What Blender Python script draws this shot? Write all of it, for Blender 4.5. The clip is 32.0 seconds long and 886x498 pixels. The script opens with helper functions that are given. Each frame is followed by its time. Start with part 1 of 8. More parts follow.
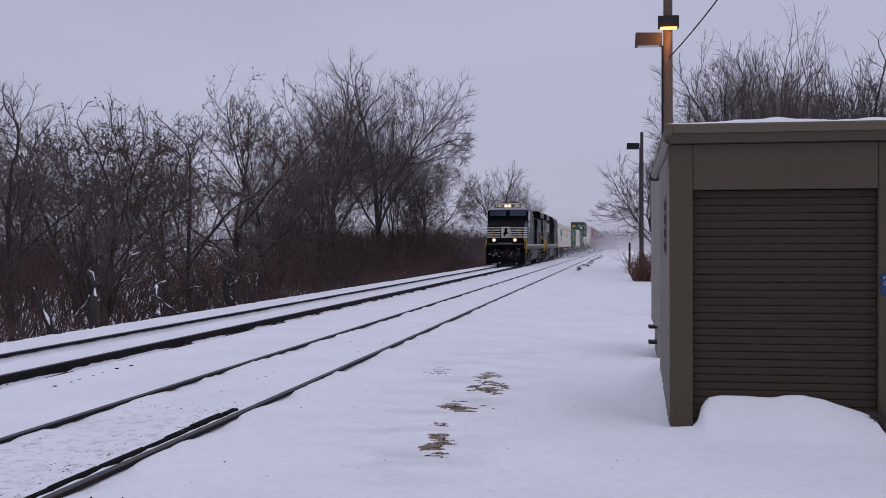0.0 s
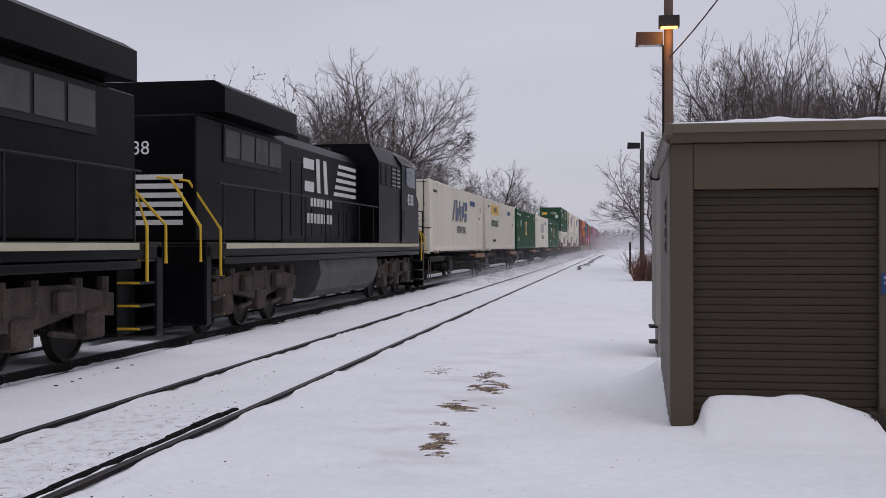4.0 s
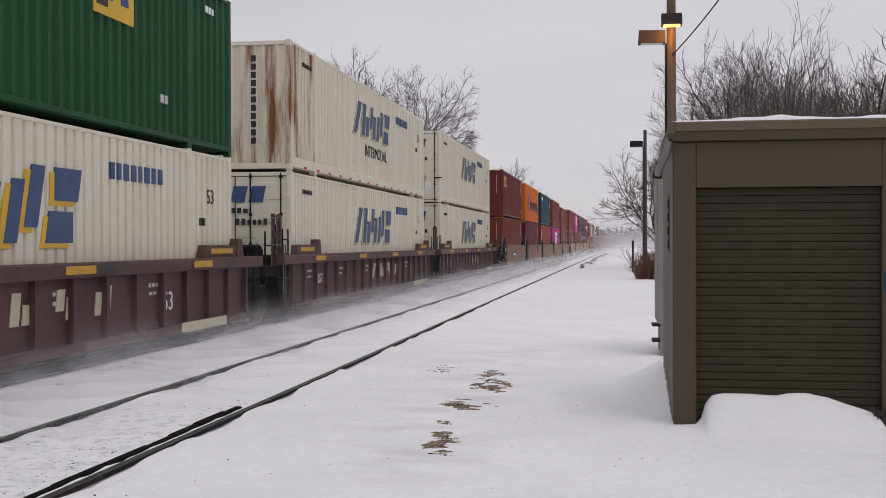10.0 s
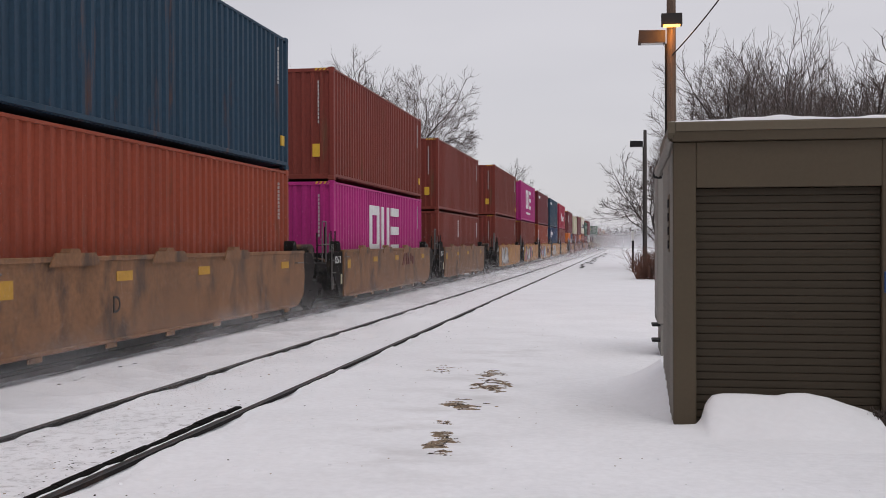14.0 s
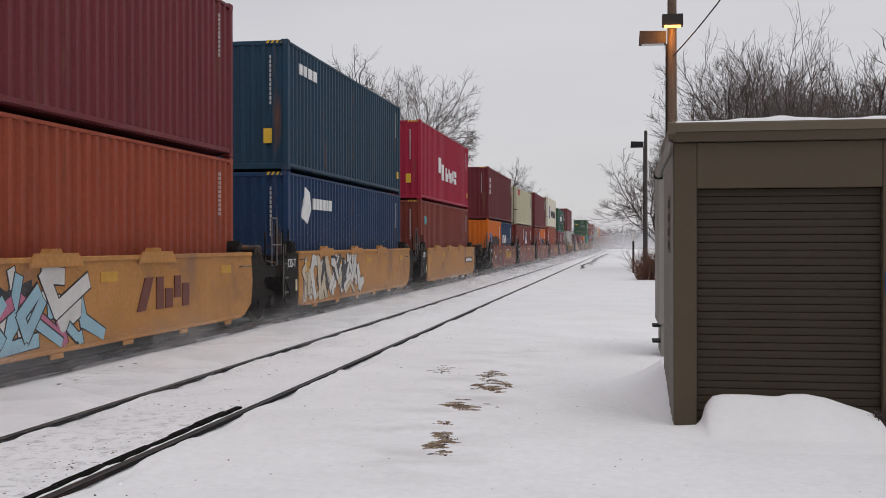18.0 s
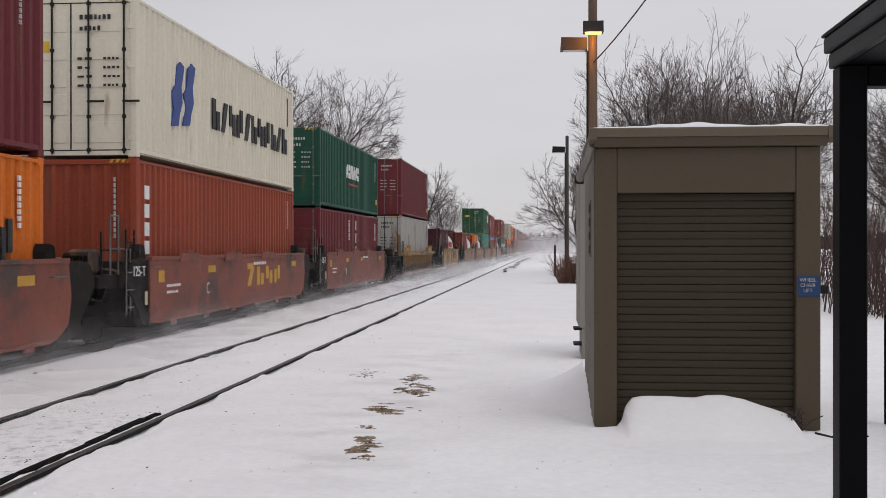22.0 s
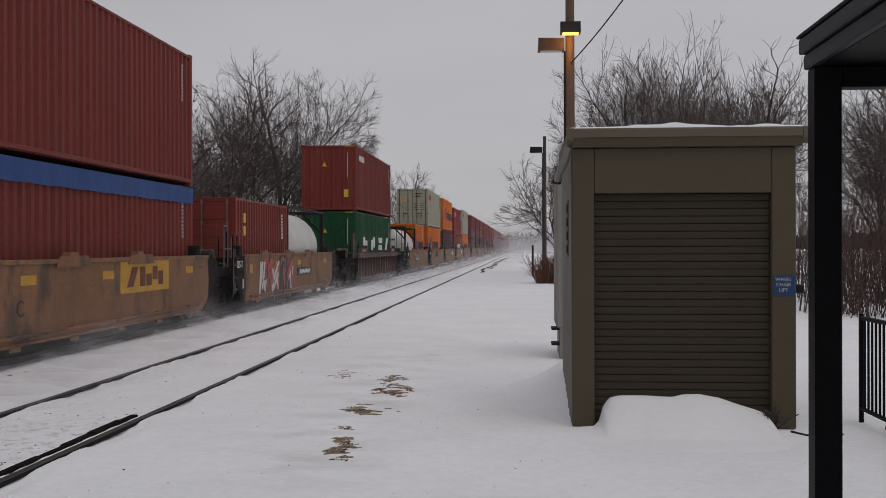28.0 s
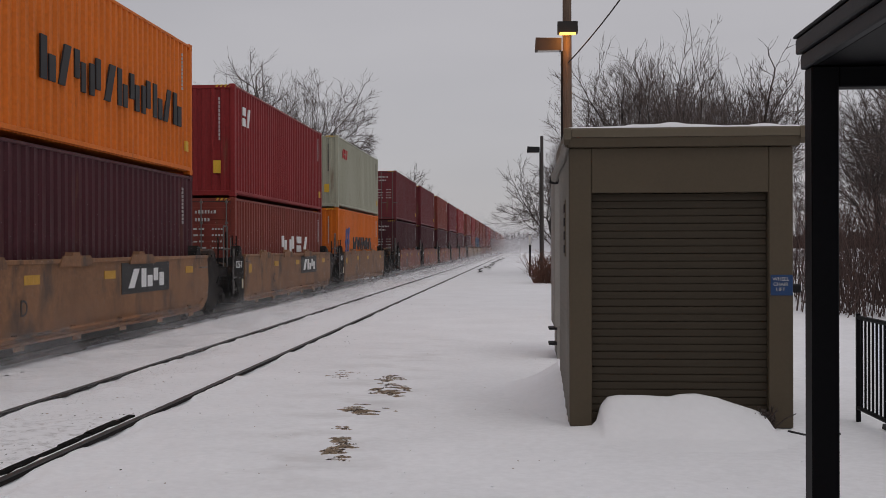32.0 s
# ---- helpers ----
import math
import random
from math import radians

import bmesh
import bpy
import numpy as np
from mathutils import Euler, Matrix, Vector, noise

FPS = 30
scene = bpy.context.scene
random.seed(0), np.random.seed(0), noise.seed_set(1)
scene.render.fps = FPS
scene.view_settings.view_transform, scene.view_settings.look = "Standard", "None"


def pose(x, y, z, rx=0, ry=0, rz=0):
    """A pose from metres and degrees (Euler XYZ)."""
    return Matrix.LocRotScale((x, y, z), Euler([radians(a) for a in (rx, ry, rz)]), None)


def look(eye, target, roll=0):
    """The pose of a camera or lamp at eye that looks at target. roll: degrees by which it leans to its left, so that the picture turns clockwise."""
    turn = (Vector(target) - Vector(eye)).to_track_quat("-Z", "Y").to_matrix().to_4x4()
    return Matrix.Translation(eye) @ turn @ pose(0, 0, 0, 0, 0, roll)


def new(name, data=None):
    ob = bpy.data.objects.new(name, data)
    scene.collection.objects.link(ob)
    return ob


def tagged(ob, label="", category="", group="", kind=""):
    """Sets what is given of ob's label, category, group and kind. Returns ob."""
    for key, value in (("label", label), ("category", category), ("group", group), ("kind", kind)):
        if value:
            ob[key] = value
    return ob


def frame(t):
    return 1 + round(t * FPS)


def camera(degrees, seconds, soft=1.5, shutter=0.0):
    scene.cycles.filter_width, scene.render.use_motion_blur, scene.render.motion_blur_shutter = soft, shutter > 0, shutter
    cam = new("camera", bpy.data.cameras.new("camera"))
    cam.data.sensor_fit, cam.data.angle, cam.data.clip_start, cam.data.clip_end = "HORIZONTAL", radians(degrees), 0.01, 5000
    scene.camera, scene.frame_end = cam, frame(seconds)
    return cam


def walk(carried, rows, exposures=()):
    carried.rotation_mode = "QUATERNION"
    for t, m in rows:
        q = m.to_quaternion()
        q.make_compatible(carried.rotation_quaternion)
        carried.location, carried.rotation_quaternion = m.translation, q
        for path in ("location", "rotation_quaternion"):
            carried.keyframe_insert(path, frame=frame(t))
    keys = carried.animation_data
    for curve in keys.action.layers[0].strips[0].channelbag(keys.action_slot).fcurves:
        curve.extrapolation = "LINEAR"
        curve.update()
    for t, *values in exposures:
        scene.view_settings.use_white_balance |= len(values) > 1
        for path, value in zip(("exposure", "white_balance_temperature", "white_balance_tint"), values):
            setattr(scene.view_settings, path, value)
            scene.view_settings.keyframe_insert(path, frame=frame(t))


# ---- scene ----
cam = camera(44.28, 32.0, 0.8)
EYE = (0.0, 0.0, 1.65)
TURNS = [  # seconds, turn to the left, tilt, lean (degrees)
    (0, 9.26, -0.22, 0.11), (3, 9.26, -0.22, 0.11), (3.6, 9.28, -0.23, 0.11), (5.5, 9.33, -0.30, 0.12), (6.0, 9.38, -0.31, 0.14),
    (6.6, 9.425, -0.32, 0.15), (14.5, 9.43, -0.325, 0.15), (16.5, 9.455, -0.303, 0.08), (20.6, 9.455, -0.303, 0.07),
    (21.0, 9.30, -0.19, 0.03), (21.5, 6.92, -0.128, -0.05), (22.0, 5.41, -0.107, 0.03), (22.5, 4.94, -0.05, 0.09),
    (23.0, 4.43, -0.088, 0.10), (23.5, 4.29, -0.10, 0.12), (24.0, 4.255, -0.06, 0.13), (24.5, 4.245, -0.088, 0.12),
    (27.5, 4.25, -0.091, 0.13), (28.5, 4.225, -0.092, 0.16), (29.0, 4.115, -0.10, 0.16), (32, 4.107, -0.10, 0.17)]
EXPOSURES = [(0, -0.32, 5750, 23), (3.0, -0.32, 5750, 23), (3.6, -0.06, 6000, 20), (5.5, -0.04, 6700, 13), (7.2, -0.02, 6850, 17), (8, -0.01, 7050, 19), (9, -0.02, 6850, 15), (10, 0.08, 6650, 14), (12, 0.04, 6500, 13), (14, 0.09, 6620, 12.5),
             (20, 0.11, 6700, 9.5), (21.5, 0.13, 6720, 10.2), (22, 0.13, 6700, 11), (23, -0.33, 6680, 11), (32, -0.38, 6680, 12)]
walk(cam, [(t, pose(*EYE, 90 + p, 0, a) @ pose(0, 0, 0, 0, 0, -r)) for t, a, p, r in TURNS], EXPOSURES)

# ---- light: a closed winter sky ----
world = bpy.data.worlds.new("overcast")
scene.world = world
world.use_nodes = True
wn = world.node_tree.nodes
wl = world.node_tree.links
sky = wn.new("ShaderNodeTexSky")
sky.sky_type, sky.sun_disc = "NISHITA", False
sky.sun_elevation, sky.sun_rotation = radians(65), radians(150)
w_co = wn.new("ShaderNodeTexCoord")
w_map = wn.new("ShaderNodeMapping")
w_map.inputs["Scale"].default_value = (1.0, 1.0, 3.5)
w_noise = wn.new("ShaderNodeTexNoise")
w_noise.inputs["Scale"].default_value = 2.2
w_noise.inputs["Detail"].default_value = 4
w_ramp = wn.new("ShaderNodeValToRGB")
w_ramp.color_ramp.elements[0].position, w_ramp.color_ramp.elements[1].position = 0.3, 0.75
w_ramp.color_ramp.elements[0].color = (0.565, 0.565, 0.60, 1)
w_ramp.color_ramp.elements[1].color = (0.655, 0.652, 0.685, 1)
w_dim = wn.new("ShaderNodeVectorMath")
w_dim.operation = "SCALE"
w_dim.inputs["Scale"].default_value = 0.1
w_mix = wn.new("ShaderNodeMix")
w_mix.data_type = "RGBA"
w_mix.inputs[0].default_value = 0.9
w_bg = wn["Background"]
wl.new(w_co.outputs["Generated"], w_map.inputs["Vector"])
wl.new(w_map.outputs["Vector"], w_noise.inputs["Vector"])
wl.new(w_noise.outputs["Fac"], w_ramp.inputs["Fac"])
wl.new(sky.outputs["Color"], w_dim.inputs[0])
wl.new(w_dim.outputs["Vector"], w_mix.inputs[6])
wl.new(w_ramp.outputs["Color"], w_mix.inputs[7])
wl.new(w_mix.outputs[2], w_bg.inputs["Color"])
w_bg.inputs["Strength"].default_value = 1.0
sun_data = bpy.data.lights.new("sun", "SUN")
sun_data.energy, sun_data.angle, sun_data.color = 0.62, radians(40), (1.0, 0.96, 0.9)
sun = new("sun", sun_data)
sun.matrix_world = look((0, 0, 60), (-12, 22, 0))

# many thin layers of blown snow lie behind one another
scene.cycles.transparent_max_bounces = 400

# ---- materials ----


def mat(name, color, rough=0.6, metal=0.0, var=0.2, scale=3.0, fine=40.0, bump=0.15, dirt=None, dirt_amount=0.0, dirt_scale=1.2,
        emit=None, power=0.0, spec=0.5, stretch=(1, 1, 1), each=0.0):
    """A surface whose colour varies at two scales, with fine relief and optional blotches of dirt."""
    m = bpy.data.materials.new(name)
    m.use_nodes = True
    n, l = m.node_tree.nodes, m.node_tree.links
    b = n["Principled BSDF"]
    b.inputs["Roughness"].default_value = rough
    b.inputs["Metallic"].default_value = metal
    b.inputs["Specular IOR Level"].default_value = spec
    co = n.new("ShaderNodeTexCoord")
    mp = n.new("ShaderNodeMapping")
    mp.inputs["Scale"].default_value = stretch
    l.new(co.outputs["Object"], mp.inputs["Vector"])
    big, small = n.new("ShaderNodeTexNoise"), n.new("ShaderNodeTexNoise")
    big.inputs["Scale"].default_value, small.inputs["Scale"].default_value = scale, fine
    big.inputs["Detail"].default_value = 5
    small.inputs["Detail"].default_value = 3
    l.new(mp.outputs["Vector"], big.inputs["Vector"])
    l.new(co.outputs["Object"], small.inputs["Vector"])
    add = n.new("ShaderNodeMath")
    add.operation = "ADD"
    l.new(big.outputs["Fac"], add.inputs[0])
    l.new(small.outputs["Fac"], add.inputs[1])
    rng = n.new("ShaderNodeMapRange")
    rng.inputs["From Min"].default_value, rng.inputs["From Max"].default_value = 0.65, 1.35
    rng.inputs["To Min"].default_value, rng.inputs["To Max"].default_value = 1 - var, 1 + var
    l.new(add.outputs[0], rng.inputs["Value"])
    sc = n.new("ShaderNodeVectorMath")
    sc.operation = "SCALE"
    sc.inputs[0].default_value = color
    l.new(rng.outputs["Result"], sc.inputs["Scale"])
    out = sc.outputs["Vector"]
    if each:
        info = n.new("ShaderNodeObjectInfo")
        er = n.new("ShaderNodeMapRange")
        er.inputs["To Min"].default_value, er.inputs["To Max"].default_value = 1 - each, 1 + each
        l.new(info.outputs["Random"], er.inputs["Value"])
        es = n.new("ShaderNodeVectorMath")
        es.operation = "SCALE"
        l.new(out, es.inputs[0])
        l.new(er.outputs["Result"], es.inputs["Scale"])
        out = es.outputs["Vector"]
    if dirt:
        dn = n.new("ShaderNodeTexNoise")
        dn.inputs["Scale"].default_value, dn.inputs["Detail"].default_value, dn.inputs["Roughness"].default_value = dirt_scale, 8, 0.65
        l.new(mp.outputs["Vector"], dn.inputs["Vector"])
        dr = n.new("ShaderNodeMapRange")
        dr.inputs["From Min"].default_value, dr.inputs["From Max"].default_value = 0.66 - 0.3 * dirt_amount, 0.8 - 0.3 * dirt_amount
        l.new(dn.outputs["Fac"], dr.inputs["Value"])
        mx = n.new("ShaderNodeMix")
        mx.data_type = "RGBA"
        l.new(dr.outputs["Result"], mx.inputs[0])
        l.new(out, mx.inputs[6])
        mx.inputs[7].default_value = (*dirt, 1)
        out = mx.outputs[2]
    l.new(out, b.inputs["Base Color"])
    if bump:
        bp = n.new("ShaderNodeBump")
        bp.inputs["Strength"].default_value, bp.inputs["Distance"].default_value = bump, 0.02
        l.new(add.outputs[0], bp.inputs["Height"])
        l.new(bp.outputs["Normal"], b.inputs["Normal"])
    if emit:
        b.inputs["Emission Color"].default_value = (*emit, 1)
        b.inputs["Emission Strength"].default_value = power
    return m


def snow_ground():
    """Wind-packed snow with grit and thin places where dead grass and gravel come through."""
    m = mat("packed_snow", (0.86, 0.87, 0.9), 0.75, var=0.06, scale=0.8, fine=15, bump=0.4, spec=0.2)
    n, l = m.node_tree.nodes, m.node_tree.links
    b = n["Principled BSDF"]
    src = b.inputs["Base Color"].links[0].from_socket
    co = n.new("ShaderNodeTexCoord")
    sep = n.new("ShaderNodeSeparateXYZ")
    l.new(co.outputs["Object"], sep.inputs[0])
    grit = n.new("ShaderNodeTexNoise")
    grit.inputs["Scale"].default_value, grit.inputs["Detail"].default_value, grit.inputs["Roughness"].default_value = 2.6, 12, 0.72
    l.new(co.outputs["Object"], grit.inputs["Vector"])
    # more grit between and beside the rails than on the platform
    lane = n.new("ShaderNodeMapRange")
    lane.inputs["From Min"].default_value, lane.inputs["From Max"].default_value = -2.4, -3.6
    lane.inputs["To Min"].default_value, lane.inputs["To Max"].default_value = 0.72, 0.655
    l.new(sep.outputs["X"], lane.inputs["Value"])
    top = n.new("ShaderNodeMath")
    top.operation = "ADD"
    top.inputs[1].default_value = 0.05
    l.new(lane.outputs["Result"], top.inputs[0])
    gm = n.new("ShaderNodeMapRange")
    l.new(grit.outputs["Fac"], gm.inputs["Value"])
    l.new(lane.outputs["Result"], gm.inputs["From Min"])
    l.new(top.outputs[0], gm.inputs["From Max"])
    m1 = n.new("ShaderNodeMix")
    m1.data_type = "RGBA"
    l.new(gm.outputs["Result"], m1.inputs[0])
    l.new(src, m1.inputs[6])
    m1.inputs[7].default_value = (0.2, 0.17, 0.15, 1)
    # the boarded crossing inside the near track is trodden and sooty
    soot = n.new("ShaderNodeTexNoise")
    soot.inputs["Scale"].default_value, soot.inputs["Detail"].default_value, soot.inputs["Roughness"].default_value = 7.0, 10, 0.75
    l.new(co.outputs["Object"], soot.inputs["Vector"])
    over = []
    for axis, a, c in (("X", -5.25, -4.9), ("X", -3.72, -3.85), ("Y", 11.2, 9.6)):
        mr = n.new("ShaderNodeMapRange")
        mr.inputs["From Min"].default_value, mr.inputs["From Max"].default_value = a, c
        l.new(sep.outputs[axis], mr.inputs["Value"])
        over.append(mr.outputs["Result"])
    sm = n.new("ShaderNodeMapRange")
    sm.inputs["From Min"].default_value, sm.inputs["From Max"].default_value = 0.5, 0.74
    sm.inputs["To Max"].default_value = 0.75
    l.new(soot.outputs["Fac"], sm.inputs["Value"])
    prod = sm.outputs["Result"]
    for o in over:
        mul = n.new("ShaderNodeMath")
        mul.operation = "MULTIPLY"
        l.new(prod, mul.inputs[0])
        l.new(o, mul.inputs[1])
        prod = mul.outputs[0]
    m2 = n.new("ShaderNodeMix")
    m2.data_type = "RGBA"
    l.new(prod, m2.inputs[0])
    l.new(m1.outputs[2], m2.inputs[6])
    m2.inputs[7].default_value = (0.13, 0.12, 0.115, 1)
    worn = n.new("ShaderNodeTexNoise")
    worn.inputs["Scale"].default_value, worn.inputs["Detail"].default_value, worn.inputs["Roughness"].default_value = 1.0, 7, 0.6
    squash = n.new("ShaderNodeMapping")
    squash.inputs["Scale"].default_value = (0.9, 1.6, 1.0)
    l.new(co.outputs["Object"], squash.inputs["Vector"])
    l.new(squash.outputs["Vector"], worn.inputs["Vector"])
    wm = n.new("ShaderNodeMapRange")
    wm.inputs["From Min"].default_value, wm.inputs["From Max"].default_value = 0.48, 0.72
    wm.inputs["To Max"].default_value = 0.5
    l.new(worn.outputs["Fac"], wm.inputs["Value"])
    prod = wm.outputs["Result"]
    for axis, a, c in (("X", -3.0, -2.0), ("X", -0.9, -1.5), ("Y", 6.5, 8.5), ("Y", 24.0, 15.0)):
        mr = n.new("ShaderNodeMapRange")
        mr.inputs["From Min"].default_value, mr.inputs["From Max"].default_value = a, c
        l.new(sep.outputs[axis], mr.inputs["Value"])
        mul = n.new("ShaderNodeMath")
        mul.operation = "MULTIPLY"
        l.new(prod, mul.inputs[0])
        l.new(mr.outputs["Result"], mul.inputs[1])
        prod = mul.outputs[0]
    m3 = n.new("ShaderNodeMix")
    m3.data_type = "RGBA"
    l.new(prod, m3.inputs[0])
    l.new(m2.outputs[2], m3.inputs[6])
    m3.inputs[7].default_value = (0.50, 0.49, 0.49, 1)
    l.new(m3.outputs[2], b.inputs["Base Color"])
    return m


SNOW = snow_ground()
SNOW_CAP = mat("fresh_snow", (0.88, 0.89, 0.92), 0.8, var=0.03, scale=1.5, fine=14, bump=0.3, spec=0.2)
DRY_GRASS = mat("dead_grass_and_gravel", (0.27, 0.20, 0.135), 0.9, var=0.5, scale=9, fine=60, bump=0.8, dirt=(0.6, 0.6, 0.6), dirt_amount=0.4, dirt_scale=6)
LITTER = mat("wet_leaf_litter", (0.05, 0.036, 0.03), 0.85, var=0.4, scale=9, fine=50, bump=0.4)
RAIL_STEEL = mat("rusty_rail", (0.012, 0.0105, 0.0105), 0.75, 0.0, spec=0.12, var=0.35, scale=4, fine=50, dirt=(0.05, 0.03, 0.022), dirt_amount=0.25)
RAIL_HEAD = mat("worn_rail_head", (0.04, 0.037, 0.038), 0.5, 0.3, var=0.2, scale=3, bump=0.05)
TIMBER = mat("creosoted_timber", (0.008, 0.0075, 0.007), 0.9, spec=0.1, var=0.4, scale=5, fine=60, bump=0.5, dirt=(0.7, 0.7, 0.72), dirt_amount=0.05, dirt_scale=4)
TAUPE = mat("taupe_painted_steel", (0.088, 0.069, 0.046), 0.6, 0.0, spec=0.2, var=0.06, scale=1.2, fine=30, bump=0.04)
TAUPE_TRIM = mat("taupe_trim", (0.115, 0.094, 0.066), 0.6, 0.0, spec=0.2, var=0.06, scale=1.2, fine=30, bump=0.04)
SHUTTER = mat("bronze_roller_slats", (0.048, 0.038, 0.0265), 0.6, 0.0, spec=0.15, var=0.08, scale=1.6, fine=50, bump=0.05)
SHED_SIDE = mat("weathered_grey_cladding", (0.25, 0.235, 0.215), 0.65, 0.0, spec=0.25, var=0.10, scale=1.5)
KERB_DARK = mat("wet_concrete", (0.07, 0.07, 0.068), 0.85, var=0.2, scale=4, bump=0.2)
PALE_WALL = mat("pale_ribbed_cladding", (0.60, 0.59, 0.57), 0.6, 0.0, var=0.08, scale=1.5)
DARK_GREY = mat("dark_grey_metal", (0.016, 0.016, 0.017), 0.6, 0.0, var=0.25, scale=4, spec=0.2)
BLACK_POST = mat("black_powder_coat", (0.005, 0.005, 0.006), 0.5, 0.0, var=0.15, scale=3, bump=0.03, spec=0.08)
FASCIA = mat("charcoal_fascia", (0.012, 0.013, 0.015), 0.5, 0.0, var=0.12, scale=3, bump=0.03, spec=0.2)
POLE_WOOD = mat("weathered_pole_wood", (0.13, 0.085, 0.06), 0.85, var=0.3, scale=5, fine=60, bump=0.6, stretch=(6, 6, 0.5))
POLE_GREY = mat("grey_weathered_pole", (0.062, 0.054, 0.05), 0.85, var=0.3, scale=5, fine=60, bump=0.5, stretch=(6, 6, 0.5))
BUSH_RUST = mat("rust_brown_bush", (0.13, 0.06, 0.04), 0.9, var=0.35, scale=2, bump=0.0)
BARK = mat("grey_brown_bark", (0.036, 0.030, 0.028), 0.9, var=0.3, scale=4, fine=40, bump=0.6, each=0.3)
TWIG = mat("bare_twigs", (0.085, 0.066, 0.060), 0.9, var=0.25, scale=1.5, bump=0.0, each=0.3)
DEAD_LEAF = mat("clinging_dead_leaves", (0.085, 0.036, 0.028), 0.8, var=0.4, scale=3, bump=0.0, each=0.3)
BRUSH = mat("brown_brush", (0.078, 0.048, 0.041), 0.95, var=0.4, scale=1.2, bump=0.0, each=0.35)
BRICK_FAR = mat("dark_red_wall", (0.09, 0.045, 0.04), 0.85, var=0.2, scale=2)
# casing browned so that its colour carries the amber lamplight falling on it
FLOOD_CASE_LIT = mat("lamplit_floodlight_casing", (0.05, 0.036, 0.03), 0.6, 0.0, var=0.2, scale=4, spec=0.2)
STENCIL = mat("worn_white_stencil", (0.46, 0.45, 0.44), 0.7, var=0.3, scale=14, bump=0.02)
LAMP_GLOW = mat("amber_lamp", (0.9, 0.6, 0.25), 0.4, emit=(1.0, 0.52, 0.10), power=1.9, bump=0)
HEADLIGHT = mat("headlight_lens", (1, 0.9, 0.7), 0.3, emit=(1.0, 0.84, 0.50), power=3.0, bump=0)
# orange emission that paints the halo of glare round the lamp lenses
HALO_GLOW = mat("lit_reflector", (0.9, 0.7, 0.4), 0.3, emit=(1.0, 0.54, 0.14), power=1.0, bump=0)
NUMBER_GLOW = mat("lit_number_board", (0.8, 0.7, 0.5), 0.5, emit=(1.0, 0.85, 0.6), power=0.35, bump=0)
WIRE = mat("black_wire", (0.012, 0.012, 0.013), 0.6, var=0.1)
SIGN_BLUE = mat("blue_sign", (0.006, 0.04, 0.13), 0.4, var=0.08)
WHITE = mat("white_lettering", (0.72, 0.72, 0.72), 0.6, var=0.1, bump=0.02)
BLACK_INK = mat("black_lettering", (0.015, 0.015, 0.017), 0.6, var=0.1, bump=0.02)
YELLOW_INK = mat("yellow_decal", (0.62, 0.38, 0.03), 0.55, var=0.12, bump=0.02)
NAVY_INK = mat("navy_decal", (0.02, 0.05, 0.22), 0.55, var=0.1, bump=0.02)
RED_INK = mat("red_decal", (0.45, 0.03, 0.03), 0.55, var=0.1, bump=0.02)
SLATE_INK = mat("weathered_blue_decal", (0.035, 0.07, 0.17), 0.6, var=0.2, scale=5, bump=0.02)
PALE_GOLD = mat("worn_gold_decal", (0.42, 0.36, 0.20), 0.6, var=0.25, scale=6, bump=0.02)
TEAL_INK = mat("teal_decal", (0.02, 0.35, 0.38), 0.55, var=0.1, bump=0.02)
GREEN_INK = mat("green_lettering", (0.01, 0.09, 0.04), 0.55, var=0.1, bump=0.02)
LOCO_BLACK = mat("grimy_black_enamel", (0.0022, 0.0024, 0.0034), 0.38, 0.0, spec=0.08, var=0.25, scale=1.5, fine=20, bump=0.05, dirt=(0.0055, 0.0055, 0.006), dirt_amount=0.35, dirt_scale=1.0)
LOCO_WHITE = mat("white_loco_stripe", (0.62, 0.61, 0.58), 0.5, var=0.12, scale=3, bump=0.03)
TANK_GREY = mat("dusty_fuel_tank", (0.085, 0.085, 0.085), 0.7, 0.0, spec=0.2, var=0.2, scale=2, dirt=(0.03, 0.028, 0.026), dirt_amount=0.3)
GLASS_DARK = mat("blue_tinted_glass", (0.035, 0.06, 0.10), 0.1, 0.0, var=0.05, bump=0, spec=0.45)
HANDRAIL_Y = mat("yellow_handrail", (0.62, 0.40, 0.02), 0.5, var=0.12, bump=0.02)
TRUCK_DARK = mat("sooty_running_gear", (0.011, 0.009, 0.0085), 0.8, 0.0, spec=0.15, var=0.4, scale=5, dirt=(0.045, 0.03, 0.022), dirt_amount=0.3, dirt_scale=2.5)
LOCO_TRUCK = mat("brown_dusty_truck_castings", (0.07, 0.055, 0.048), 0.85, 0.0, spec=0.15, var=0.4, scale=5, dirt=(0.10, 0.07, 0.055), dirt_amount=0.4, dirt_scale=2.5)
GALVANISED = mat("dull_galvanised_rod", (0.13, 0.12, 0.115), 0.6, 0.2, var=0.2, scale=6)
WHEEL_STEEL = mat("wheel_steel", (0.02, 0.017, 0.016), 0.6, 0.2, spec=0.2, var=0.3, scale=5)
WELL_TAN = mat("tan_well_paint", (0.215, 0.10, 0.043), 0.7, var=0.28, scale=1.6, fine=18, bump=0.08, dirt=(0.085, 0.048, 0.03), dirt_amount=0.5, dirt_scale=1.5, stretch=(1, 1.0, 0.55))
WELL_YELLOW = mat("yellow_well_paint", (0.41, 0.185, 0.045), 0.7, var=0.2, scale=1.2, fine=18, bump=0.08, dirt=(0.26, 0.12, 0.055), dirt_amount=0.4, dirt_scale=0.9)
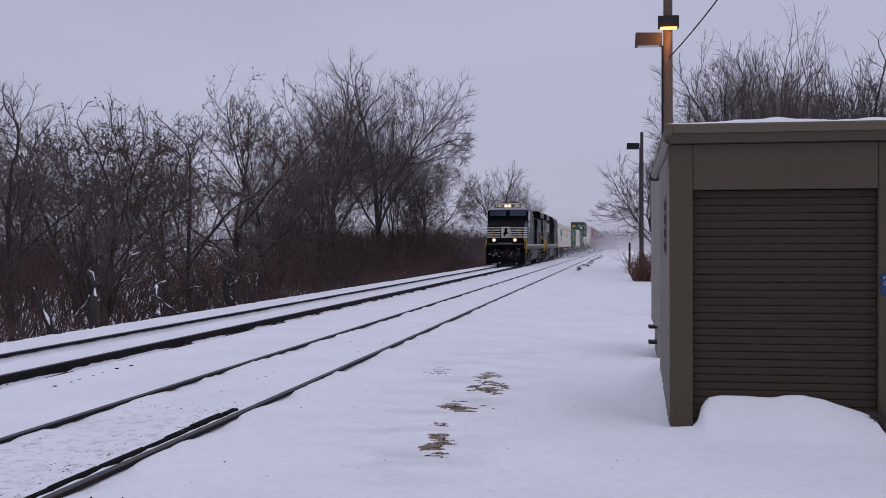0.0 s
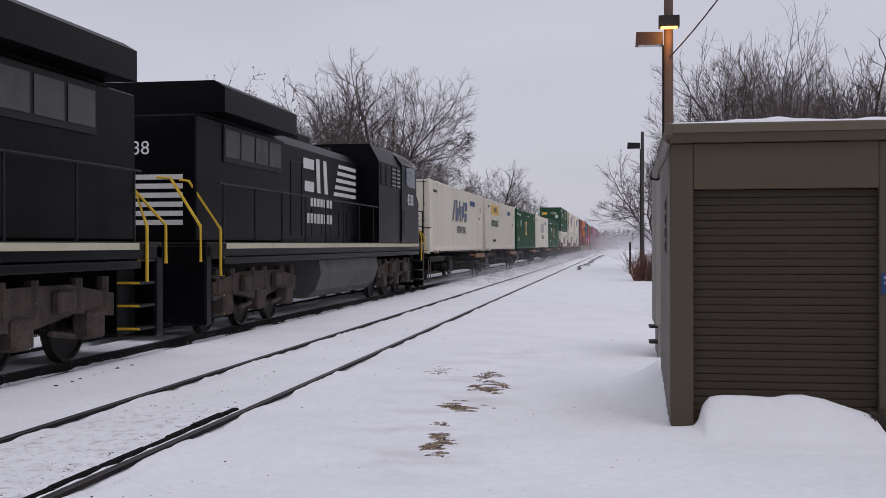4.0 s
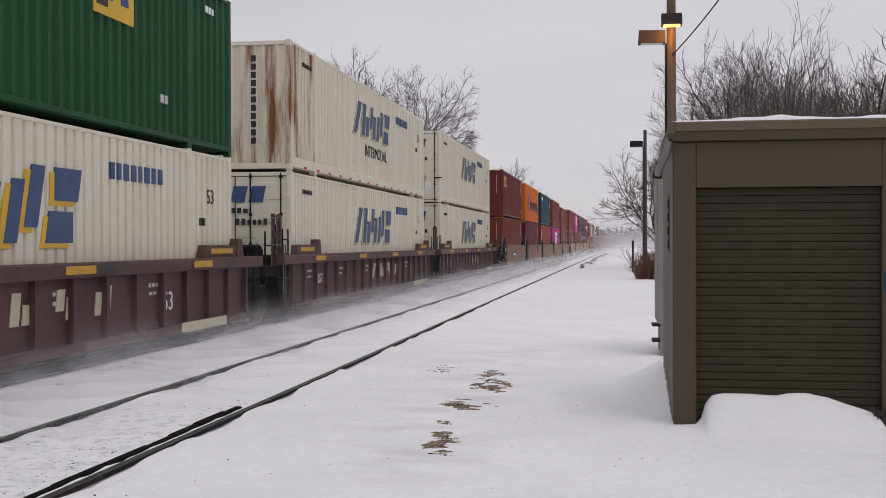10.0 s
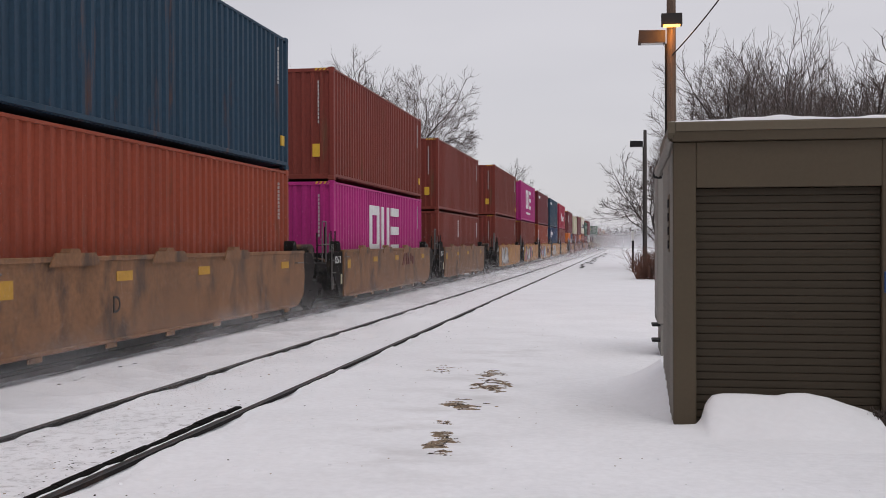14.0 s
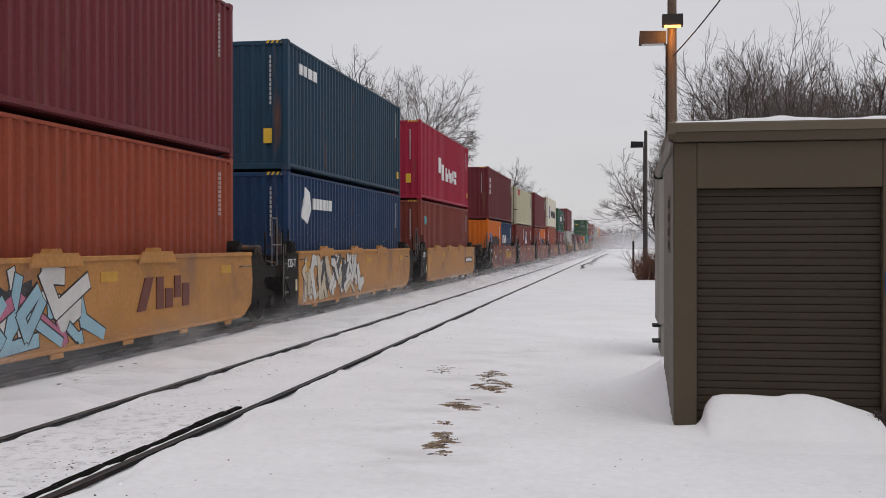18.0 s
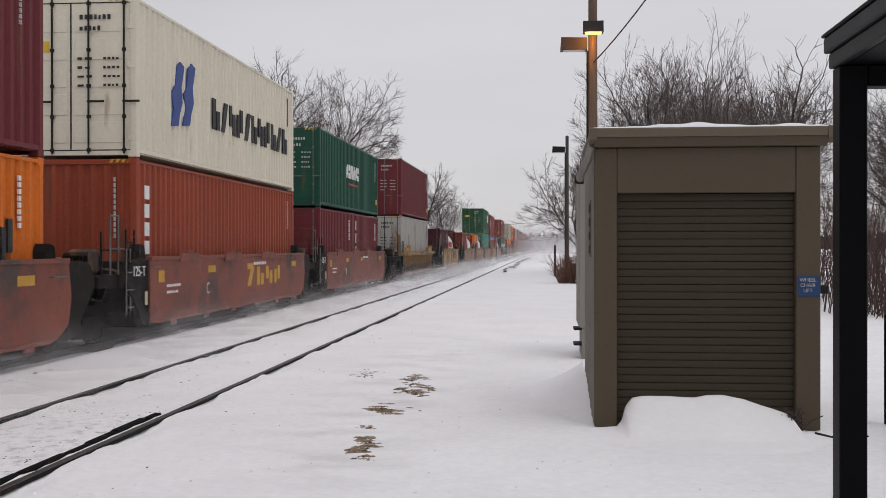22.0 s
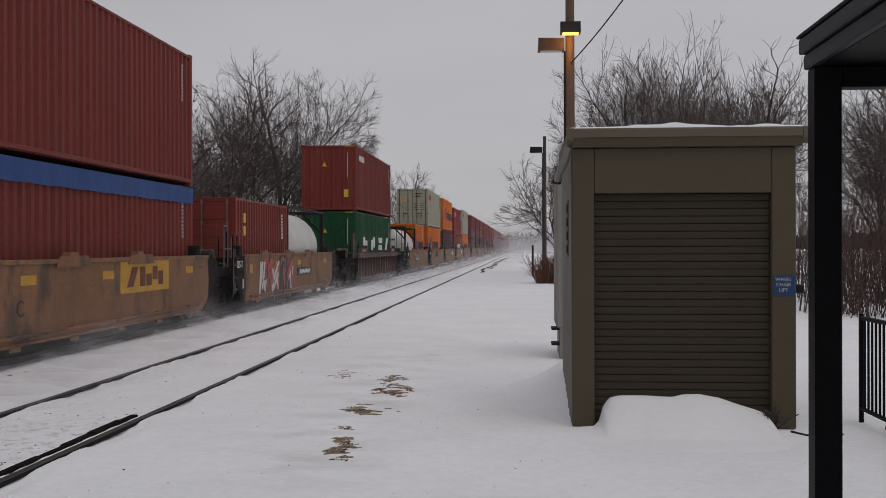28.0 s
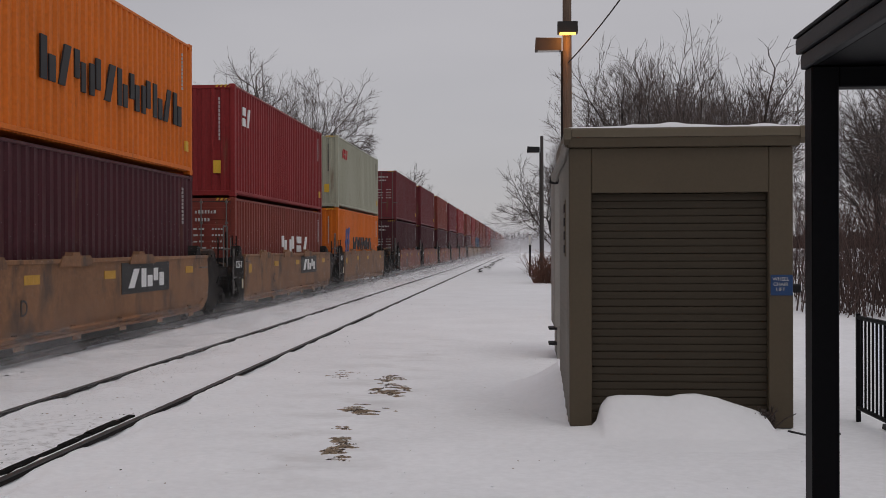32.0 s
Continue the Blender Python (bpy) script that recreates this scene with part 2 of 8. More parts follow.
WELL_OCHRE = mat("ochre_well_paint", (0.29, 0.155, 0.04), 0.7, var=0.22, scale=1.2, fine=18, bump=0.08, dirt=(0.07, 0.04, 0.025), dirt_amount=0.6, dirt_scale=1.1, stretch=(1, 1, 0.6))
WELL_RED = mat("oxide_red_well_paint", (0.20, 0.05, 0.03), 0.7, var=0.22, scale=1.2, fine=18, bump=0.08, dirt=(0.06, 0.035, 0.03), dirt_amount=0.5, dirt_scale=0.8)
WELL_MAROON = mat("dark_maroon_well_paint", (0.075, 0.03, 0.027), 0.7, var=0.22, scale=1.2, fine=18, bump=0.08, dirt=(0.035, 0.025, 0.022), dirt_amount=0.45, dirt_scale=0.8)
SPINE_RUST = mat("rusty_orange_platform", (0.24, 0.10, 0.035), 0.75, var=0.3, scale=2, dirt=(0.05, 0.035, 0.028), dirt_amount=0.7, dirt_scale=1.5)
GRAFFITI = [mat(nm, c, 0.6, var=0.15, scale=3, bump=0.02) for nm, c in (("pale_blue_spray", (0.25, 0.42, 0.5)), ("pink_spray", (0.42, 0.12, 0.2)), ("white_spray", (0.55, 0.54, 0.52)),
                                                                        ("black_spray", (0.02, 0.02, 0.025)), ("red_spray", (0.38, 0.06, 0.04)), ("cream_spray", (0.5, 0.42, 0.3)))]
FADED_YELLOW = mat("faded_yellow_patch", (0.50, 0.27, 0.03), 0.7, var=0.2, scale=6, bump=0.03)
OXIDE_MARK = mat("red_brown_stencil", (0.13, 0.035, 0.025), 0.7, var=0.2, scale=5, bump=0.02)
TANK_WHITE = mat("white_tank_shell", (0.66, 0.65, 0.62), 0.45, var=0.1, scale=1.5, dirt=(0.3, 0.28, 0.25), dirt_amount=0.3, dirt_scale=1.0, bump=0.03)


def paint(name, c, rough=0.55, rust=0.25, rust_c=(0.13, 0.06, 0.035)):
    return mat(name, tuple(v * (0.9 if min(c) > 0.25 else 0.72) for v in c), rough, 0.0, var=0.07 if min(c) > 0.25 else 0.15, scale=0.9, fine=14, bump=0.02 if min(c) > 0.25 else 0.05, dirt=rust_c, dirt_amount=rust, dirt_scale=1.0, stretch=(2.4, 2.4, 0.32), spec=0.25)


PAINT = {
    "maroon": paint("maroon_container_paint", (0.19, 0.030, 0.038)), "brick": paint("brick_red_container_paint", (0.24, 0.042, 0.031)),
    "brown": paint("red_brown_container_paint", (0.255, 0.052, 0.037)), "orange": paint("orange_container_paint", (0.84, 0.20, 0.018), rust=0.12),
    "oxide": paint("orange_red_container_paint", (0.37, 0.072, 0.034)), "teal": paint("dark_teal_container_paint", (0.02, 0.06, 0.105)),
    "navy": paint("navy_container_paint", (0.016, 0.05, 0.13)), "pink": paint("magenta_container_paint", (0.56, 0.035, 0.25), rust=0.1),
    "crimson": paint("crimson_container_paint", (0.44, 0.022, 0.06), rust=0.1), "cream": paint("cream_container_paint", (0.56, 0.52, 0.37), rust=0.14),
    "sage": paint("grey_green_container_paint", (0.40, 0.40, 0.31), rust=0.16), "white": paint("white_container_paint", (0.74, 0.695, 0.575), rust=0.10, rust_c=(0.32, 0.22, 0.14)),
    "grey": paint("dirty_grey_container_paint", (0.44, 0.43, 0.40), rust=0.44, rust_c=(0.16, 0.08, 0.045)), "rusty": paint("rust_eaten_white_paint", (0.70, 0.65, 0.52), rust=0.62, rust_c=(0.20, 0.075, 0.03)), "green": paint("dark_green_container_paint", (0.009, 0.088, 0.030), rust=0.12, rust_c=(0.01, 0.05, 0.025)),
    "forest": paint("forest_green_container_paint", (0.014, 0.095, 0.06), rust=0.15), "mint": paint("sea_green_container_paint", (0.04, 0.26, 0.17), rust=0.12),
    "wine": paint("dark_wine_container_paint", (0.085, 0.018, 0.026)), "red": paint("red_container_paint", (0.30, 0.028, 0.03), rust=0.12),
    "blue": paint("blue_flat_rack_paint", (0.03, 0.09, 0.30), rust=0.1),
}

# ---- mesh building ----


class Shape:
    """Gathers faces for one mesh."""

    def __init__(self):
        self.v, self.f = [], []

    def add(self, verts, faces):
        k = len(self.v)
        self.v.extend(verts)
        self.f.extend([tuple(i + k for i in q) for q in faces])
        return self

    def box(self, x0, y0, z0, x1, y1, z1, b=0.0):
        """A box between two corners, its edges cut back by b."""
        if b <= 0:
            vs = [(x, y, z) for z in (z0, z1) for y in (y0, y1) for x in (x0, x1)]
            return self.add(vs, [(0, 2, 3, 1), (4, 5, 7, 6), (0, 1, 5, 4), (2, 6, 7, 3), (0, 4, 6, 2), (1, 3, 7, 5)])
        b = min(b, 0.45 * min(abs(x1 - x0), abs(y1 - y0), abs(z1 - z0)))
        vs, idx = [], {}
        for sx in (0, 1):
            for sy in (0, 1):
                for sz in (0, 1):
                    for ax in range(3):
                        p = [x1 if sx else x0, y1 if sy else y0, z1 if sz else z0]
                        for o, s in enumerate((sx, sy, sz)):
                            if o != ax:
                                p[o] += -b if s else b
                        idx[sx, sy, sz, ax] = len(vs)
                        vs.append(tuple(p))
        fs = []
        for ax in range(3):
            o, q = (ax + 1) % 3, (ax + 2) % 3
            for s in (0, 1):
                def key(a, c):
                    k = [0, 0, 0]
                    k[ax], k[o], k[q] = s, a, c
                    return idx[(*k, ax)]
                loop = [key(0, 0), key(1, 0), key(1, 1), key(0, 1)]
                fs.append(tuple(loop if s else loop[::-1]))
            for a in (0, 1):
                for c in (0, 1):
                    def ek(s, face):
                        k = [0, 0, 0]
                        k[ax], k[o], k[q] = s, a, c
                        return idx[(*k, face)]
                    loop = [ek(0, o), ek(1, o), ek(1, q), ek(0, q)]
                    fs.append(tuple(loop if a == c else loop[::-1]))
        for sx in (0, 1):
            for sy in (0, 1):
                for sz in (0, 1):
                    t = [idx[sx, sy, sz, ax] for ax in range(3)]
                    fs.append(tuple(t if (sx + sy + sz) % 2 else t[::-1]))
        return self.add(vs, fs)

    def tube(self, path, radii, n=6, cap=True):
        """A tube along a path, with a radius at every point."""
        pts = [Vector(p) for p in path]
        if not hasattr(radii, "__len__"):
            radii = [radii] * len(pts)
        k = len(self.v)
        for i, p in enumerate(pts):
            d = (pts[min(i + 1, len(pts) - 1)] - pts[max(i - 1, 0)]).normalized()
            a = d.cross(Vector((0.31, 0.95, 0.07)) if abs(d.z) > 0.9 else Vector((0, 0, 1))).normalized()
            c = d.cross(a)
            for j in range(n):
                t = 2 * math.pi * j / n
                self.v.append(tuple(p + radii[i] * (a * math.cos(t) + c * math.sin(t))))
        for i in range(len(pts) - 1):
            for j in range(n):
                q = (j + 1) % n
                self.f.append((k + i * n + j, k + i * n + q, k + (i + 1) * n + q, k + (i + 1) * n + j))
        if cap:
            self.f.append(tuple(k + j for j in range(n))[::-1])
            self.f.append(tuple(k + (len(pts) - 1) * n + j for j in range(n)))
        return self

    def prism(self, outline, axis, a, b):
        """An outline of two coordinates, drawn out along an axis (0, 1, 2) from a to b."""
        o, q = [i for i in range(3) if i != axis]
        n, vs = len(outline), []
        for s in (a, b):
            for u, w in outline:
                p = [0, 0, 0]
                p[axis], p[o], p[q] = s, u, w
                vs.append(tuple(p))
        fs = [(i, (i + 1) % n, n + (i + 1) % n, n + i) for i in range(n)]
        return self.add(vs, [tuple(range(n))[::-1], tuple(range(n, 2 * n))] + fs)

    def mesh(self, name, material):
        me = bpy.data.meshes.new(name)
        me.from_pydata(self.v, [], self.f)
        me.materials.append(material)
        me.validate()
        bm = bmesh.new()
        bm.from_mesh(me)
        bmesh.ops.recalc_face_normals(bm, faces=bm.faces)
        bm.to_mesh(me)
        bm.free()
        return me


STORE = {}


def part(name, shape, material, parent, label="", at=None, key=None):
    """Links a shape as one mesh under a thing or part. key: shares the mesh between alike parts."""
    k = (key, material.name) if key else None
    if k and k in STORE:
        me = STORE[k]
    else:
        me = (shape() if callable(shape) else shape).mesh(name, material)
        if k:
            STORE[k] = me
    ob = new(name, me)
    ob.parent = parent
    if at is not None:
        ob.matrix_basis = at
    if label:
        ob["label"] = label
    return ob


def thing(name, label, category, at=None, group="", kind=""):
    ob = new(name)
    ob.empty_display_size = 0.3
    if at is not None:
        ob.matrix_basis = at
    return tagged(ob, label, category, group, kind)


def smooth(ob):
    for p in ob.data.polygons:
        p.use_smooth = True
    return ob


def text_on(parent, words, size, material, at, name="lettering"):
    """Raised lettering in the built-in font, as a mesh."""
    key = ("text", words, size, material.name)
    if key not in STORE:
        cu = bpy.data.curves.new("letters", "FONT")
        cu.body, cu.size, cu.extrude, cu.align_x, cu.align_y = words, size, 0.003, "CENTER", "CENTER"
        tmp = bpy.data.objects.new("letters", cu)
        scene.collection.objects.link(tmp)
        STORE[key] = bpy.data.meshes.new_from_object(tmp.evaluated_get(bpy.context.evaluated_depsgraph_get()))
        bpy.data.objects.remove(tmp)
        STORE[key].materials.clear()
        STORE[key].materials.append(material)
    me = STORE[key]
    ob = new(name, me)
    ob.parent = parent
    ob.matrix_basis = at
    return ob


SIDE = Matrix(((0, 0, 1, 0), (1, 0, 0, 0), (0, 1, 0, 0), (0, 0, 0, 1)))  # writing on a face that looks towards +x, reading along +y
ENDF = Matrix(((1, 0, 0, 0), (0, 0, -1, 0), (0, 1, 0, 0), (0, 0, 0, 1)))  # writing on a face that looks towards -y

# ---- ground, tracks ----
TRACK_NEAR, TRACK_FAR = -4.47, -8.53
RAIL_X = [TRACK_FAR - 0.753, TRACK_FAR + 0.753, TRACK_NEAR - 0.753, TRACK_NEAR + 0.753]


def ground_z(x, y):
    """Height of the snow surface; the rail heads lie at 0."""
    n = 0.022 * noise.noise(Vector((x * 0.55, y * 0.3, 0))) + 0.012 * noise.noise(Vector((x * 2.1, y * 1.6, 3)))
    rough = noise.noise(Vector((x * 5.0, y * 4.0, 7)))
    if x > -3.4:
        z = -0.035 + n + 0.004 * rough
        if x > 7:
            z -= min(0.25, 0.05 * (x - 7))
    elif x > -10.6:
        z = -0.02 + 0.3 * n + 0.015 * rough + 0.006 * noise.noise(Vector((x * 13, y * 9, 11)))
        for r in RAIL_X:
            d = x - r
            if 0 < d < 0.24:
                z -= 0.036 * (1 - abs(d - 0.09) / 0.21) * max(-0.1, 0.35 + 2.2 * (noise.noise(Vector((y * 0.9, r, 1))) + 0.5 * noise.noise(Vector((y * 3.1, r, 2)))))
            if r < -7 and 0 < d < 0.75:
                # passing trains keep the far track swept beside its rails
                k = 1 - d / 0.75
                z -= 0.125 * k * k * (3 - 2 * k)
    else:
        k = min(1.0, (-10.6 - x) / 2.6)
        z = -0.075 - 1.05 * k * k * (3 - 2 * k) + n * (1 + 3 * k) + 0.12 * k * noise.noise(Vector((x * 0.4, y * 0.4, 5)))
    return z


def spread(stops):
    """Grid lines from stops of (start, step); the last one ends it."""
    out = []
    for (a, s), (b, _) in zip(stops, stops[1:]):
        out += list(np.arange(a, b - 1e-6, s))
    return out + [stops[-1][0]]


gx = spread([(-3000, 600), (-600, 100), (-100, 20), (-40, 2.0), (-16, 0.5), (-11, 0.16), (-9.5, 0.07), (-7.4, 0.16), (-5.5, 0.07), (-3.2, 0.14), (3.4, 0.5), (8, 2.0), (40, 20), (100, 100), (600, 600), (3000, 1)])
gy = spread([(-60, 15), (0, 1.5), (5.4, 0.13), (22, 0.3), (48, 1.0), (110, 5), (250, 40), (1000, 400), (4600, 1)])
gv = [(x, y, ground_z(x, y)) for y in gy for x in gx]
W = len(gx)
gf = [(j * W + i, j * W + i + 1, (j + 1) * W + i + 1, (j + 1) * W + i) for j in range(len(gy) - 1) for i in range(W - 1)]
me = bpy.data.meshes.new("ground")
me.from_pydata(gv, [], gf)
me.materials.append(SNOW)
ground = smooth(new("ground", me))
tagged(ground, "wind-packed white snow over platform, ballast and verge", "ground", kind="structure")


def rail_run(x, name):
    """One rail with foot, web and head; the worn top is a mesh of its own."""
    prof = [(-0.07, -0.18), (0.07, -0.18), (0.07, -0.165), (0.012, -0.145), (0.012, -0.05), (0.036, -0.036), (0.036, -0.004), (-0.036, -0.004), (-0.036, -0.036), (-0.012, -0.05), (-0.012, -0.145), (-0.07, -0.165)]
    r = thing(name, "long rusty steel rail half buried in snow", "rail", kind="structure")
    part("rail_body", Shape().prism([(x + u, w) for u, w in prof], 1, -40, 900), RAIL_STEEL, r)
    part("rail_head", Shape().prism([(x - 0.034, -0.004), (x + 0.034, -0.004), (x + 0.028, 0.002), (x - 0.028, 0.002)], 1, -40, 900), RAIL_HEAD, r)
    if x > -7:
        part("snow_edge", snow_edge(x), SNOW_CAP, r, "ragged snow lying against the rail foot")
    return r


def snow_edge(x):
    """A broken line of small snow lumps along the platform side of a rail."""
    s = Shape()
    rnd = random.Random(int(x * 100))
    y = 6.0
    while y < 60:
        h, w, l = rnd.uniform(0.02, 0.06), rnd.uniform(0.03, 0.09), rnd.uniform(0.1, 0.5)
        cx = x + 0.17 + rnd.uniform(-0.05, 0.05)
        z = -0.15
        ring = [(cx + w * math.cos(a) * rnd.uniform(0.7, 1.1), y + l * math.sin(a) * rnd.uniform(0.7, 1.1)) for a in [i * math.pi / 4 for i in range(8)]]
        vs = [(a, b, z) for a, b in ring] + [(cx + (a - cx) * 0.6, y + (b - y) * 0.6, z + 0.04 + h * 0.8) for a, b in ring] + [(cx, y, z + 0.04 + h)]
        s.add(vs, [(i, (i + 1) % 8, 8 + (i + 1) % 8, 8 + i) for i in range(8)] + [(8 + i, 8 + (i + 1) % 8, 16) for i in range(8)])
        y += l * rnd.uniform(1.0, 2.6)
    return s


for i, rx in enumerate(RAIL_X):
    rail_run(rx, "rail")

# crossing timber beside the near rail
t = thing("crossing_timber", "black tarred timber lying along the rail", "timber")
rnd = random.Random(15)
y = 4.0
while y < 10.5:
    l = rnd.uniform(0.25, 0.8)
    w = rnd.uniform(0.045, 0.075)
    part("timber", Shape().box(RAIL_X[3] - 0.11 - w, y, -0.16, RAIL_X[3] - 0.10 - rnd.uniform(0, 0.012), min(10.55, y + l - 0.01), 0.0 + rnd.uniform(-0.008, 0.008), 0.01), TIMBER, t)
    y += l


def loose_patch(cx, cy, rx, ry, seed, label, n=1500):
    """A low, ragged scatter of flattened grass blades, gravel and dark litter where the snow has blown thin."""
    rnd = random.Random(seed)
    pale, dark = Shape(), Shape()
    for _ in range(n):
        a, r = rnd.uniform(0, 6.283), 1.25 * rnd.random() ** 0.65
        x, y = cx + rx * r * math.cos(a), cy + ry * r * math.sin(a)
        x -= 0.10 * (y - cy)
        rag = 0.7 * noise.noise(Vector((x * 4.0, y * 3.0, seed))) + 0.9 * noise.noise(Vector((x * 6.0, y * 11.0, seed + 5)))
        if rag < -0.2 + 0.6 * max(0.0, r - 0.4) + rnd.uniform(0, 0.25):
            continue
        z = ground_z(x, y)
        ln, wd, t0 = rnd.uniform(0.012, 0.045), rnd.uniform(0.008, 0.022), rnd.gauss(0, 0.35)
        c, q = math.cos(t0), math.sin(t0)
        h = rnd.uniform(0.003, 0.011)
        vs = [(x + c * u - q * v, y + q * u + c * v, z - 0.004) for u, v in ((-ln, 0), (0, -wd), (ln, 0), (0, wd))] + [(x, y, z + h)]
        (dark if rnd.random() < (0.18 if rag > 0.15 else 0.42) else pale).add(vs, [(0, 1, 4), (1, 2, 4), (2, 3, 4), (3, 0, 4)])
    ob = new("grass_patch", pale.mesh("grass_patch", DRY_GRASS))
    tagged(ob, label, "grass patch", kind="stuff")
    lt = new("dark_litter", dark.mesh("dark_litter", LITTER))
    tagged(lt, "dark wet leaf litter in the thin snow", "litter", kind="stuff")
    return ob


def clods(n, seed, material, name, label, x0, x1, lo, hi, flat, end=32.0):
    """Small lumps strewn over the snow, joined."""
    rnd = random.Random(seed)
    s = Shape()
    for _ in range(n):
        y = 6.0 + (end - 6.0) * rnd.random() ** 1.6
        x = rnd.uniform(x0, x1)
        if min(abs(x - r) for r in RAIL_X) < 0.12 or noise.noise(Vector((x * 0.9, y * 0.5, seed))) < -0.1:
            continue
        q = rnd.uniform(lo, hi)
        z = ground_z(x, y) - 0.3 * q
        a = rnd.uniform(0, 6.28)
        ring = [(x + q * rnd.uniform(0.7, 1.2) * math.cos(a + k * 1.2566), y + q * rnd.uniform(0.8, 1.5) * math.sin(a + k * 1.2566)) for k in range(5)]
        s.add([(u, v, z) for u, v in ring] + [(x + (u - x) * 0.55, y + (v - y) * 0.55, z + q * flat) for u, v in ring],
              [(k, (k + 1) % 5, 5 + (k + 1) % 5, 5 + k) for k in range(5)] + [(5, 6, 7, 8, 9)])
    tagged(new(name, s.mesh(name, material)), label, "debris", kind="stuff")


clods(600, 3, SNOW_CAP, "snow_clods", "small lumps of snow thrown beside the rails", -5.2, -2.4, 0.008, 0.03, 0.5)
clods(260, 4, SNOW_CAP, "snow_clods", "small lumps of snow strewn on the platform", -2.6, 3.0, 0.008, 0.022, 0.7)
clods(110, 5, TIMBER, "dark_grit", "dark grit and cinders on the snow between rails", -5.15, -2.9, 0.005, 0.016, 0.6)
clods(170, 8, TIMBER, "dark_grit", "black crumbs fallen beside the tarred timber", -4.35, -3.85, 0.004, 0.016, 0.4, 10.9)
clods(110, 6, DRY_GRASS, "brown_grit", "brown grit scattered over the snowy platform", -3.2, 0.4, 0.006, 0.016, 0.5)
clods(110, 7, DRY_GRASS, "brown_grit", "brown gravel swept over the crossing snow", -5.1, -3.9, 0.008, 0.022, 0.5)
# ---- equipment shed beside the track ----
SX0, SX1, SY0, SY1 = 0.449, 2.50, 10.24, 12.7


def shed():
    s = thing("equipment_shed", "small taupe steel shed with a closed roller door", "shed")
    # walls with real thickness
    part("jamb", Shape().box(SX0, SY0, -0.03, SX0 + 0.207, SY0 + 0.12, 2.57, 0.008), TAUPE, s)
    part("jamb", Shape().box(SX1 - 0.22, SY0, -0.03, SX1, SY0 + 0.12, 2.57, 0.008), TAUPE, s)
    part("lintel", Shape().box(SX0 + 0.209, SY0 + 0.003, 2.15, SX1 - 0.222, SY0 + 0.12, 2.57, 0.006), TAUPE, s)
    y = SY0 + 0.122
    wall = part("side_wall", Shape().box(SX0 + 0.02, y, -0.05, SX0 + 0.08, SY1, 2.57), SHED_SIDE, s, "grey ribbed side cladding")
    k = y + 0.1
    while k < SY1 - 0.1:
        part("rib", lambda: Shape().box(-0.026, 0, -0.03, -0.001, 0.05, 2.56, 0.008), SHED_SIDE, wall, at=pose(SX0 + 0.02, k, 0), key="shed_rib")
        k += 0.305
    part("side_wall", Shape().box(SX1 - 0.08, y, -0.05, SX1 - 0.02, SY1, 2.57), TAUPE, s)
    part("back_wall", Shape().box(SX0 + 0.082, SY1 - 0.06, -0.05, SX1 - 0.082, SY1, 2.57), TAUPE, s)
    roof = part("roof", Shape().box(SX0 - 0.02, SY0 - 0.02, 2.573, SX1 + 0.04, SY1 + 0.05, 2.70), TAUPE, s)
    # folded eave trim: a sloping upper face over a set-back lower one
    part("eave_trim", Shape().prism([(SY0 - 0.022, 2.664), (SY0 - 0.078, 2.664), (SY0 - 0.060, 2.738), (SY0 - 0.048, 2.752), (SY0 - 0.022, 2.752)], 0, SX0 + 0.02, SX1 + 0.05), TAUPE_TRIM, s, "lighter folded steel eave trim")
    part("eave_trim", Shape().prism([(SY0 - 0.004, 2.577), (SY0 - 0.05, 2.577), (SY0 - 0.066, 2.662), (SY0 - 0.004, 2.662)], 0, SX0 - 0.005, SX1 + 0.05), TAUPE, s)
    for x0, x1 in ((SX0 - 0.05, SX0 + 0.018), (SX1 + 0.052, SX1 + 0.11)):
        part("eave_cap", Shape().prism([(SY0 - 0.02, 2.60), (SY0 - 0.085, 2.645), (SY0 - 0.066, 2.745), (SY0 - 0.05, 2.757), (SY0 - 0.02, 2.757)], 0, x0, x1), TAUPE_TRIM, s, "folded end cap of the eave")
    g = Shape().box(SX0 - 0.04, SY0 - 0.018, 2.575, SX0 - 0.021, SY1 + 0.05, 2.74, 0.01)
    part("gutter", g, TAUPE_TRIM, s)
    # roller door
    d = part("roller_door", Shape().box(SX0 + 0.210, SY0 + 0.10, -0.04, SX1 - 0.223, SY0 + 0.115, 2.149), SHUTTER, s)
    n = 31
    h = 2.19 / n
    prof = [(0.0, 0.0), (-0.019, 0.002), (-0.024, 0.010), (-0.025, h * 0.5), (-0.022, h - 0.006), (-0.012, h - 0.001)]
    for i in range(n):
        part("slat", lambda: Shape().prism(prof, 0, 0.0, SX1 - SX0 - 0.436), SHUTTER, d, at=pose(SX0 + 0.212, SY0 + 0.099, -0.042 + i * h), key="slat")
    # slotted vent on the track side
    v = part("vent", Shape().box(SX0 - 0.012, SY0 + 0.62, 1.55, SX0 + 0.018, SY0 + 0.95, 2.12, 0.006), TAUPE_TRIM, s)
    for i in range(4):
        part("vent_slot", Shape().box(SX0 - 0.02, SY0 + 0.66, 1.585 + i * 0.135, SX0 - 0.0125, SY0 + 0.91, 1.67 + i * 0.135, 0.004), DARK_GREY, v)
    sg = part("sign", Shape().box(SX1 - 0.205, SY0 - 0.008, 1.195, SX1 - 0.005, SY0 - 0.001, 1.385, 0.002), SIGN_BLUE, s, "small blue sign with white words")
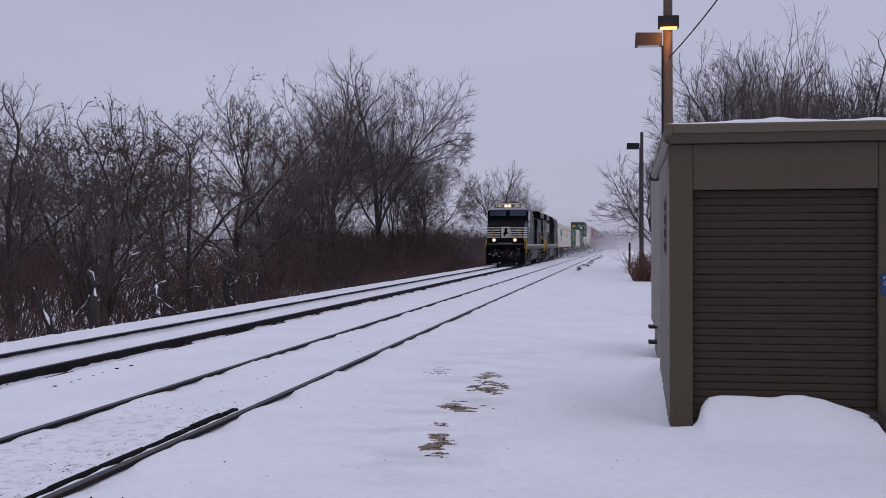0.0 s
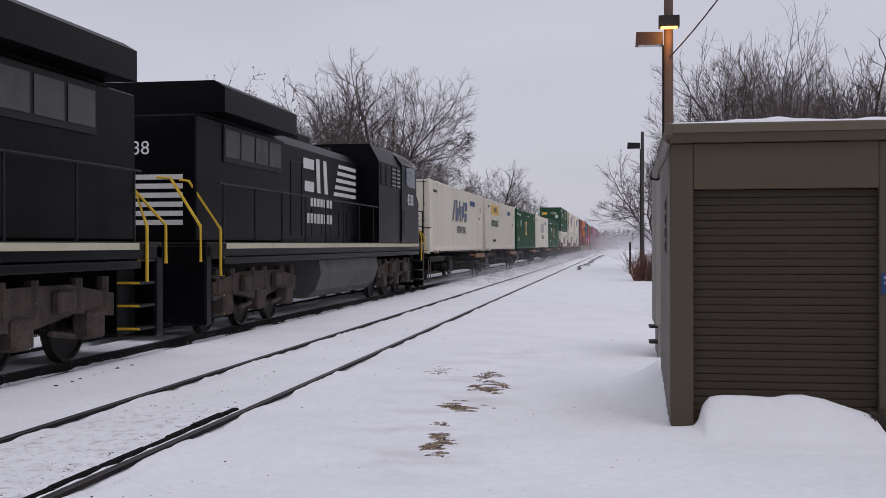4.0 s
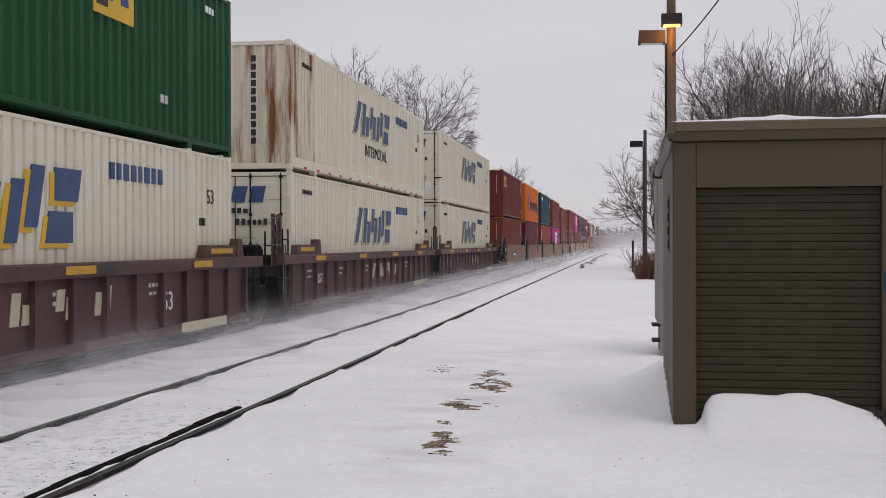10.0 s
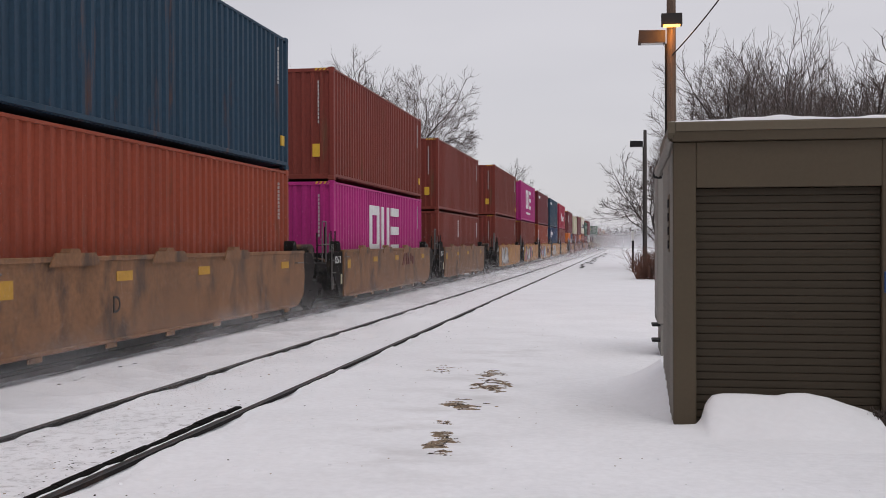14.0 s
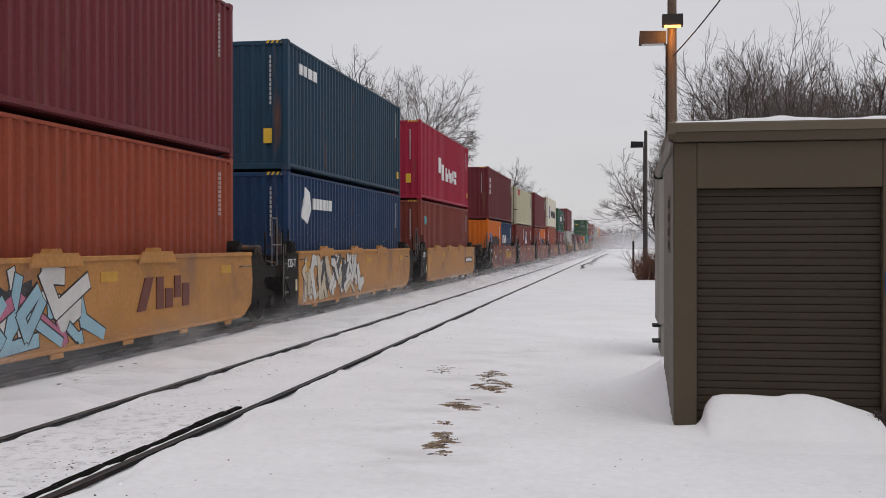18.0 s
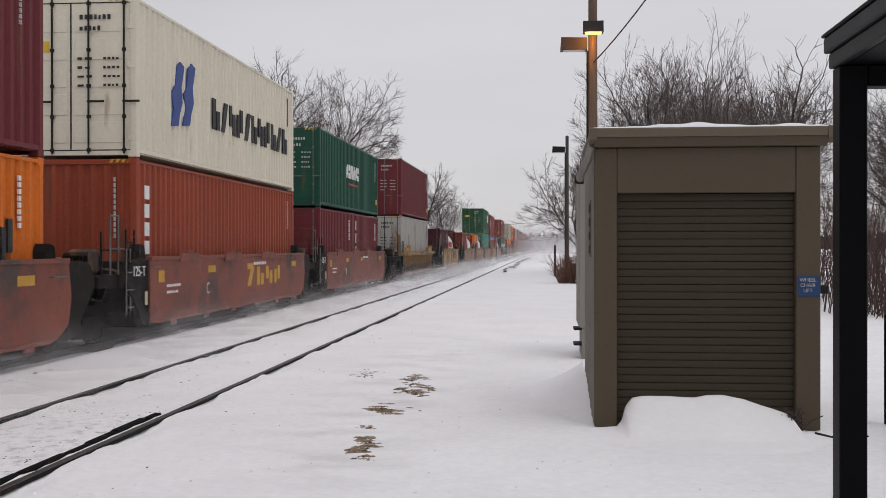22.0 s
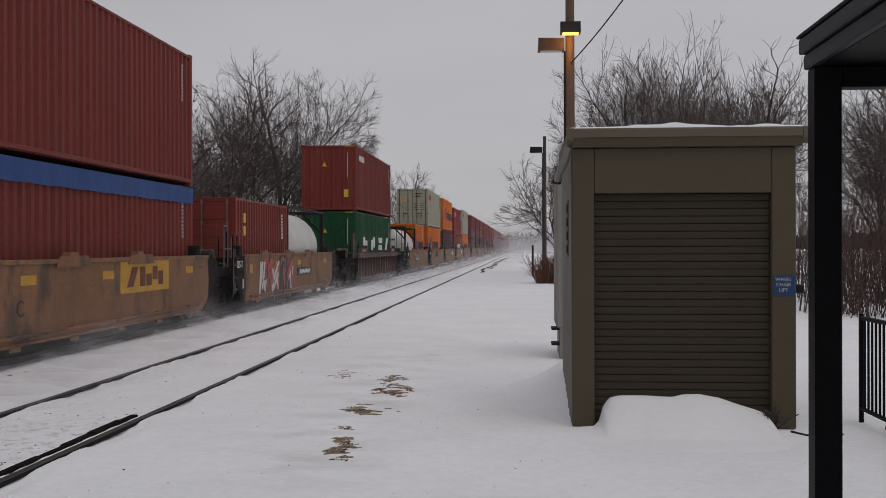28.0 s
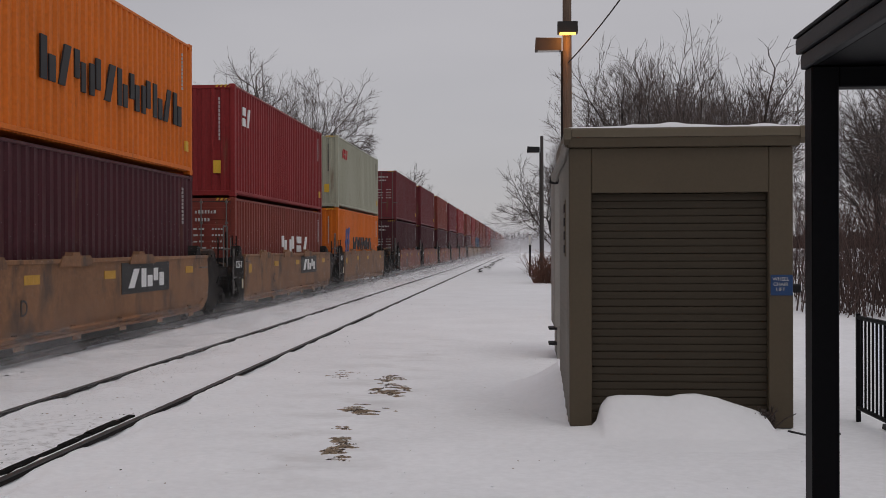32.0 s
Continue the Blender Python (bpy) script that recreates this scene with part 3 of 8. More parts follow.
    for i, wd in enumerate(("WHEEL", "CHAIR", "LIFT")):
        text_on(sg, wd, 0.046, STENCIL, Matrix.Translation((SX1 - 0.115, SY0 - 0.0095, 1.345 - i * 0.048)) @ ENDF)
    part("gutter_elbow", Shape().tube([(SX0 - 0.03, SY0 + 0.02, 2.60), (SX0 - 0.055, SY0 + 0.10, 2.48), (SX0 - 0.11, SY0 + 0.26, 2.36), (SX0 - 0.13, SY0 + 0.34, 2.29)], [0.038, 0.042, 0.036, 0.042], 8), SHED_SIDE, s, "crumpled pale gutter spout")
    part("spout_clip", Shape().tube([(SX0 - 0.125, SY0 + 0.33, 2.32), (SX0 - 0.133, SY0 + 0.35, 2.27)], 0.047, 8), DARK_GREY, s)
    rq = random.Random(12)
    weed = Shape()
    for _ in range(34):
        bx, by = SX1 - 0.265 + rq.gauss(0, 0.035), SY0 - 0.07 + rq.gauss(0, 0.03)
        e = (bx + rq.gauss(0, 0.06), by + rq.gauss(-0.03, 0.04), rq.uniform(0.05, 0.19))
        weed.tube([(bx, by, -0.06), ((bx + e[0]) / 2 + rq.gauss(0, 0.012), (by + e[1]) / 2, e[2] * 0.55), e], [0.009, 0.007, 0.004], 4)
    for _ in range(7):
        bx, bz = SX1 - 0.265 + rq.gauss(0, 0.045), rq.uniform(0.0, 0.13)
        weed.box(bx - 0.018, SY0 - 0.10, bz, bx + 0.018, SY0 - 0.06, bz + 0.03, 0.008)
    tagged(new("dead_weeds", weed.mesh("dead_weeds", LITTER)), "dark withered weeds at the foot of the door", "weeds", kind="stuff")
    part("side_box", Shape().box(SX1 - 0.018, SY0 + 0.25, 1.21, SX1 + 0.14, SY0 + 0.45, 1.29, 0.012), DARK_GREY, s, "small dark box on the shed side")
    cap = Shape()
    nx, ny = 60, 10
    for j in range(ny + 1):
        for i in range(nx + 1):
            x, yy = SX0 - 0.03 + (SX1 - SX0 + 0.11) * i / nx, SY0 - 0.045 + (SY1 - SY0) * max(0, j - 1) / ny
            e = min(1.0, min(i, nx - i) / 3.0)
            z = 2.757 + e * max(0.005, 0.015 + 0.04 * noise.noise(Vector((x * 1.9, yy * 1.5, 2))) + 0.018 * noise.noise(Vector((x * 7, yy * 3, 4))))
            cap.v.append((x, yy, z if j else 2.738))
    cap.f = [(j * (nx + 1) + i, j * (nx + 1) + i + 1, (j + 1) * (nx + 1) + i + 1, (j + 1) * (nx + 1) + i) for j in range(ny) for i in range(nx)]
    sc = smooth(new("roof_snow", cap.mesh("roof_snow", SNOW_CAP)))
    tagged(sc, "thin uneven snow lying on the shed roof", "snow", kind="stuff")
    return s


shed()


def ground_cable():
    c = thing("ground_cable", "thin black cable lying on the snow by the shed", "cable")
    pts = [(2.42, 10.1, 0.0), (2.52, 9.95, 0.0), (2.68, 9.93, 0.0), (2.85, 10.0, 0.0)]
    part("cable", Shape().tube([(x, y, ground_z(x, y) + 0.006) for x, y, _ in pts], 0.012, 6), WIRE, c)


ground_cable()


def cabinet_behind():
    c = thing("trackside_cabinet", "tall pale grey trackside cabinet behind the shed", "cabinet")
    x0, x1, y0, y1 = 0.487, 1.2, 16.4, 17.8
    part("body", Shape().box(x0, y0, 0.44, x1, y1, 2.75, 0.02), SHED_SIDE, c)
    part("roof", Shape().box(x0 - 0.02, y0 - 0.02, 2.752, x1 + 0.05, y1 + 0.05, 2.80, 0.015), TAUPE_TRIM, c)
    part("plinth", Shape().box(x0 + 0.05, y0 + 0.05, -0.1, x1 - 0.05, y1 - 0.05, 0.439), SHED_SIDE, c)
    for z in (0.40, 0.17):
        part("step", Shape().box(x0 - 0.075, y0 + 0.05, z, x0 + 0.049, y0 + 0.5, z + 0.03, 0.006), DARK_GREY, c)


cabinet_behind()


def drift_sheet(name, label, xs, ys, height):
    """A snow bank over a grid of places; it sinks into the ground along its rim."""
    s = Shape()
    for j, y in enumerate(ys):
        for i, x in enumerate(xs):
            s.v.append((x, y, max(ground_z(x, y) - 0.03, height(x, y))))
    w = len(xs)
    s.f = [(j * w + i, j * w + i + 1, (j + 1) * w + i + 1, (j + 1) * w + i) for j in range(len(ys) - 1) for i in range(w - 1)]
    tagged(smooth(new(name, s.mesh(name, SNOW_CAP))), label, "snow drift", kind="stuff")


def door_drift():
    """Snow blown up against the roller door, undercut beside the jamb."""
    crest = ((0.66, -0.06), (0.70, 0.02), (0.735, 0.15), (0.79, 0.235), (0.90, 0.258), (1.10, 0.25), (1.36, 0.215), (1.48, 0.245), (1.62, 0.268), (1.80, 0.24), (1.96, 0.18), (2.12, 0.135), (2.24, 0.09), (2.28, 0.0))
    cx, cz = [p[0] for p in crest], [p[1] for p in crest]

    def height(x, y):
        out = SY0 + 0.075 - y
        k = out / 1.7
        z = ground_z(x, y) - 0.012
        if k >= 1 or k < 0:
            return z - 0.03
        top = float(np.interp(x, cx, cz)) if cx[0] < x < cx[-1] else -0.1
        broad = 0.09 * max(0.0, 1 - abs(x - 1.45) / 1.25)
        fall = (1 - min(1.0, out / 0.85)) ** 1.3
        face = (top + 0.05) * fall if out > 0.06 else top + 0.05
        wave = 0.012 * noise.noise(Vector((x * 2.3, y * 2.0, 9)))
        rim = min(1.0, (x - (SX0 - 0.3)) / 0.3, (SX1 + 0.3 - x) / 0.3, (1 - k) / 0.25)
        if y > SY0 - 0.02:
            return -0.05 + max(0.0, top + 0.05) if top > -0.05 else -0.08
        return z + max(face, 0.0) * rim + broad * (1 - k) ** 1.2 * rim + wave * rim * (1 - k)

    xs = sorted(set(list(np.linspace(SX0 - 0.3, SX1 + 0.3, 70)) + [v + d for v in (0.70, 0.735, 2.22, 2.26) for d in (0.0, 0.012)]))
    ys = [SY0 + 0.074, SY0 + 0.03, SY0 + 0.0, SY0 - 0.022] + list(np.linspace(SY0 - 0.05, SY0 - 1.6, 26))
    drift_sheet("snow_drift", "smooth snow drift banked against the roller door", xs, ys, height)


def side_drift():
    """A bank that climbs along the shed's track side."""
    def height(x, y):
        along = min(1.0, max(0.0, (y - 10.35) / 2.0))
        k = max(0.0, 1 - (SX0 + 0.02 - x) / (0.4 + 0.5 * along))
        return ground_z(x, y) - 0.015 + (0.27 * along ** 1.1 + 0.07 * along * noise.noise(Vector((0, y * 6, 3)))) * k ** 2.2

    drift_sheet("snow_drift", "snow bank climbing along the side of the shed", list(np.linspace(SX0 - 1.5, SX0 + 0.0, 26)), list(np.linspace(10.3, 13.6, 30)), height)


door_drift()
side_drift()

# ---- poles ----


def light_pole(x, y, top, r, arm_z, arm, lamp_z=None):
    p = thing("light_pole", "weathered wooden pole with a dark floodlight", "light pole")
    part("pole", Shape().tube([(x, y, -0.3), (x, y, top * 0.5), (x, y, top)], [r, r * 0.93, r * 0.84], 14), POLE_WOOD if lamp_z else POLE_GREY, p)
    sh = part("floodlight", Shape().prism([(x - r - arm - 0.02, arm_z - 0.15), (x - r - 0.01, arm_z - 0.15), (x - r - 0.01, arm_z + 0.13), (x - r - arm, arm_z + 0.15)], 1, y - 0.16, y + 0.16), FLOOD_CASE_LIT if lamp_z else DARK_GREY, p, "box floodlight on the pole")
    part("lens", Shape().box(x - r - arm + 0.05, y - 0.13, arm_z - 0.158, x - r - 0.06, y + 0.13, arm_z - 0.151), PALE_WALL, sh)
    part("conduit", Shape().tube([(x - r - 0.012, y - 0.03, 0.0), (x - r * 0.93 - 0.012, y - 0.03, arm_z - 0.16)], 0.022, 6), DARK_GREY, p)
    part("pole_cap", Shape().tube([(x, y, top), (x, y, top + 0.03)], [r * 0.86, r * 0.5], 14), DARK_GREY, p)
    if lamp_z:
        a = part("wall_pack", Shape().prism([(y - r - 0.34, lamp_z - 0.03), (y - r, lamp_z - 0.03), (y - r, lamp_z + 0.24), (y - r - 0.24, lamp_z + 0.24)], 0, x - 0.235, x + 0.235), DARK_GREY, p, "dark wall-pack lamp glowing amber")
        part("glowing_lens", Shape().box(x - 0.19, y - r - 0.33, lamp_z - 0.055, x + 0.19, y - r - 0.06, lamp_z - 0.034, 0.01), LAMP_GLOW, a)
        ld = bpy.data.lights.new("pole_lamp", "POINT")
        ld.energy, ld.color, ld.shadow_soft_size = 26, (1.0, 0.42, 0.08), 0.08
        new("pole_lamp", ld).location = (x - 0.08, y - r - 0.42, lamp_z - 0.20)
    return p


light_pole(1.10, 26.0, 7.5, 0.125, 6.45, 0.62, 6.69)
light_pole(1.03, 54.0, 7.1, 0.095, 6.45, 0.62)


def wire():
    a, b = Vector((1.12, 25.9, 6.0)), Vector((4.75, 21.0, 11.2))
    pts = []
    for i in range(17):
        k = i / 16
        pts.append(a.lerp(b, k) - Vector((0, 0, 0.5 * 4 * k * (1 - k))))
    w = thing("overhead_wire", "slack black service wire rising from the pole", "wire")
    part("cable", Shape().tube(pts, 0.016, 6), WIRE, w)


wire()

sp = thing("track_sign_post", "thin grey steel post beside the snowy path", "post")
part("post", Shape().tube([(0.50, 62.0, -0.2), (0.50, 62.0, 2.35)], 0.06, 8), DARK_GREY, sp)
part("plate", Shape().box(0.42, 61.92, 1.75, 0.58, 61.935, 2.3, 0.004), PALE_WALL, sp)

# ---- passenger shelter and railing ----


def shelter():
    s = thing("platform_shelter", "black steel platform shelter with a charcoal canopy", "shelter")
    for y in (4.81, 1.2, -2.4):
        part("post", Shape().box(1.239, y - 0.0575, -0.05, 1.354, y + 0.0575, 2.419, 0.005), BLACK_POST, s)
        part("post", Shape().box(3.85, y - 0.0575, -0.05, 3.965, y + 0.0575, 2.40, 0.005), BLACK_POST, s)
    part("fascia", Shape().box(1.203, -3.0, 2.488, 1.238, 4.88, 2.556, 0.006), FASCIA, s)
    part("fascia", Shape().box(1.222, -3.0, 2.42, 1.262, 4.87, 2.486, 0.006), FASCIA, s)
    part("drip_edge", Shape().box(1.195, -3.0, 2.558, 1.25, 4.89, 2.572, 0.004), BLACK_POST, s)
    part("fascia", Shape().box(1.24, 4.845, 2.488, 4.05, 4.88, 2.556, 0.006), FASCIA, s)
    part("beam", Shape().box(1.356, 4.76, 2.33, 3.848, 4.86, 2.42, 0.006), BLACK_POST, s)
    part("soffit", Shape().box(1.264, -3.0, 2.422, 4.03, 4.84, 2.446), BLACK_POST, s)
    roof = Shape().prism([(1.2, 2.574), (4.06, 2.574), (2.6, 2.9)], 1, -3.0, 4.88)
    part("roof", roof, FASCIA, s)


shelter()


def railing():
    r = thing("ramp_railing", "black steel railing with upright bars", "railing")
    x0, y0, n = 3.24, 10.76, 40
    for i in range(1, n):
        part("baluster", lambda: Shape().box(-0.009, -0.009, 0.10, 0.009, 0.009, 0.97), BLACK_POST, r, at=pose(x0, y0 - 0.11 * i, -0.02), key="baluster")
    for z in (0.09, 0.96):
        part("rail_bar", Shape().tube([(x0, y0, z), (x0, y0 - 0.11 * n, z)], 0.022, 8), BLACK_POST, r)
    for i in (0, 14, 28, n):
        part("post", Shape().box(x0 - 0.02, y0 - 0.11 * i - 0.02, -0.1, x0 + 0.02, y0 - 0.11 * i + 0.02, 1.0, 0.004), BLACK_POST, r)
    k = thing("ramp_kerb", "low grey concrete ramp edge in the snow", "kerb")
    part("kerb", Shape().prism([(4.6, -0.1), (10.35, -0.1), (10.3, 0.01), (4.6, 0.16)], 0, 3.32, 3.50), KERB_DARK, k)


railing()

# ---- trees ----


def grow(seed, height, first, forks, lead=0.76, side=(0.5, 0.75), ang=(0.4, 0.75), up=0.05, stems=1, lean=(0.1, 0.3), leaves=0.0, twig_r=0.009, sprays=3, crook=0.09, stout=1.0, wide=0.4, mid=0.6, tall=0.42):
    """Trunk and crown of a bare tree of about that height: a leader that gives off crooked limbs, which do the same inside a rounded crown."""
    rnd = random.Random(seed)
    trunk, crown, leaf = Shape(), Shape(), Shape()

    def turned(d, angle, spin):
        d = d.normalized()
        a = d.orthogonal().normalized()
        a.rotate(Matrix.Rotation(spin, 3, d))
        return (d * math.cos(angle) + a * math.sin(angle)).normalized()

    def kept(p, d, length):
        """The length that keeps a limb's end within the crown."""
        for _ in range(5):
            e = p + d * length
            if (e.x * e.x + e.y * e.y) / (wide * height) ** 2 + ((e.z - mid * height) / (tall * height)) ** 2 < 1 or e.z < 0.3 * height:
                break
            length *= 0.7
        return length

    def limb(p, d, length, r0, r1, segs, shape, sides, rise, bent):
        pts, rad = [p.copy()], [r0]
        d = d.normalized()
        for i in range(segs):
            d = (d + Vector((rnd.gauss(0, bent), rnd.gauss(0, bent), rise + rnd.gauss(0, bent * 0.6)))).normalized()
            pts.append(pts[-1] + d * (length / segs))
            rad.append(r0 + (r1 - r0) * (i + 1) / segs)
        shape.tube(pts, rad, sides, cap=False)
        return pts, d

    def along(pts, f):
        f *= len(pts) - 1
        i = min(int(f), len(pts) - 2)
        return pts[i].lerp(pts[i + 1], f - i), pts[i + 1] - pts[i]

    def spray(pts, n, length):
        for _ in range(n):
            p, d = along(pts, rnd.uniform(0.2, 1.0))
            ln = length * rnd.uniform(0.5, 1.2)
            d = turned(d, rnd.uniform(0.4, 0.95), rnd.uniform(0, 6.28))
            m = p + d * ln * 0.5
            e = m + (turned(d, rnd.uniform(0.1, 0.6), rnd.uniform(0, 6.28)) + Vector((0, 0, 0.12 + up * 3))).normalized() * ln * 0.55
            crown.tube([p, m, e], [twig_r * 0.85, twig_r * 0.7, twig_r * 0.5], 3, cap=False)
            if leaves and rnd.random() < leaves:
                for c in (e, p.lerp(m, 0.5), m):
                    u = Vector((rnd.gauss(0, 1), rnd.gauss(0, 1), rnd.gauss(0, 1))).normalized() * rnd.uniform(0.025, 0.05)
                    w = u.orthogonal().normalized() * 0.028
                    leaf.add([tuple(c - u), tuple(c + w), tuple(c + u), tuple(c - w)], [(0, 1, 2, 3)])

    def fork(p, d, length, r, level):
        r1 = max(r * 0.74, twig_r)
        length = kept(p, d, length) if level else length
        pts, d = limb(p, d, length, r, r1, (6, 5, 5, 4, 3, 2)[level], trunk if level < 3 else crown, (8, 6, 5, 4, 3, 3)[level], up * (0.4 + 0.3 * level), crook * (0.8 + 0.45 * level))
        if level >= len(forks) - 1:
            spray(pts, sprays, height * 0.036)
        if level == len(forks):
            return
        n = forks[level]
        spin = rnd.uniform(0, 6.28)
        for i in range(n):
            at, dd = (pts[-1], d) if i == 0 else along(pts, rnd.uniform(0.5 if level == 0 else 0.3, 1.0))
            bend = rnd.uniform(0.03, 0.12 if level < 2 else 0.25) if i == 0 else rnd.uniform(*ang)
            ratio = lead * rnd.uniform(0.92, 1.08) if i == 0 else rnd.uniform(*side)
            fork(at, turned(dd, bend, spin + i * 2.4 + rnd.uniform(-0.5, 0.5)), length * ratio, max(twig_r, r1 * (0.92 if i == 0 else rnd.uniform(0.45, 0.65))), level + 1)

    for q in range(stems):
        tilt = 0.03 if stems == 1 else rnd.uniform(*lean)
        d = turned(Vector((0, 0, 1)), tilt, q * 6.28318 / stems + rnd.uniform(-0.5, 0.5))
        w = 0.12 * (stems > 1)
        fork(Vector((rnd.gauss(0, w), rnd.gauss(0, w), -0.25)), d, height * first * rnd.uniform(0.85, 1.1), stout * (0.0105 * height + 0.02) / stems ** 0.5, 0)
    return trunk, crown, leaf


KINDS = []
for spec in (
        # tall spreading, tall many-stemmed, low crooked, low with leaves, broad with leaves, upright clump, low clump, slim young
        dict(seed=103, height=16, first=0.28, forks=(5, 5, 5, 3, 2), lead=0.72, ang=(0.4, 0.85), side=(0.62, 0.86), up=0.012, twig_r=0.0085, sprays=5, crook=0.07, wide=0.32, mid=0.58, tall=0.44),
        dict(seed=106, height=15, first=0.29, forks=(4, 4, 4, 3, 2), lead=0.72, ang=(0.35, 0.8), side=(0.6, 0.84), up=0.014, stems=3, lean=(0.06, 0.2), twig_r=0.0085, sprays=4, crook=0.07, wide=0.34, mid=0.58, tall=0.44),
        dict(seed=111, height=9, first=0.28, forks=(5, 4, 4, 3), lead=0.70, ang=(0.45, 0.95), side=(0.55, 0.85), up=0.010, crook=0.09, twig_r=0.0055, sprays=7, stout=0.75, wide=0.44, mid=0.55, tall=0.46),
        dict(seed=116, height=9, first=0.27, forks=(4, 4, 4, 3), lead=0.70, ang=(0.45, 0.95), side=(0.55, 0.85), up=0.010, stems=2, lean=(0.1, 0.3), crook=0.09, twig_r=0.006, leaves=0.25, sprays=5, stout=0.75, wide=0.48, mid=0.55, tall=0.46),
        dict(seed=103, height=11, first=0.28, forks=(5, 4, 4, 3), lead=0.72, ang=(0.45, 0.95), side=(0.55, 0.85), up=0.012, crook=0.085, twig_r=0.0065, leaves=0.3, sprays=7, stout=0.8, wide=0.44, mid=0.56, tall=0.45),
        dict(seed=6, height=12, first=0.32, forks=(4, 4, 3, 2), lead=0.72, ang=(0.3, 0.6), side=(0.45, 0.72), up=0.02, stems=6, lean=(0.05, 0.30), twig_r=0.0075, sprays=3, crook=0.05, stout=0.9, wide=0.36, mid=0.58, tall=0.44),
        dict(seed=17, height=7, first=0.28, forks=(4, 3, 3), lead=0.7, ang=(0.4, 0.9), side=(0.5, 0.8), up=0.02, stems=5, lean=(0.15, 0.5), crook=0.09, twig_r=0.005, sprays=5, wide=0.5, mid=0.55, tall=0.46),
        dict(seed=18, height=9, first=0.28, forks=(5, 5, 4, 3), lead=0.70, ang=(0.4, 0.9), side=(0.5, 0.78), up=0.02, crook=0.08, twig_r=0.007, sprays=4, stout=0.6, wide=0.38)):
    tr, cr, lf = grow(**spec)
    top = sorted(v[2] for v in cr.v)[int(len(cr.v) * 0.997)]
    KINDS.append((top, tr.mesh("trunk", BARK), cr.mesh("crown", TWIG), lf.mesh("dead_leaves", DEAD_LEAF) if spec.get("leaves") else None))


def tree(kind, x, y, height, turn, label, group):
    h, tr, cr, lf = KINDS[kind]
    k = height / h
    t = thing("tree", label, "tree", pose(x, y, ground_z(x, y), 0, 0, turn) @ Matrix.Diagonal((k, k, k, 1)), group)
    for nm, me in (("trunk", tr), ("crown", cr), ("dead_leaves", lf)):
        if me:
            ob = new(nm, me)
            ob.parent = t
            if nm == "dead_leaves":
                ob["label"] = "clinging dead brown leaves"
    return t


LEFT = "bare trees behind the far track"
TALL = "tall bare tree with a wide fan of fine twigs"
for k, x, y, h, a in ((0, -17.8, 79.6, 16.8, 200), (0, -18.5, 69, 13.8, 140), (5, -17, 60, 11.6, 250), (0, -18, 100, 12.5, 300), (1, -19, 92, 12.0, 70),
                      (0, -17, 152, 13.6, 33), (0, -17.5, 186, 12.0, 190), (0, -24, 84, 13, 200)):
    tree(k, x, y, h, a, TALL, LEFT)
for k, x, y, h, a in ((2, -16.5, 27.6, 7.2, 0), (3, -17, 33.8, 7.5, 80), (4, -17, 46.8, 10.2, 160), (3, -19, 44, 8.4, 240), (4, -18, 53, 10.5, 310), (2, -16, 39, 7.6, 45),
                      (6, -15.5, 30.5, 5.2, 120), (3, -20, 38, 8.2, 200), (2, -21, 30, 7.8, 280), (6, -16.4, 50, 6.4, 10)):
    tree(k, x, y, h, a, "crooked low tree with clinging dead brown leaves" if k in (3, 4) else "crooked bare low tree with snow below", LEFT)
rnd = random.Random(5)
for i in range(10):
    y = rnd.uniform(24, 150)
    x = -rnd.uniform(20, 34) - 0.03 * y
    tree(rnd.choice((2, 3, 4, 5, 6, 2, 6)), x, y, rnd.uniform(6.0, 8.5) + 0.018 * y, rnd.uniform(0, 360), "bare tree deep in the wood beyond the tracks", LEFT)
RIGHT = "bare trees behind the shed"
for k, x, y, h, a in ((7, 2.3, 72, 8.2, 30), (5, 5.4, 62, 12.0, 0), (1, 7.4, 66, 13.4, 60), (5, 8.6, 58, 13.2, 130), (5, 11.4, 62, 12.0, 280), (5, 6.4, 54, 10.8, 200), (5, 13.6, 66, 12.6, 110), (1, 12.4, 72, 13.0, 300),
                      (7, 7.6, 34, 7.6, 15), (7, 12.6, 35, 8.2, 190), (5, 15.0, 46, 9.2, 77), (0, 18, 54, 10.8, 140), (6, 11.5, 29, 6.2, 222), (2, 13.4, 40, 8.2, 20),
                      (2, 11.6, 26, 7.4, 260), (0, 21, 58, 11, 10), (7, 3.9, 74, 8.6, 145), (2, 3.6, 88, 8.2, 240)):
    tree(k, x, y, h, a, "bare many-stemmed tree behind the shed" if y > 50 else "crooked bare tree at the snowy verge", RIGHT)


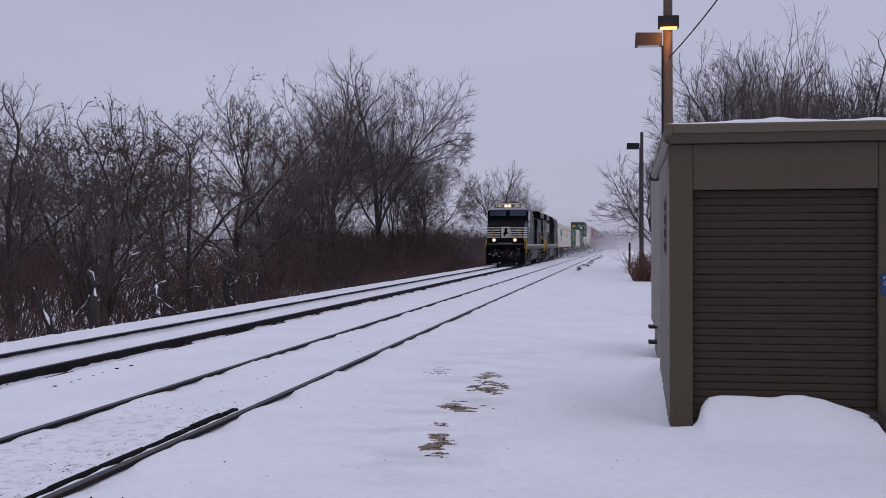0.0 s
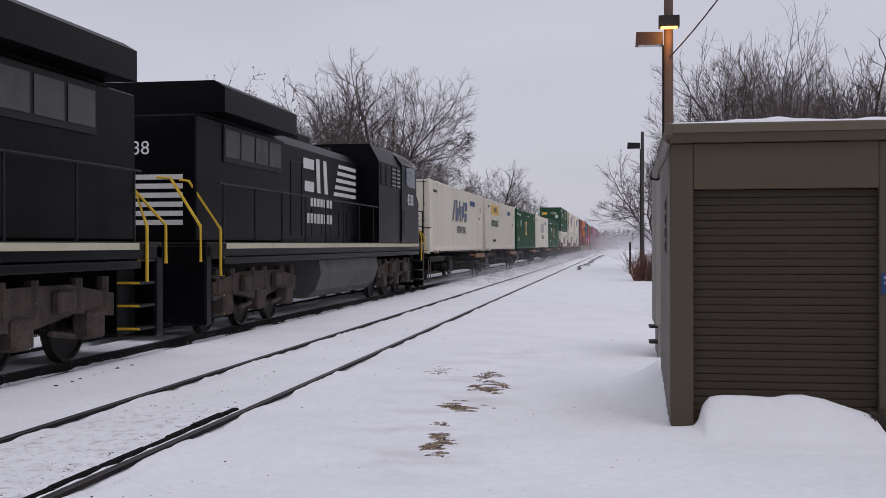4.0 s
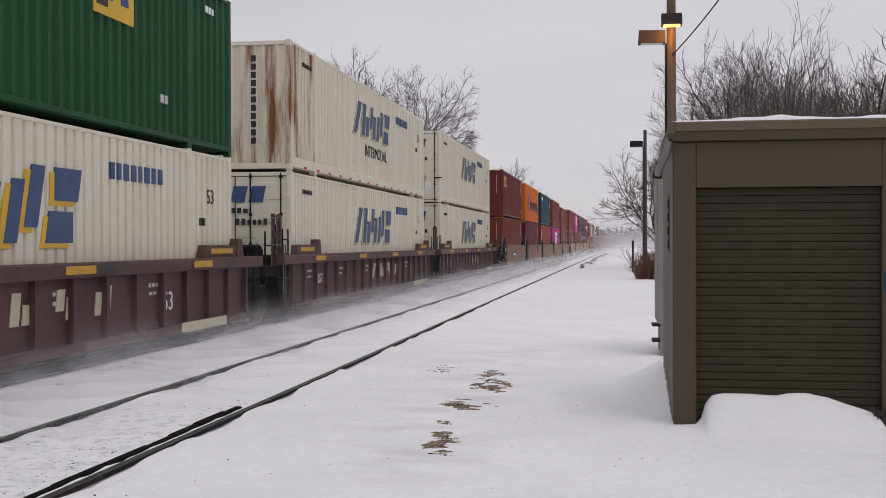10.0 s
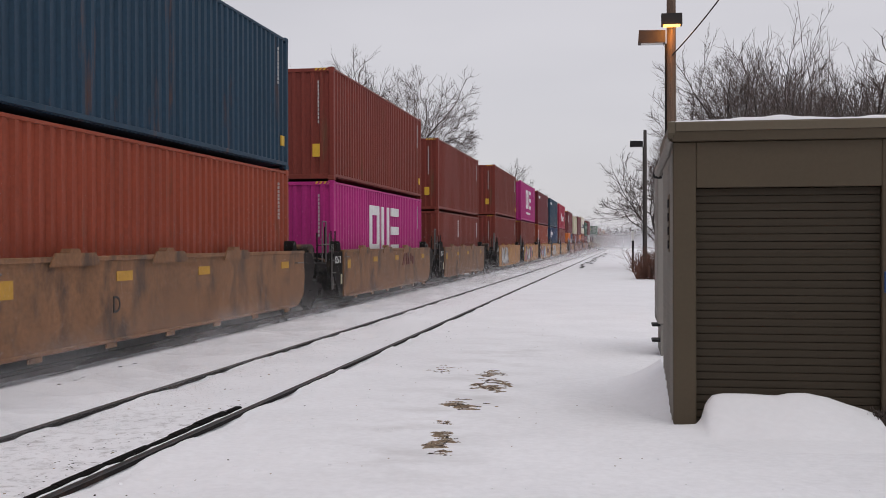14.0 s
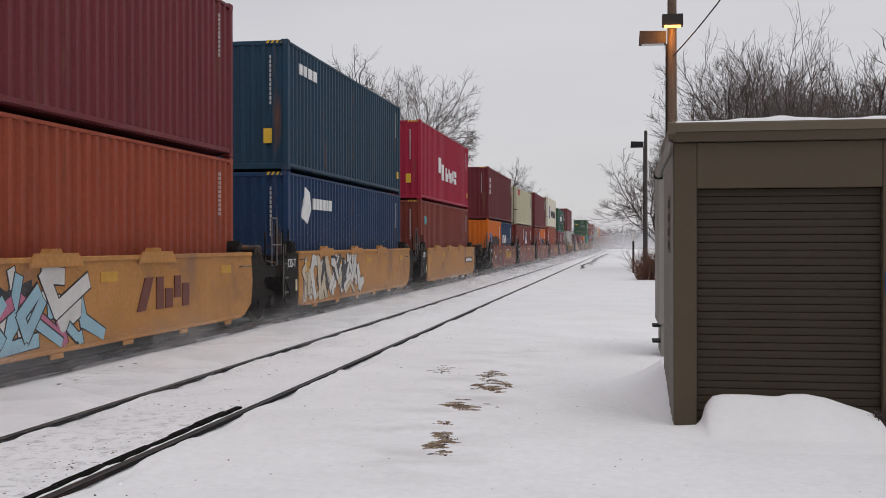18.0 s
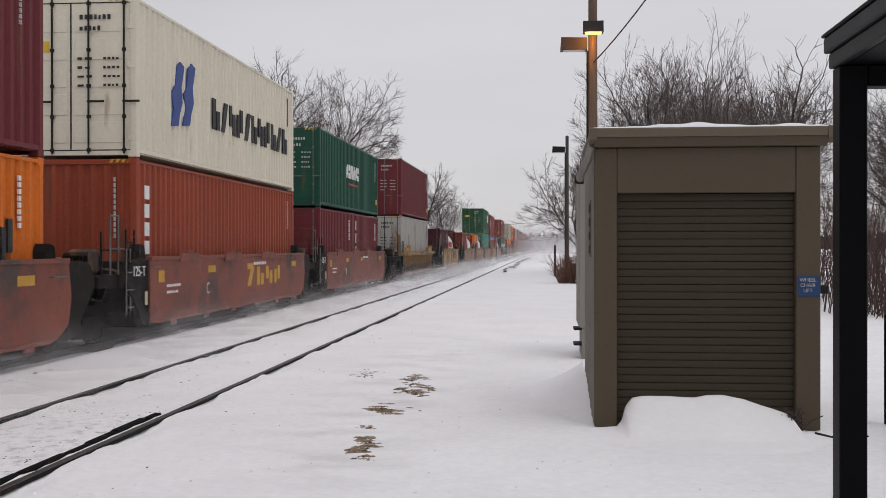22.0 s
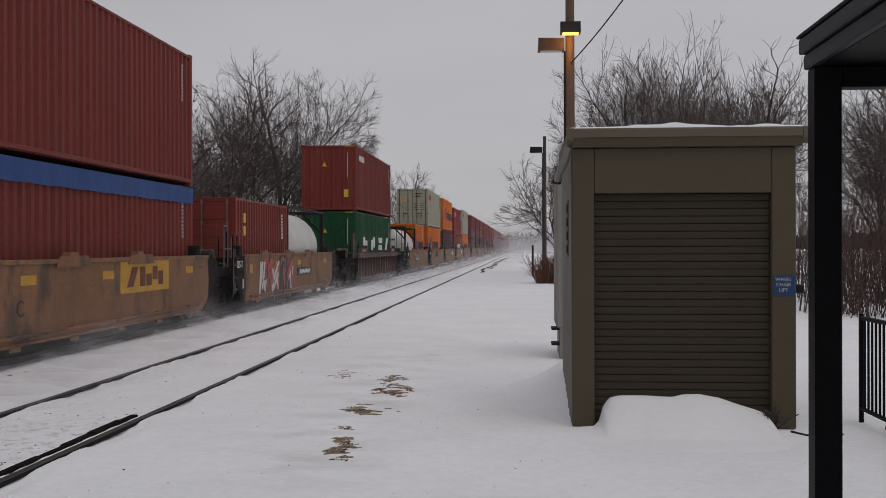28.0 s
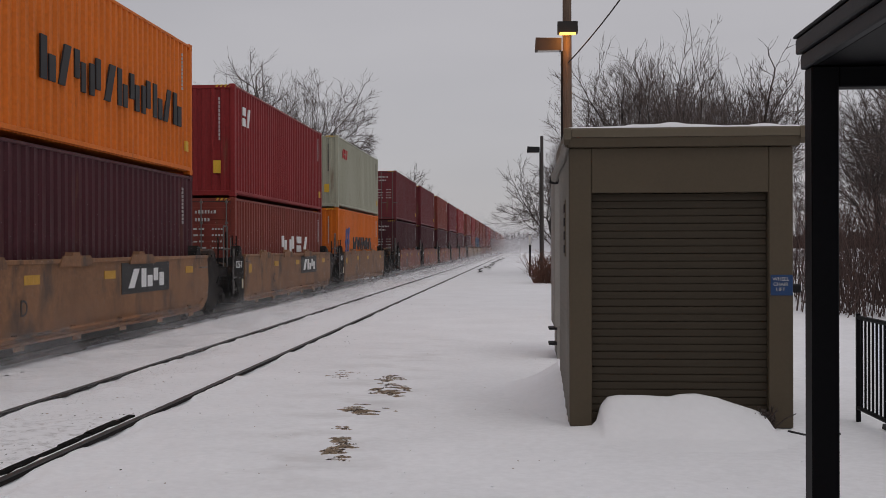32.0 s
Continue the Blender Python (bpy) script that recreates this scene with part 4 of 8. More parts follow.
def thicket(seed, n, wide, deep, high):
    """A tangle of leafless stems."""
    rnd = random.Random(seed)
    s = Shape()
    for _ in range(n):
        p = Vector((rnd.uniform(-deep, deep) / 2, rnd.uniform(-wide, wide) / 2, -0.1))
        d = Vector((rnd.gauss(0, 0.28), rnd.gauss(0, 0.28), 1))
        ln = high * rnd.uniform(0.45, 1.0)
        q = [p, p + d * ln * 0.5, p + d * ln * 0.5 + (d + Vector((rnd.gauss(0, 0.3), rnd.gauss(0, 0.3), 0))) * ln * 0.5]
        s.tube(q, [0.024, 0.016, 0.008], 3, cap=False)
        for _ in range(5):
            k = rnd.uniform(0.25, 1.0)
            b = q[0].lerp(q[1], k * 2) if k < 0.5 else q[1].lerp(q[2], k * 2 - 1)
            e = b + Vector((rnd.gauss(0, 0.5), rnd.gauss(0, 0.5), rnd.uniform(0.1, 0.7))).normalized() * ln * rnd.uniform(0.15, 0.35)
            s.tube([b, e], [0.007, 0.004], 3, cap=False)
            f = b.lerp(e, 0.6)
            s.tube([f, f + Vector((rnd.gauss(0, 0.3), rnd.gauss(0, 0.3), 0.2))], [0.004, 0.003], 3, cap=False)
    return s


BUSH = [thicket(31 + i, 48, 5.0, 2.5, 3.9).mesh("brush", BRUSH) for i in range(3)]
rnd = random.Random(9)
for row, (x0, hi) in enumerate(((-14.2, 0.40), (-16.5, 0.72), (-19.5, 1.0), (-24.5, 1.05), (-30, 1.15))):
    y = 20.0
    while y < 210:
        x = x0 + rnd.uniform(-1, 1)
        k = hi * rnd.uniform(0.6, 1.25) * (1 + 0.002 * y)
        b = new("brush_thicket", BUSH[rnd.randrange(3)])
        b.matrix_basis = pose(x, y, ground_z(x, y), 0, 0, rnd.choice((0, 180)) + rnd.uniform(-15, 15)) @ Matrix.Diagonal((1, 1, k, 1))
        tagged(b, "tangled leafless brown undergrowth beyond the tracks", "undergrowth", "undergrowth beyond the tracks", "stuff")
        y += (rnd.uniform(2.4, 3.4) if row < 2 and y < 90 else rnd.uniform(4.4, 6.0)) * (1 if y < 110 else 1.6)
y = 66.0
while y < 175:
    x = rnd.uniform(-25, -15.5)
    b = new("brush_thicket", BUSH[rnd.randrange(3)])
    b.matrix_basis = pose(x, y, ground_z(x, y), 0, 0, rnd.uniform(-40, 40)) @ Matrix.Diagonal((1, 1, rnd.uniform(0.85, 1.3) * (0.75 if x > -18 else 1.05), 1))
    tagged(b, "tall tangled leafless brush at the foot of the trees", "undergrowth", "undergrowth beyond the tracks", "stuff")
    y += rnd.uniform(0.7, 1.3)
for i in range(36):
    x, y = 8.6 + (i % 15) * 1.15, 27 + rnd.uniform(-1.5, 2.5) + (i % 3) * 4 + (i // 24) * 8
    b = new("brush_thicket", BUSH[i % 3])
    b.matrix_basis = pose(x, y, ground_z(x, y), 0, 0, 90 + rnd.uniform(-20, 20)) @ Matrix.Diagonal((1, 0.6, rnd.uniform(0.7, 1.35), 1))
    tagged(b, "tangled leafless brush along the snowy verge", "undergrowth", "undergrowth at the verge", "stuff")
rb = new("red_brown_bush", thicket(77, 190, 1.9, 1.5, 1.45).mesh("bush", BUSH_RUST))
rb.matrix_basis = pose(1.35, 51, ground_z(1.35, 51))
tagged(rb, "small rust-brown leafless bush at the pole foot", "bush")

# distance: woods on the horizon and a low brick building behind the trees
fw = Shape()
rnd = random.Random(21)
for i in range(900):
    x, y = rnd.uniform(-330, 330), rnd.uniform(850, 1000)
    h, w = rnd.uniform(7, 15), rnd.uniform(1.5, 4)
    fw.add([(x - w, y, -1), (x + w, y, -1), (x + w * 0.5, y, h * 0.75), (x, y + 0.5, h), (x - w * 0.6, y, h * 0.7)], [(0, 1, 2, 3, 4)])
tagged(new("far_woods", fw.mesh("far_woods", BRUSH)), "hazy dark woods along the horizon", "woods", kind="stuff")


def far_building():
    b = thing("brick_building", "low dark red building glimpsed through the trees", "building")
    x0, x1, y0, y1 = -50, -36, 30, 66
    part("wall", Shape().box(x0, y0, -1.5, x1, y1, 1.75, 0.05), BRICK_FAR, b)
    part("roof", Shape().box(x0 - 0.4, y0 - 0.4, 1.752, x1 + 0.4, y1 + 0.4, 2.0, 0.05), SNOW_CAP, b, "snow-covered flat roof")
    for i in range(5):
        part("window", Shape().box(x1 - 0.05, y0 + 3 + i * 6.2, 0.2, x1 + 0.03, y0 + 5.2 + i * 6.2, 1.3, 0.02), DARK_GREY, b)


far_building()
for (px_, py_, rx_, ry_, sd_, n_) in ((-1.66, 13.75, 0.16, 0.55, 1, 700), (-1.56, 12.75, 0.20, 0.62, 2, 1900), (-1.60, 11.1, 0.26, 0.22, 3, 1500), (-1.53, 9.1, 0.12, 0.52, 4, 1700),
                                     (-1.70, 10.05, 0.14, 0.10, 5, 260), (-1.34, 9.5, 0.09, 0.07, 6, 160), (-1.66, 11.55, 0.12, 0.08, 7, 160), (-2.35, 14.2, 0.2, 0.5, 8, 200)):
    loose_patch(px_, py_, rx_, ry_, sd_, "brown dead grass and gravel showing through thin snow", n_)


def bare_strip():
    """Dark paving that the wind has cleared along the far platform edge."""
    rnd = random.Random(4)
    s = Shape()
    y = 70.0
    while y < 165:
        l, w = rnd.uniform(0.6, 3.0), rnd.uniform(0.05, 0.15)
        x = rnd.choice((-2.85, -2.85, -2.5)) + rnd.uniform(-0.12, 0.15) + 0.1 * math.sin(y * 0.21)
        z = 0.02
        s.add([(x - w, y, z), (x + w * 0.6, y + l * 0.1, z), (x + w, y + l * 0.9, z), (x - w * 0.7, y + l, z), (x, y + l * 0.5, z + 0.04)], [(0, 1, 4), (1, 2, 4), (2, 3, 4), (3, 0, 4)])
        y += l * rnd.uniform(0.7, 1.5)
    tagged(new("bare_paving", s.mesh("bare_paving", TIMBER)), "dark paving blown clear along the platform edge", "paving", kind="stuff")


bare_strip()


def footprint_spots():
    """A short row of dark lumps between the two tracks, painted shade of footprints."""
    rnd = random.Random(6)
    for i, (x, y) in enumerate(((-6.62, 12.0), (-6.6, 12.35), (-6.68, 12.7), (-6.7, 13.1), (-6.72, 13.4), (-6.72, 13.8), (-6.7, 14.2))):
        q = rnd.uniform(0.02, 0.045)
        s = Shape()
        ring = [(q * rnd.uniform(0.7, 1.2) * math.cos(k * 1.0472), 1.5 * q * rnd.uniform(0.7, 1.2) * math.sin(k * 1.0472)) for k in range(6)]
        s.add([(u, v, -0.03) for u, v in ring] + [(0.6 * u, 0.6 * v, 0.004) for u, v in ring], [(k, (k + 1) % 6, 6 + (k + 1) % 6, 6 + k) for k in range(6)] + [tuple(range(6, 12))])
        st = new("ballast_stone", s.mesh("ballast_stone", TIMBER))
        st.location = (x, y, ground_z(x, y))
        tagged(st, "small dark stone poking out of the snow", "stone", "stones between the tracks")


footprint_spots()


def leaning_trunk(x, y, turn, seed, label):
    """A broken, crooked trunk whose limbs carry a thin line of snow."""
    rnd = random.Random(seed)
    t = thing("leaning_trunk", label, "dead tree", pose(x, y, ground_z(x, y), 0, 0, turn))

    def run_limb(p, d, length, r, level):
        pts, rad = [Vector(p)], [r]
        d = Vector(d).normalized()
        for i in range(9):
            d = (d + Vector((rnd.gauss(0, 0.24), rnd.gauss(0, 0.26), rnd.gauss(0.0, 0.22)))).normalized()
            pts.append(pts[-1] + d * length / 9)
            rad.append(r * (1 - 0.08 * (i + 1)) * rnd.uniform(0.85, 1.12))
        limb = part("limb", Shape().tube([tuple(v) for v in pts], rad, 8), BARK, t)
        part("snow_line", Shape().tube([(v.x + q * 0.25, v.y, v.z + q * 0.7) for v, q in zip(pts, rad)][1:], [q * 0.62 * rnd.uniform(0.15, 1.2) for q in rad[1:]], 6), SNOW_CAP, limb, "line of snow on the limb")
        if level < 2:
            for k in range(3 - level):
                at = pts[3 + 2 * k]
                run_limb(at, d + Vector((rnd.gauss(0, 0.2), rnd.choice((-1, 1)) * rnd.uniform(0.5, 1.1), rnd.uniform(0.1, 0.6))), length * rnd.uniform(0.4, 0.7), rad[3 + 2 * k] * 0.62, level + 1)

    run_limb((0, 0, -0.2), (0.1, 0.35, 0.9), 2.9, 0.17, 0)
    run_limb((0.05, 0.05, -0.1), (0.1, -0.7, 0.7), 2.2, 0.13, 1)


leaning_trunk(-12.7, 23.8, 10, 3, "broken dark trunk with snow on its limbs")
leaning_trunk(-13.0, 29.8, 75, 8, "snow-lined forked dead trunk in the brush")
leaning_trunk(-12.9, 36.2, 20, 12, "thin snow-lined dead trunk in the brush")

# ---- the train ----
MOVERS = []


def run(ob, u, z=0.0, x=TRACK_FAR):
    """Puts a thing on the far track, u metres up the line at the start, and books its run."""
    ob.matrix_basis = pose(x, u, z)
    MOVERS.append((ob, u, z, x))
    return ob


def gone(t):
    """Metres that the train has run by then."""
    return 21.604 * t + 0.00374 * t * t


def ribs(length, x_out, z0, z1, pitch=0.278, deep=0.036, narrow=False):
    """A corrugated panel that looks towards +x, from y = 0 to length."""
    n = max(2, round(length / pitch))
    p = length / n
    xs = []
    for i in range(n):
        y = i * p
        if narrow:
            xs += [(y, 0), (y + 0.66 * p, 0), (y + 0.72 * p, -deep), (y + 0.94 * p, -deep)]
        else:
            xs += [(y, 0), (y + 0.30 * p, 0), (y + 0.46 * p, -deep), (y + 0.84 * p, -deep)]
    xs.append((length, 0))
    s = Shape()
    vs = [(x_out + d, y, z) for y, d in xs for z in (z0, z1)]
    s.add(vs, [(2 * i, 2 * i + 2, 2 * i + 3, 2 * i + 1) for i in range(len(xs) - 1)])
    return s


def container(color, length=12.19, high=2.896, wide=2.438, door=False, label="", smooth_side=False, nose=False, rusty=False, group="containers on the train"):
    """A freight container, its near lower end at the origin, lying along +y."""
    m = PAINT[color]
    c = thing("freight_container", label, "container", group=group)
    k = (length, high, wide)
    hw = wide / 2
    inset = 0.0 if length < 14 else (length - 12.19) / 2
    pw = 0.13
    deep, pitch = (0.045, 0.278) if not smooth_side else (0.042, 0.25)

    cuts = (pw, length - pw) if not inset else (pw, inset - 0.09, length - inset + 0.09, length - pw)
    for i, (y0, y1) in enumerate(zip(cuts, cuts[1:])):
        if inset and i == 1:
            y0, y1 = y0 + 0.18, y1 - 0.18

        def panel():
            return ribs(y1 - y0, hw - 0.012, 0.30 if smooth_side else 0.16, high - 0.07, pitch, deep, smooth_side)
        pm = PAINT["rusty"] if rusty and i == 0 else m
        part("side_panel", panel, pm, c, "rust-eaten end panel" if pm is not m else "", at=pose(0, y0, 0), key=("sp", *k, smooth_side, i))
        part("side_panel", panel, pm, c, at=pose(0, y1, 0, 0, 0, 180), key=("sp", *k, smooth_side, i))

    def end():
        return ribs(wide - 0.24, 0, 0.16, high - 0.07, 0.25, 0.04)
    part("end_panel", end, m, c, at=pose(hw - 0.12, length - 0.02, 0, 0, 0, 90), key=("ep", *k))
    part("roof_panel", lambda: Shape().box(-hw + 0.03, 0.03, high - 0.08, hw - 0.03, length - 0.03, high - 0.04, 0.01), m, c, key=("rp", *k))

    def frame_shape():
        s = Shape()
        for y0, y1 in ((0, pw), (length - pw, length)):
            for sx in (-1, 1):
                x0, x1 = sorted((sx * hw, sx * (hw - 0.12)))
                s.box(x0, y0, 0, x1, y1, high, 0.012)
            s.box(-hw + 0.12, y0 + 0.01, 0.035, hw - 0.12, y1 - 0.01, 0.16, 0.01).box(-hw + 0.12, y0 + 0.01, high - 0.12, hw - 0.12, y1 - 0.01, high - 0.025, 0.01)
        for sx in (-1, 1):
            x0, x1 = sorted((sx * (hw - 0.002), sx * (hw - 0.07)))
            s.box(x0, pw, 0.085, x1, length - pw, 0.305 if smooth_side else 0.165, 0.008).box(x0, pw, high - 0.085, x1, length - pw, high - 0.03, 0.008)
            if inset:
                for y in (inset, length - inset):
                    s.box(x0 - 0.002 * (sx < 0), y - 0.09, 0.01, x1 + 0.006 * (sx > 0), y + 0.09, high + 0.004, 0.01)
        s.box(-hw + 0.075, pw, 0.075, hw - 0.075, length - pw, 0.13)
        return s
    part("frame", frame_shape, m, c, key=("fr", *k, smooth_side))
    cast = "corner_casting"
    for y in (0, length) if not inset else (inset, length - inset):
        for sx in (-1, 1):
            for z in (0.0, high - 0.12):
                part(cast, lambda: Shape().box(-0.083, -0.089, 0, 0.083, 0.089, 0.122, 0.014), m, c,
                     at=pose(sx * (hw - 0.078), min(max(y, 0.085), length - 0.085), z), key="cast")
    if door:
        part("door_gasket", lambda: Shape().box(-0.009, 0.002, 0.14, 0.009, 0.03, high - 0.11).box(-hw + 0.10, 0.006, 0.135, -hw + 0.118, 0.03, high - 0.11).box(hw - 0.118, 0.006, 0.135, hw - 0.10, 0.03, high - 0.11)
             .box(-hw + 0.10, 0.006, 0.118, hw - 0.10, 0.03, 0.138).box(-hw + 0.10, 0.006, high - 0.128, hw - 0.10, 0.03, high - 0.108), BLACK_INK, c, "black rubber door seal", key=("gasket", *k))
        for sx in (-1, 1):
            d = part("door_leaf", lambda: door_leaf(hw, high), m, c, at=pose(0, 0, 0) if sx > 0 else pose(0, 0, 0) @ Matrix.Diagonal((-1, 1, 1, 1)), key=("dl", *k))
            for xx in (0.28, 0.82):
                part("lock_rod", lambda: lock_rod(high), DARK_GREY if color in ("white", "sage", "cream", "grey") else GALVANISED, d, at=pose(xx * hw, -0.02, 0), key=("lr", high, color in ("white", "sage", "cream", "grey")))
    elif nose:
        part("end_panel", lambda: Shape().box(-hw + 0.12, 0.06, 0.16, hw - 0.12, 0.1, high - 0.12), m, c, key=("np", *k))
        for i in range(8):
            part("nose_slat", lambda: Shape().box(-hw + 0.13, 0.012, 0, hw - 0.13, 0.06, 0.20, 0.02), m, c, at=pose(0, 0, 0.2 + i * (high - 0.42) / 8), key=("ns", *k))
    else:
        part("end_panel", end, PAINT["rusty"] if rusty else m, c, at=pose(-hw + 0.12, 0.02, 0, 0, 0, -90), key=("ep", *k))
    if rusty:
        for sx in (-1, 1):
            part("corner_sheet", Shape().box(min(sx * (hw + 0.002), sx * (hw - 0.125)), -0.003, 0.13, max(sx * (hw + 0.002), sx * (hw - 0.125)), 0.128, high - 0.13, 0.01), PAINT["rusty"], c, "rusted corner post")
    return c


def door_leaf(hw, high):
    s = Shape()
    s.box(0.01, 0.012, 0.14, hw - 0.115, 0.05, high - 0.11, 0.006)
    n = 5
    for i in range(n):
        z0 = 0.2 + (high - 0.4) * i / n
        s.box(0.07, 0.001, z0 + 0.06, hw - 0.17, 0.014, z0 + (high - 0.4) / n - 0.06, 0.006)
    for z in (0.3, 0.95, 1.6, 2.3):
        s.box(hw - 0.15, -0.012, z, hw - 0.03, 0.012, z + 0.09, 0.005)
    return s


def lock_rod(high):
    s = Shape().tube([(0, 0, 0.06), (0, 0, high - 0.05)], 0.018, 6)
    for z in (0.1, 0.7, 1.25, 1.9, high - 0.16):
        s.box(-0.035, -0.012, z, 0.035, 0.03, z + 0.06, 0.005)
    s.box(-0.02, -0.03, 0.98, 0.30, -0.015, 1.02, 0.004)
    return s


HW = 2.438 / 2


def bars(parent, y0, z0, n, w, h, gap, material, x=HW + 0.004, end=False, seed=1, name="marking", wide=2.438):
    """A row of plain bars, standing for a line of writing that is not spelt out. end: on the near end."""
    rnd = random.Random(seed)
    s = Shape()
    p = 0.0
    for i in range(n):
        ww = w * rnd.uniform(0.7, 1.2)
        hh = h * rnd.choice((1.0, 1.0, 0.82))
        if end:
            s.box(y0 + p, -0.028, z0, y0 + p + ww, -0.022, z0 + hh)
        else:
            s.box(x - 0.03, y0 + p, z0, x, y0 + p + ww, z0 + hh)
        p += ww + gap
    ob = part(name, s, material, parent)
    ob["kind"] = "stuff"
    return ob


def mark_column(parent, y, z_top, n, h, material, end=False, x=HW + 0.004, w=0.07):
    """An upright column of small bars, like a stencilled code."""
    s = Shape()
    for i in range(n):
        z = z_top - i * h * 1.35
        if end:
            s.box(y, -0.004, z - h, y + w, 0.012, z)
        else:
            s.box(x - 0.03, y, z - h, x, y + w, z)
    ob = part("marking", s, material, parent)
    ob["kind"] = "stuff"
    return ob


def block(parent, y0, z0, y1, z1, material, x=HW + 0.004, end=False, name="decal", slant=0.0):
    s = Shape()
    if end:
        s.prism([(y0, z0), (y1, z0), (y1 + slant, z1), (y0 + slant, z1)], 1, -0.006, 0.015)
    else:
        s.prism([(y0, z0), (y1, z0), (y1 + slant, z1), (y0 + slant, z1)], 0, x - 0.03, x)
    return part(name, s, material, parent)


def emblem(parent, y0, z0, w, h, n, material, x=HW + 0.004, slant=0.0, seed=3, back=None, fill=0.66):
    """A trade mark drawn as a row of plain slanted shapes of differing cut, with no letters."""
    rnd = random.Random(seed)
    step = w / n
    for i in range(n):
        ww = step * min(0.9, fill + 0.06 + rnd.uniform(-0.06, 0.08))
        pieces = (((0, 0), (0.42, 0), (0.42, 1), (0, 1)), ((0.56, 0), (1, 0), (1, 0.62), (0.56, 0.62))), \
            (((0, 0), (1, 0), (0.86, 0.42), (0, 0.42)), ((0.14, 0.56), (1, 0.56), (1, 1), (0, 1))), \
            (((0, 0.3), (0.42, 0.3), (0.42, 1), (0, 1)), ((0.56, 0), (1, 0), (1, 0.74), (0.56, 0.74))), \
            (((0, 0), (0.5, 0), (1, 1), (0.5, 1)),), (((0, 0), (0.36, 0), (0.36, 0.8), (0, 0.8)), ((0.5, 0.2), (0.9, 0.2), (0.9, 1), (0.5, 1)))
        pieces = pieces[(i * 2 + seed) % 5 if n < 8 else rnd.choice((0, 2, 3, 4))]
        for m_, dx, dz, dq in ((back, -0.14 * ww, -0.07 * h, 0.0), (material, 0, 0, 0.006)):
            if not m_:
                continue
            s = Shape()
            for ring in pieces:
                at = [(y0 + i * step + dx + u * ww, z0 + dz + v * h) for u, v in ring]
                s.prism([(y + slant * z, z) for y, z in at], 0, x + dq - 0.03, x + dq)
            part("emblem_shape" if m_ is material else "emblem_shade", s, m_, parent)


# -- running gear --


def wheelset(parent, y, r=0.42):
    def shape():
        s = Shape()
        for sx in (-1, 1):
            prof = [(0.68, 0.07), (0.70, 0.10), (0.70, r + 0.02), (0.73, r), (0.82, r - 0.012), (0.82, r - 0.05), (0.78, r - 0.07), (0.77, 0.12), (0.84, 0.10), (0.84, 0.07)]
            n = 20
            k = len(s.v)
            for j in range(n):
                t = 6.28318 * j / n
                for x, q in prof:
                    s.v.append((sx * x, q * math.cos(t), q * math.sin(t)))
            m = len(prof)
            for j in range(n):
                for i in range(m - 1):
                    s.f.append((k + j * m + i, k + j * m + i + 1, k + ((j + 1) % n) * m + i + 1, k + ((j + 1) % n) * m + i))
        s.tube([(-1.0, 0, 0), (1.0, 0, 0)], 0.075, 10)
        return s
    return part("wheelset", shape, WHEEL_STEEL, parent, at=pose(0, y, r), key=("ws", r))


def truck_frame(parent, y):
    """The two cast side frames, bolster and springs of a freight truck."""
    def shape():
        s = Shape()
        for sx in (-1, 1):
            a, b = sorted((sx * 0.92, sx * 1.06))
            s.prism([(-1.15, 0.36), (-1.15, 0.62), (-0.55, 0.74), (0.55, 0.74), (1.15, 0.62), (1.15, 0.36), (0.72, 0.36), (0.42, 0.16), (-0.42, 0.16), (-0.72, 0.36)], 0, a, b)
            for yy in (-0.89, 0.89):
                s.tube([(sx * 0.9, yy, 0.42), (sx * 1.14, yy, 0.42)], 0.12, 10)
            for yy in (-0.2, 0.0, 0.2):
                s.tube([(sx * 1.0, yy, 0.2), (sx * 1.0, yy, 0.5)], 0.07, 8)
        s.box(-1.1, -0.22, 0.5, 1.1, 0.22, 0.72, 0.03)
        return s
    part("truck_frame", shape, TRUCK_DARK, parent, at=pose(0, y, 0), key="truck")
    for dy in (-0.89, 0.89):
        wheelset(parent, y + dy)


def ladder(parent, y, x, z0, z1, material):
    s = Shape()
    for dy in (0, 0.38):
        s.tube([(x, y + dy, z0), (x, y + dy, z1)], 0.018, 6)
    z = z0 + 0.08
    while z < z1:
        s.tube([(x, y, z), (x, y + 0.38, z)], 0.014, 6)
        z += 0.3
    return part("ladder", s, material, parent)


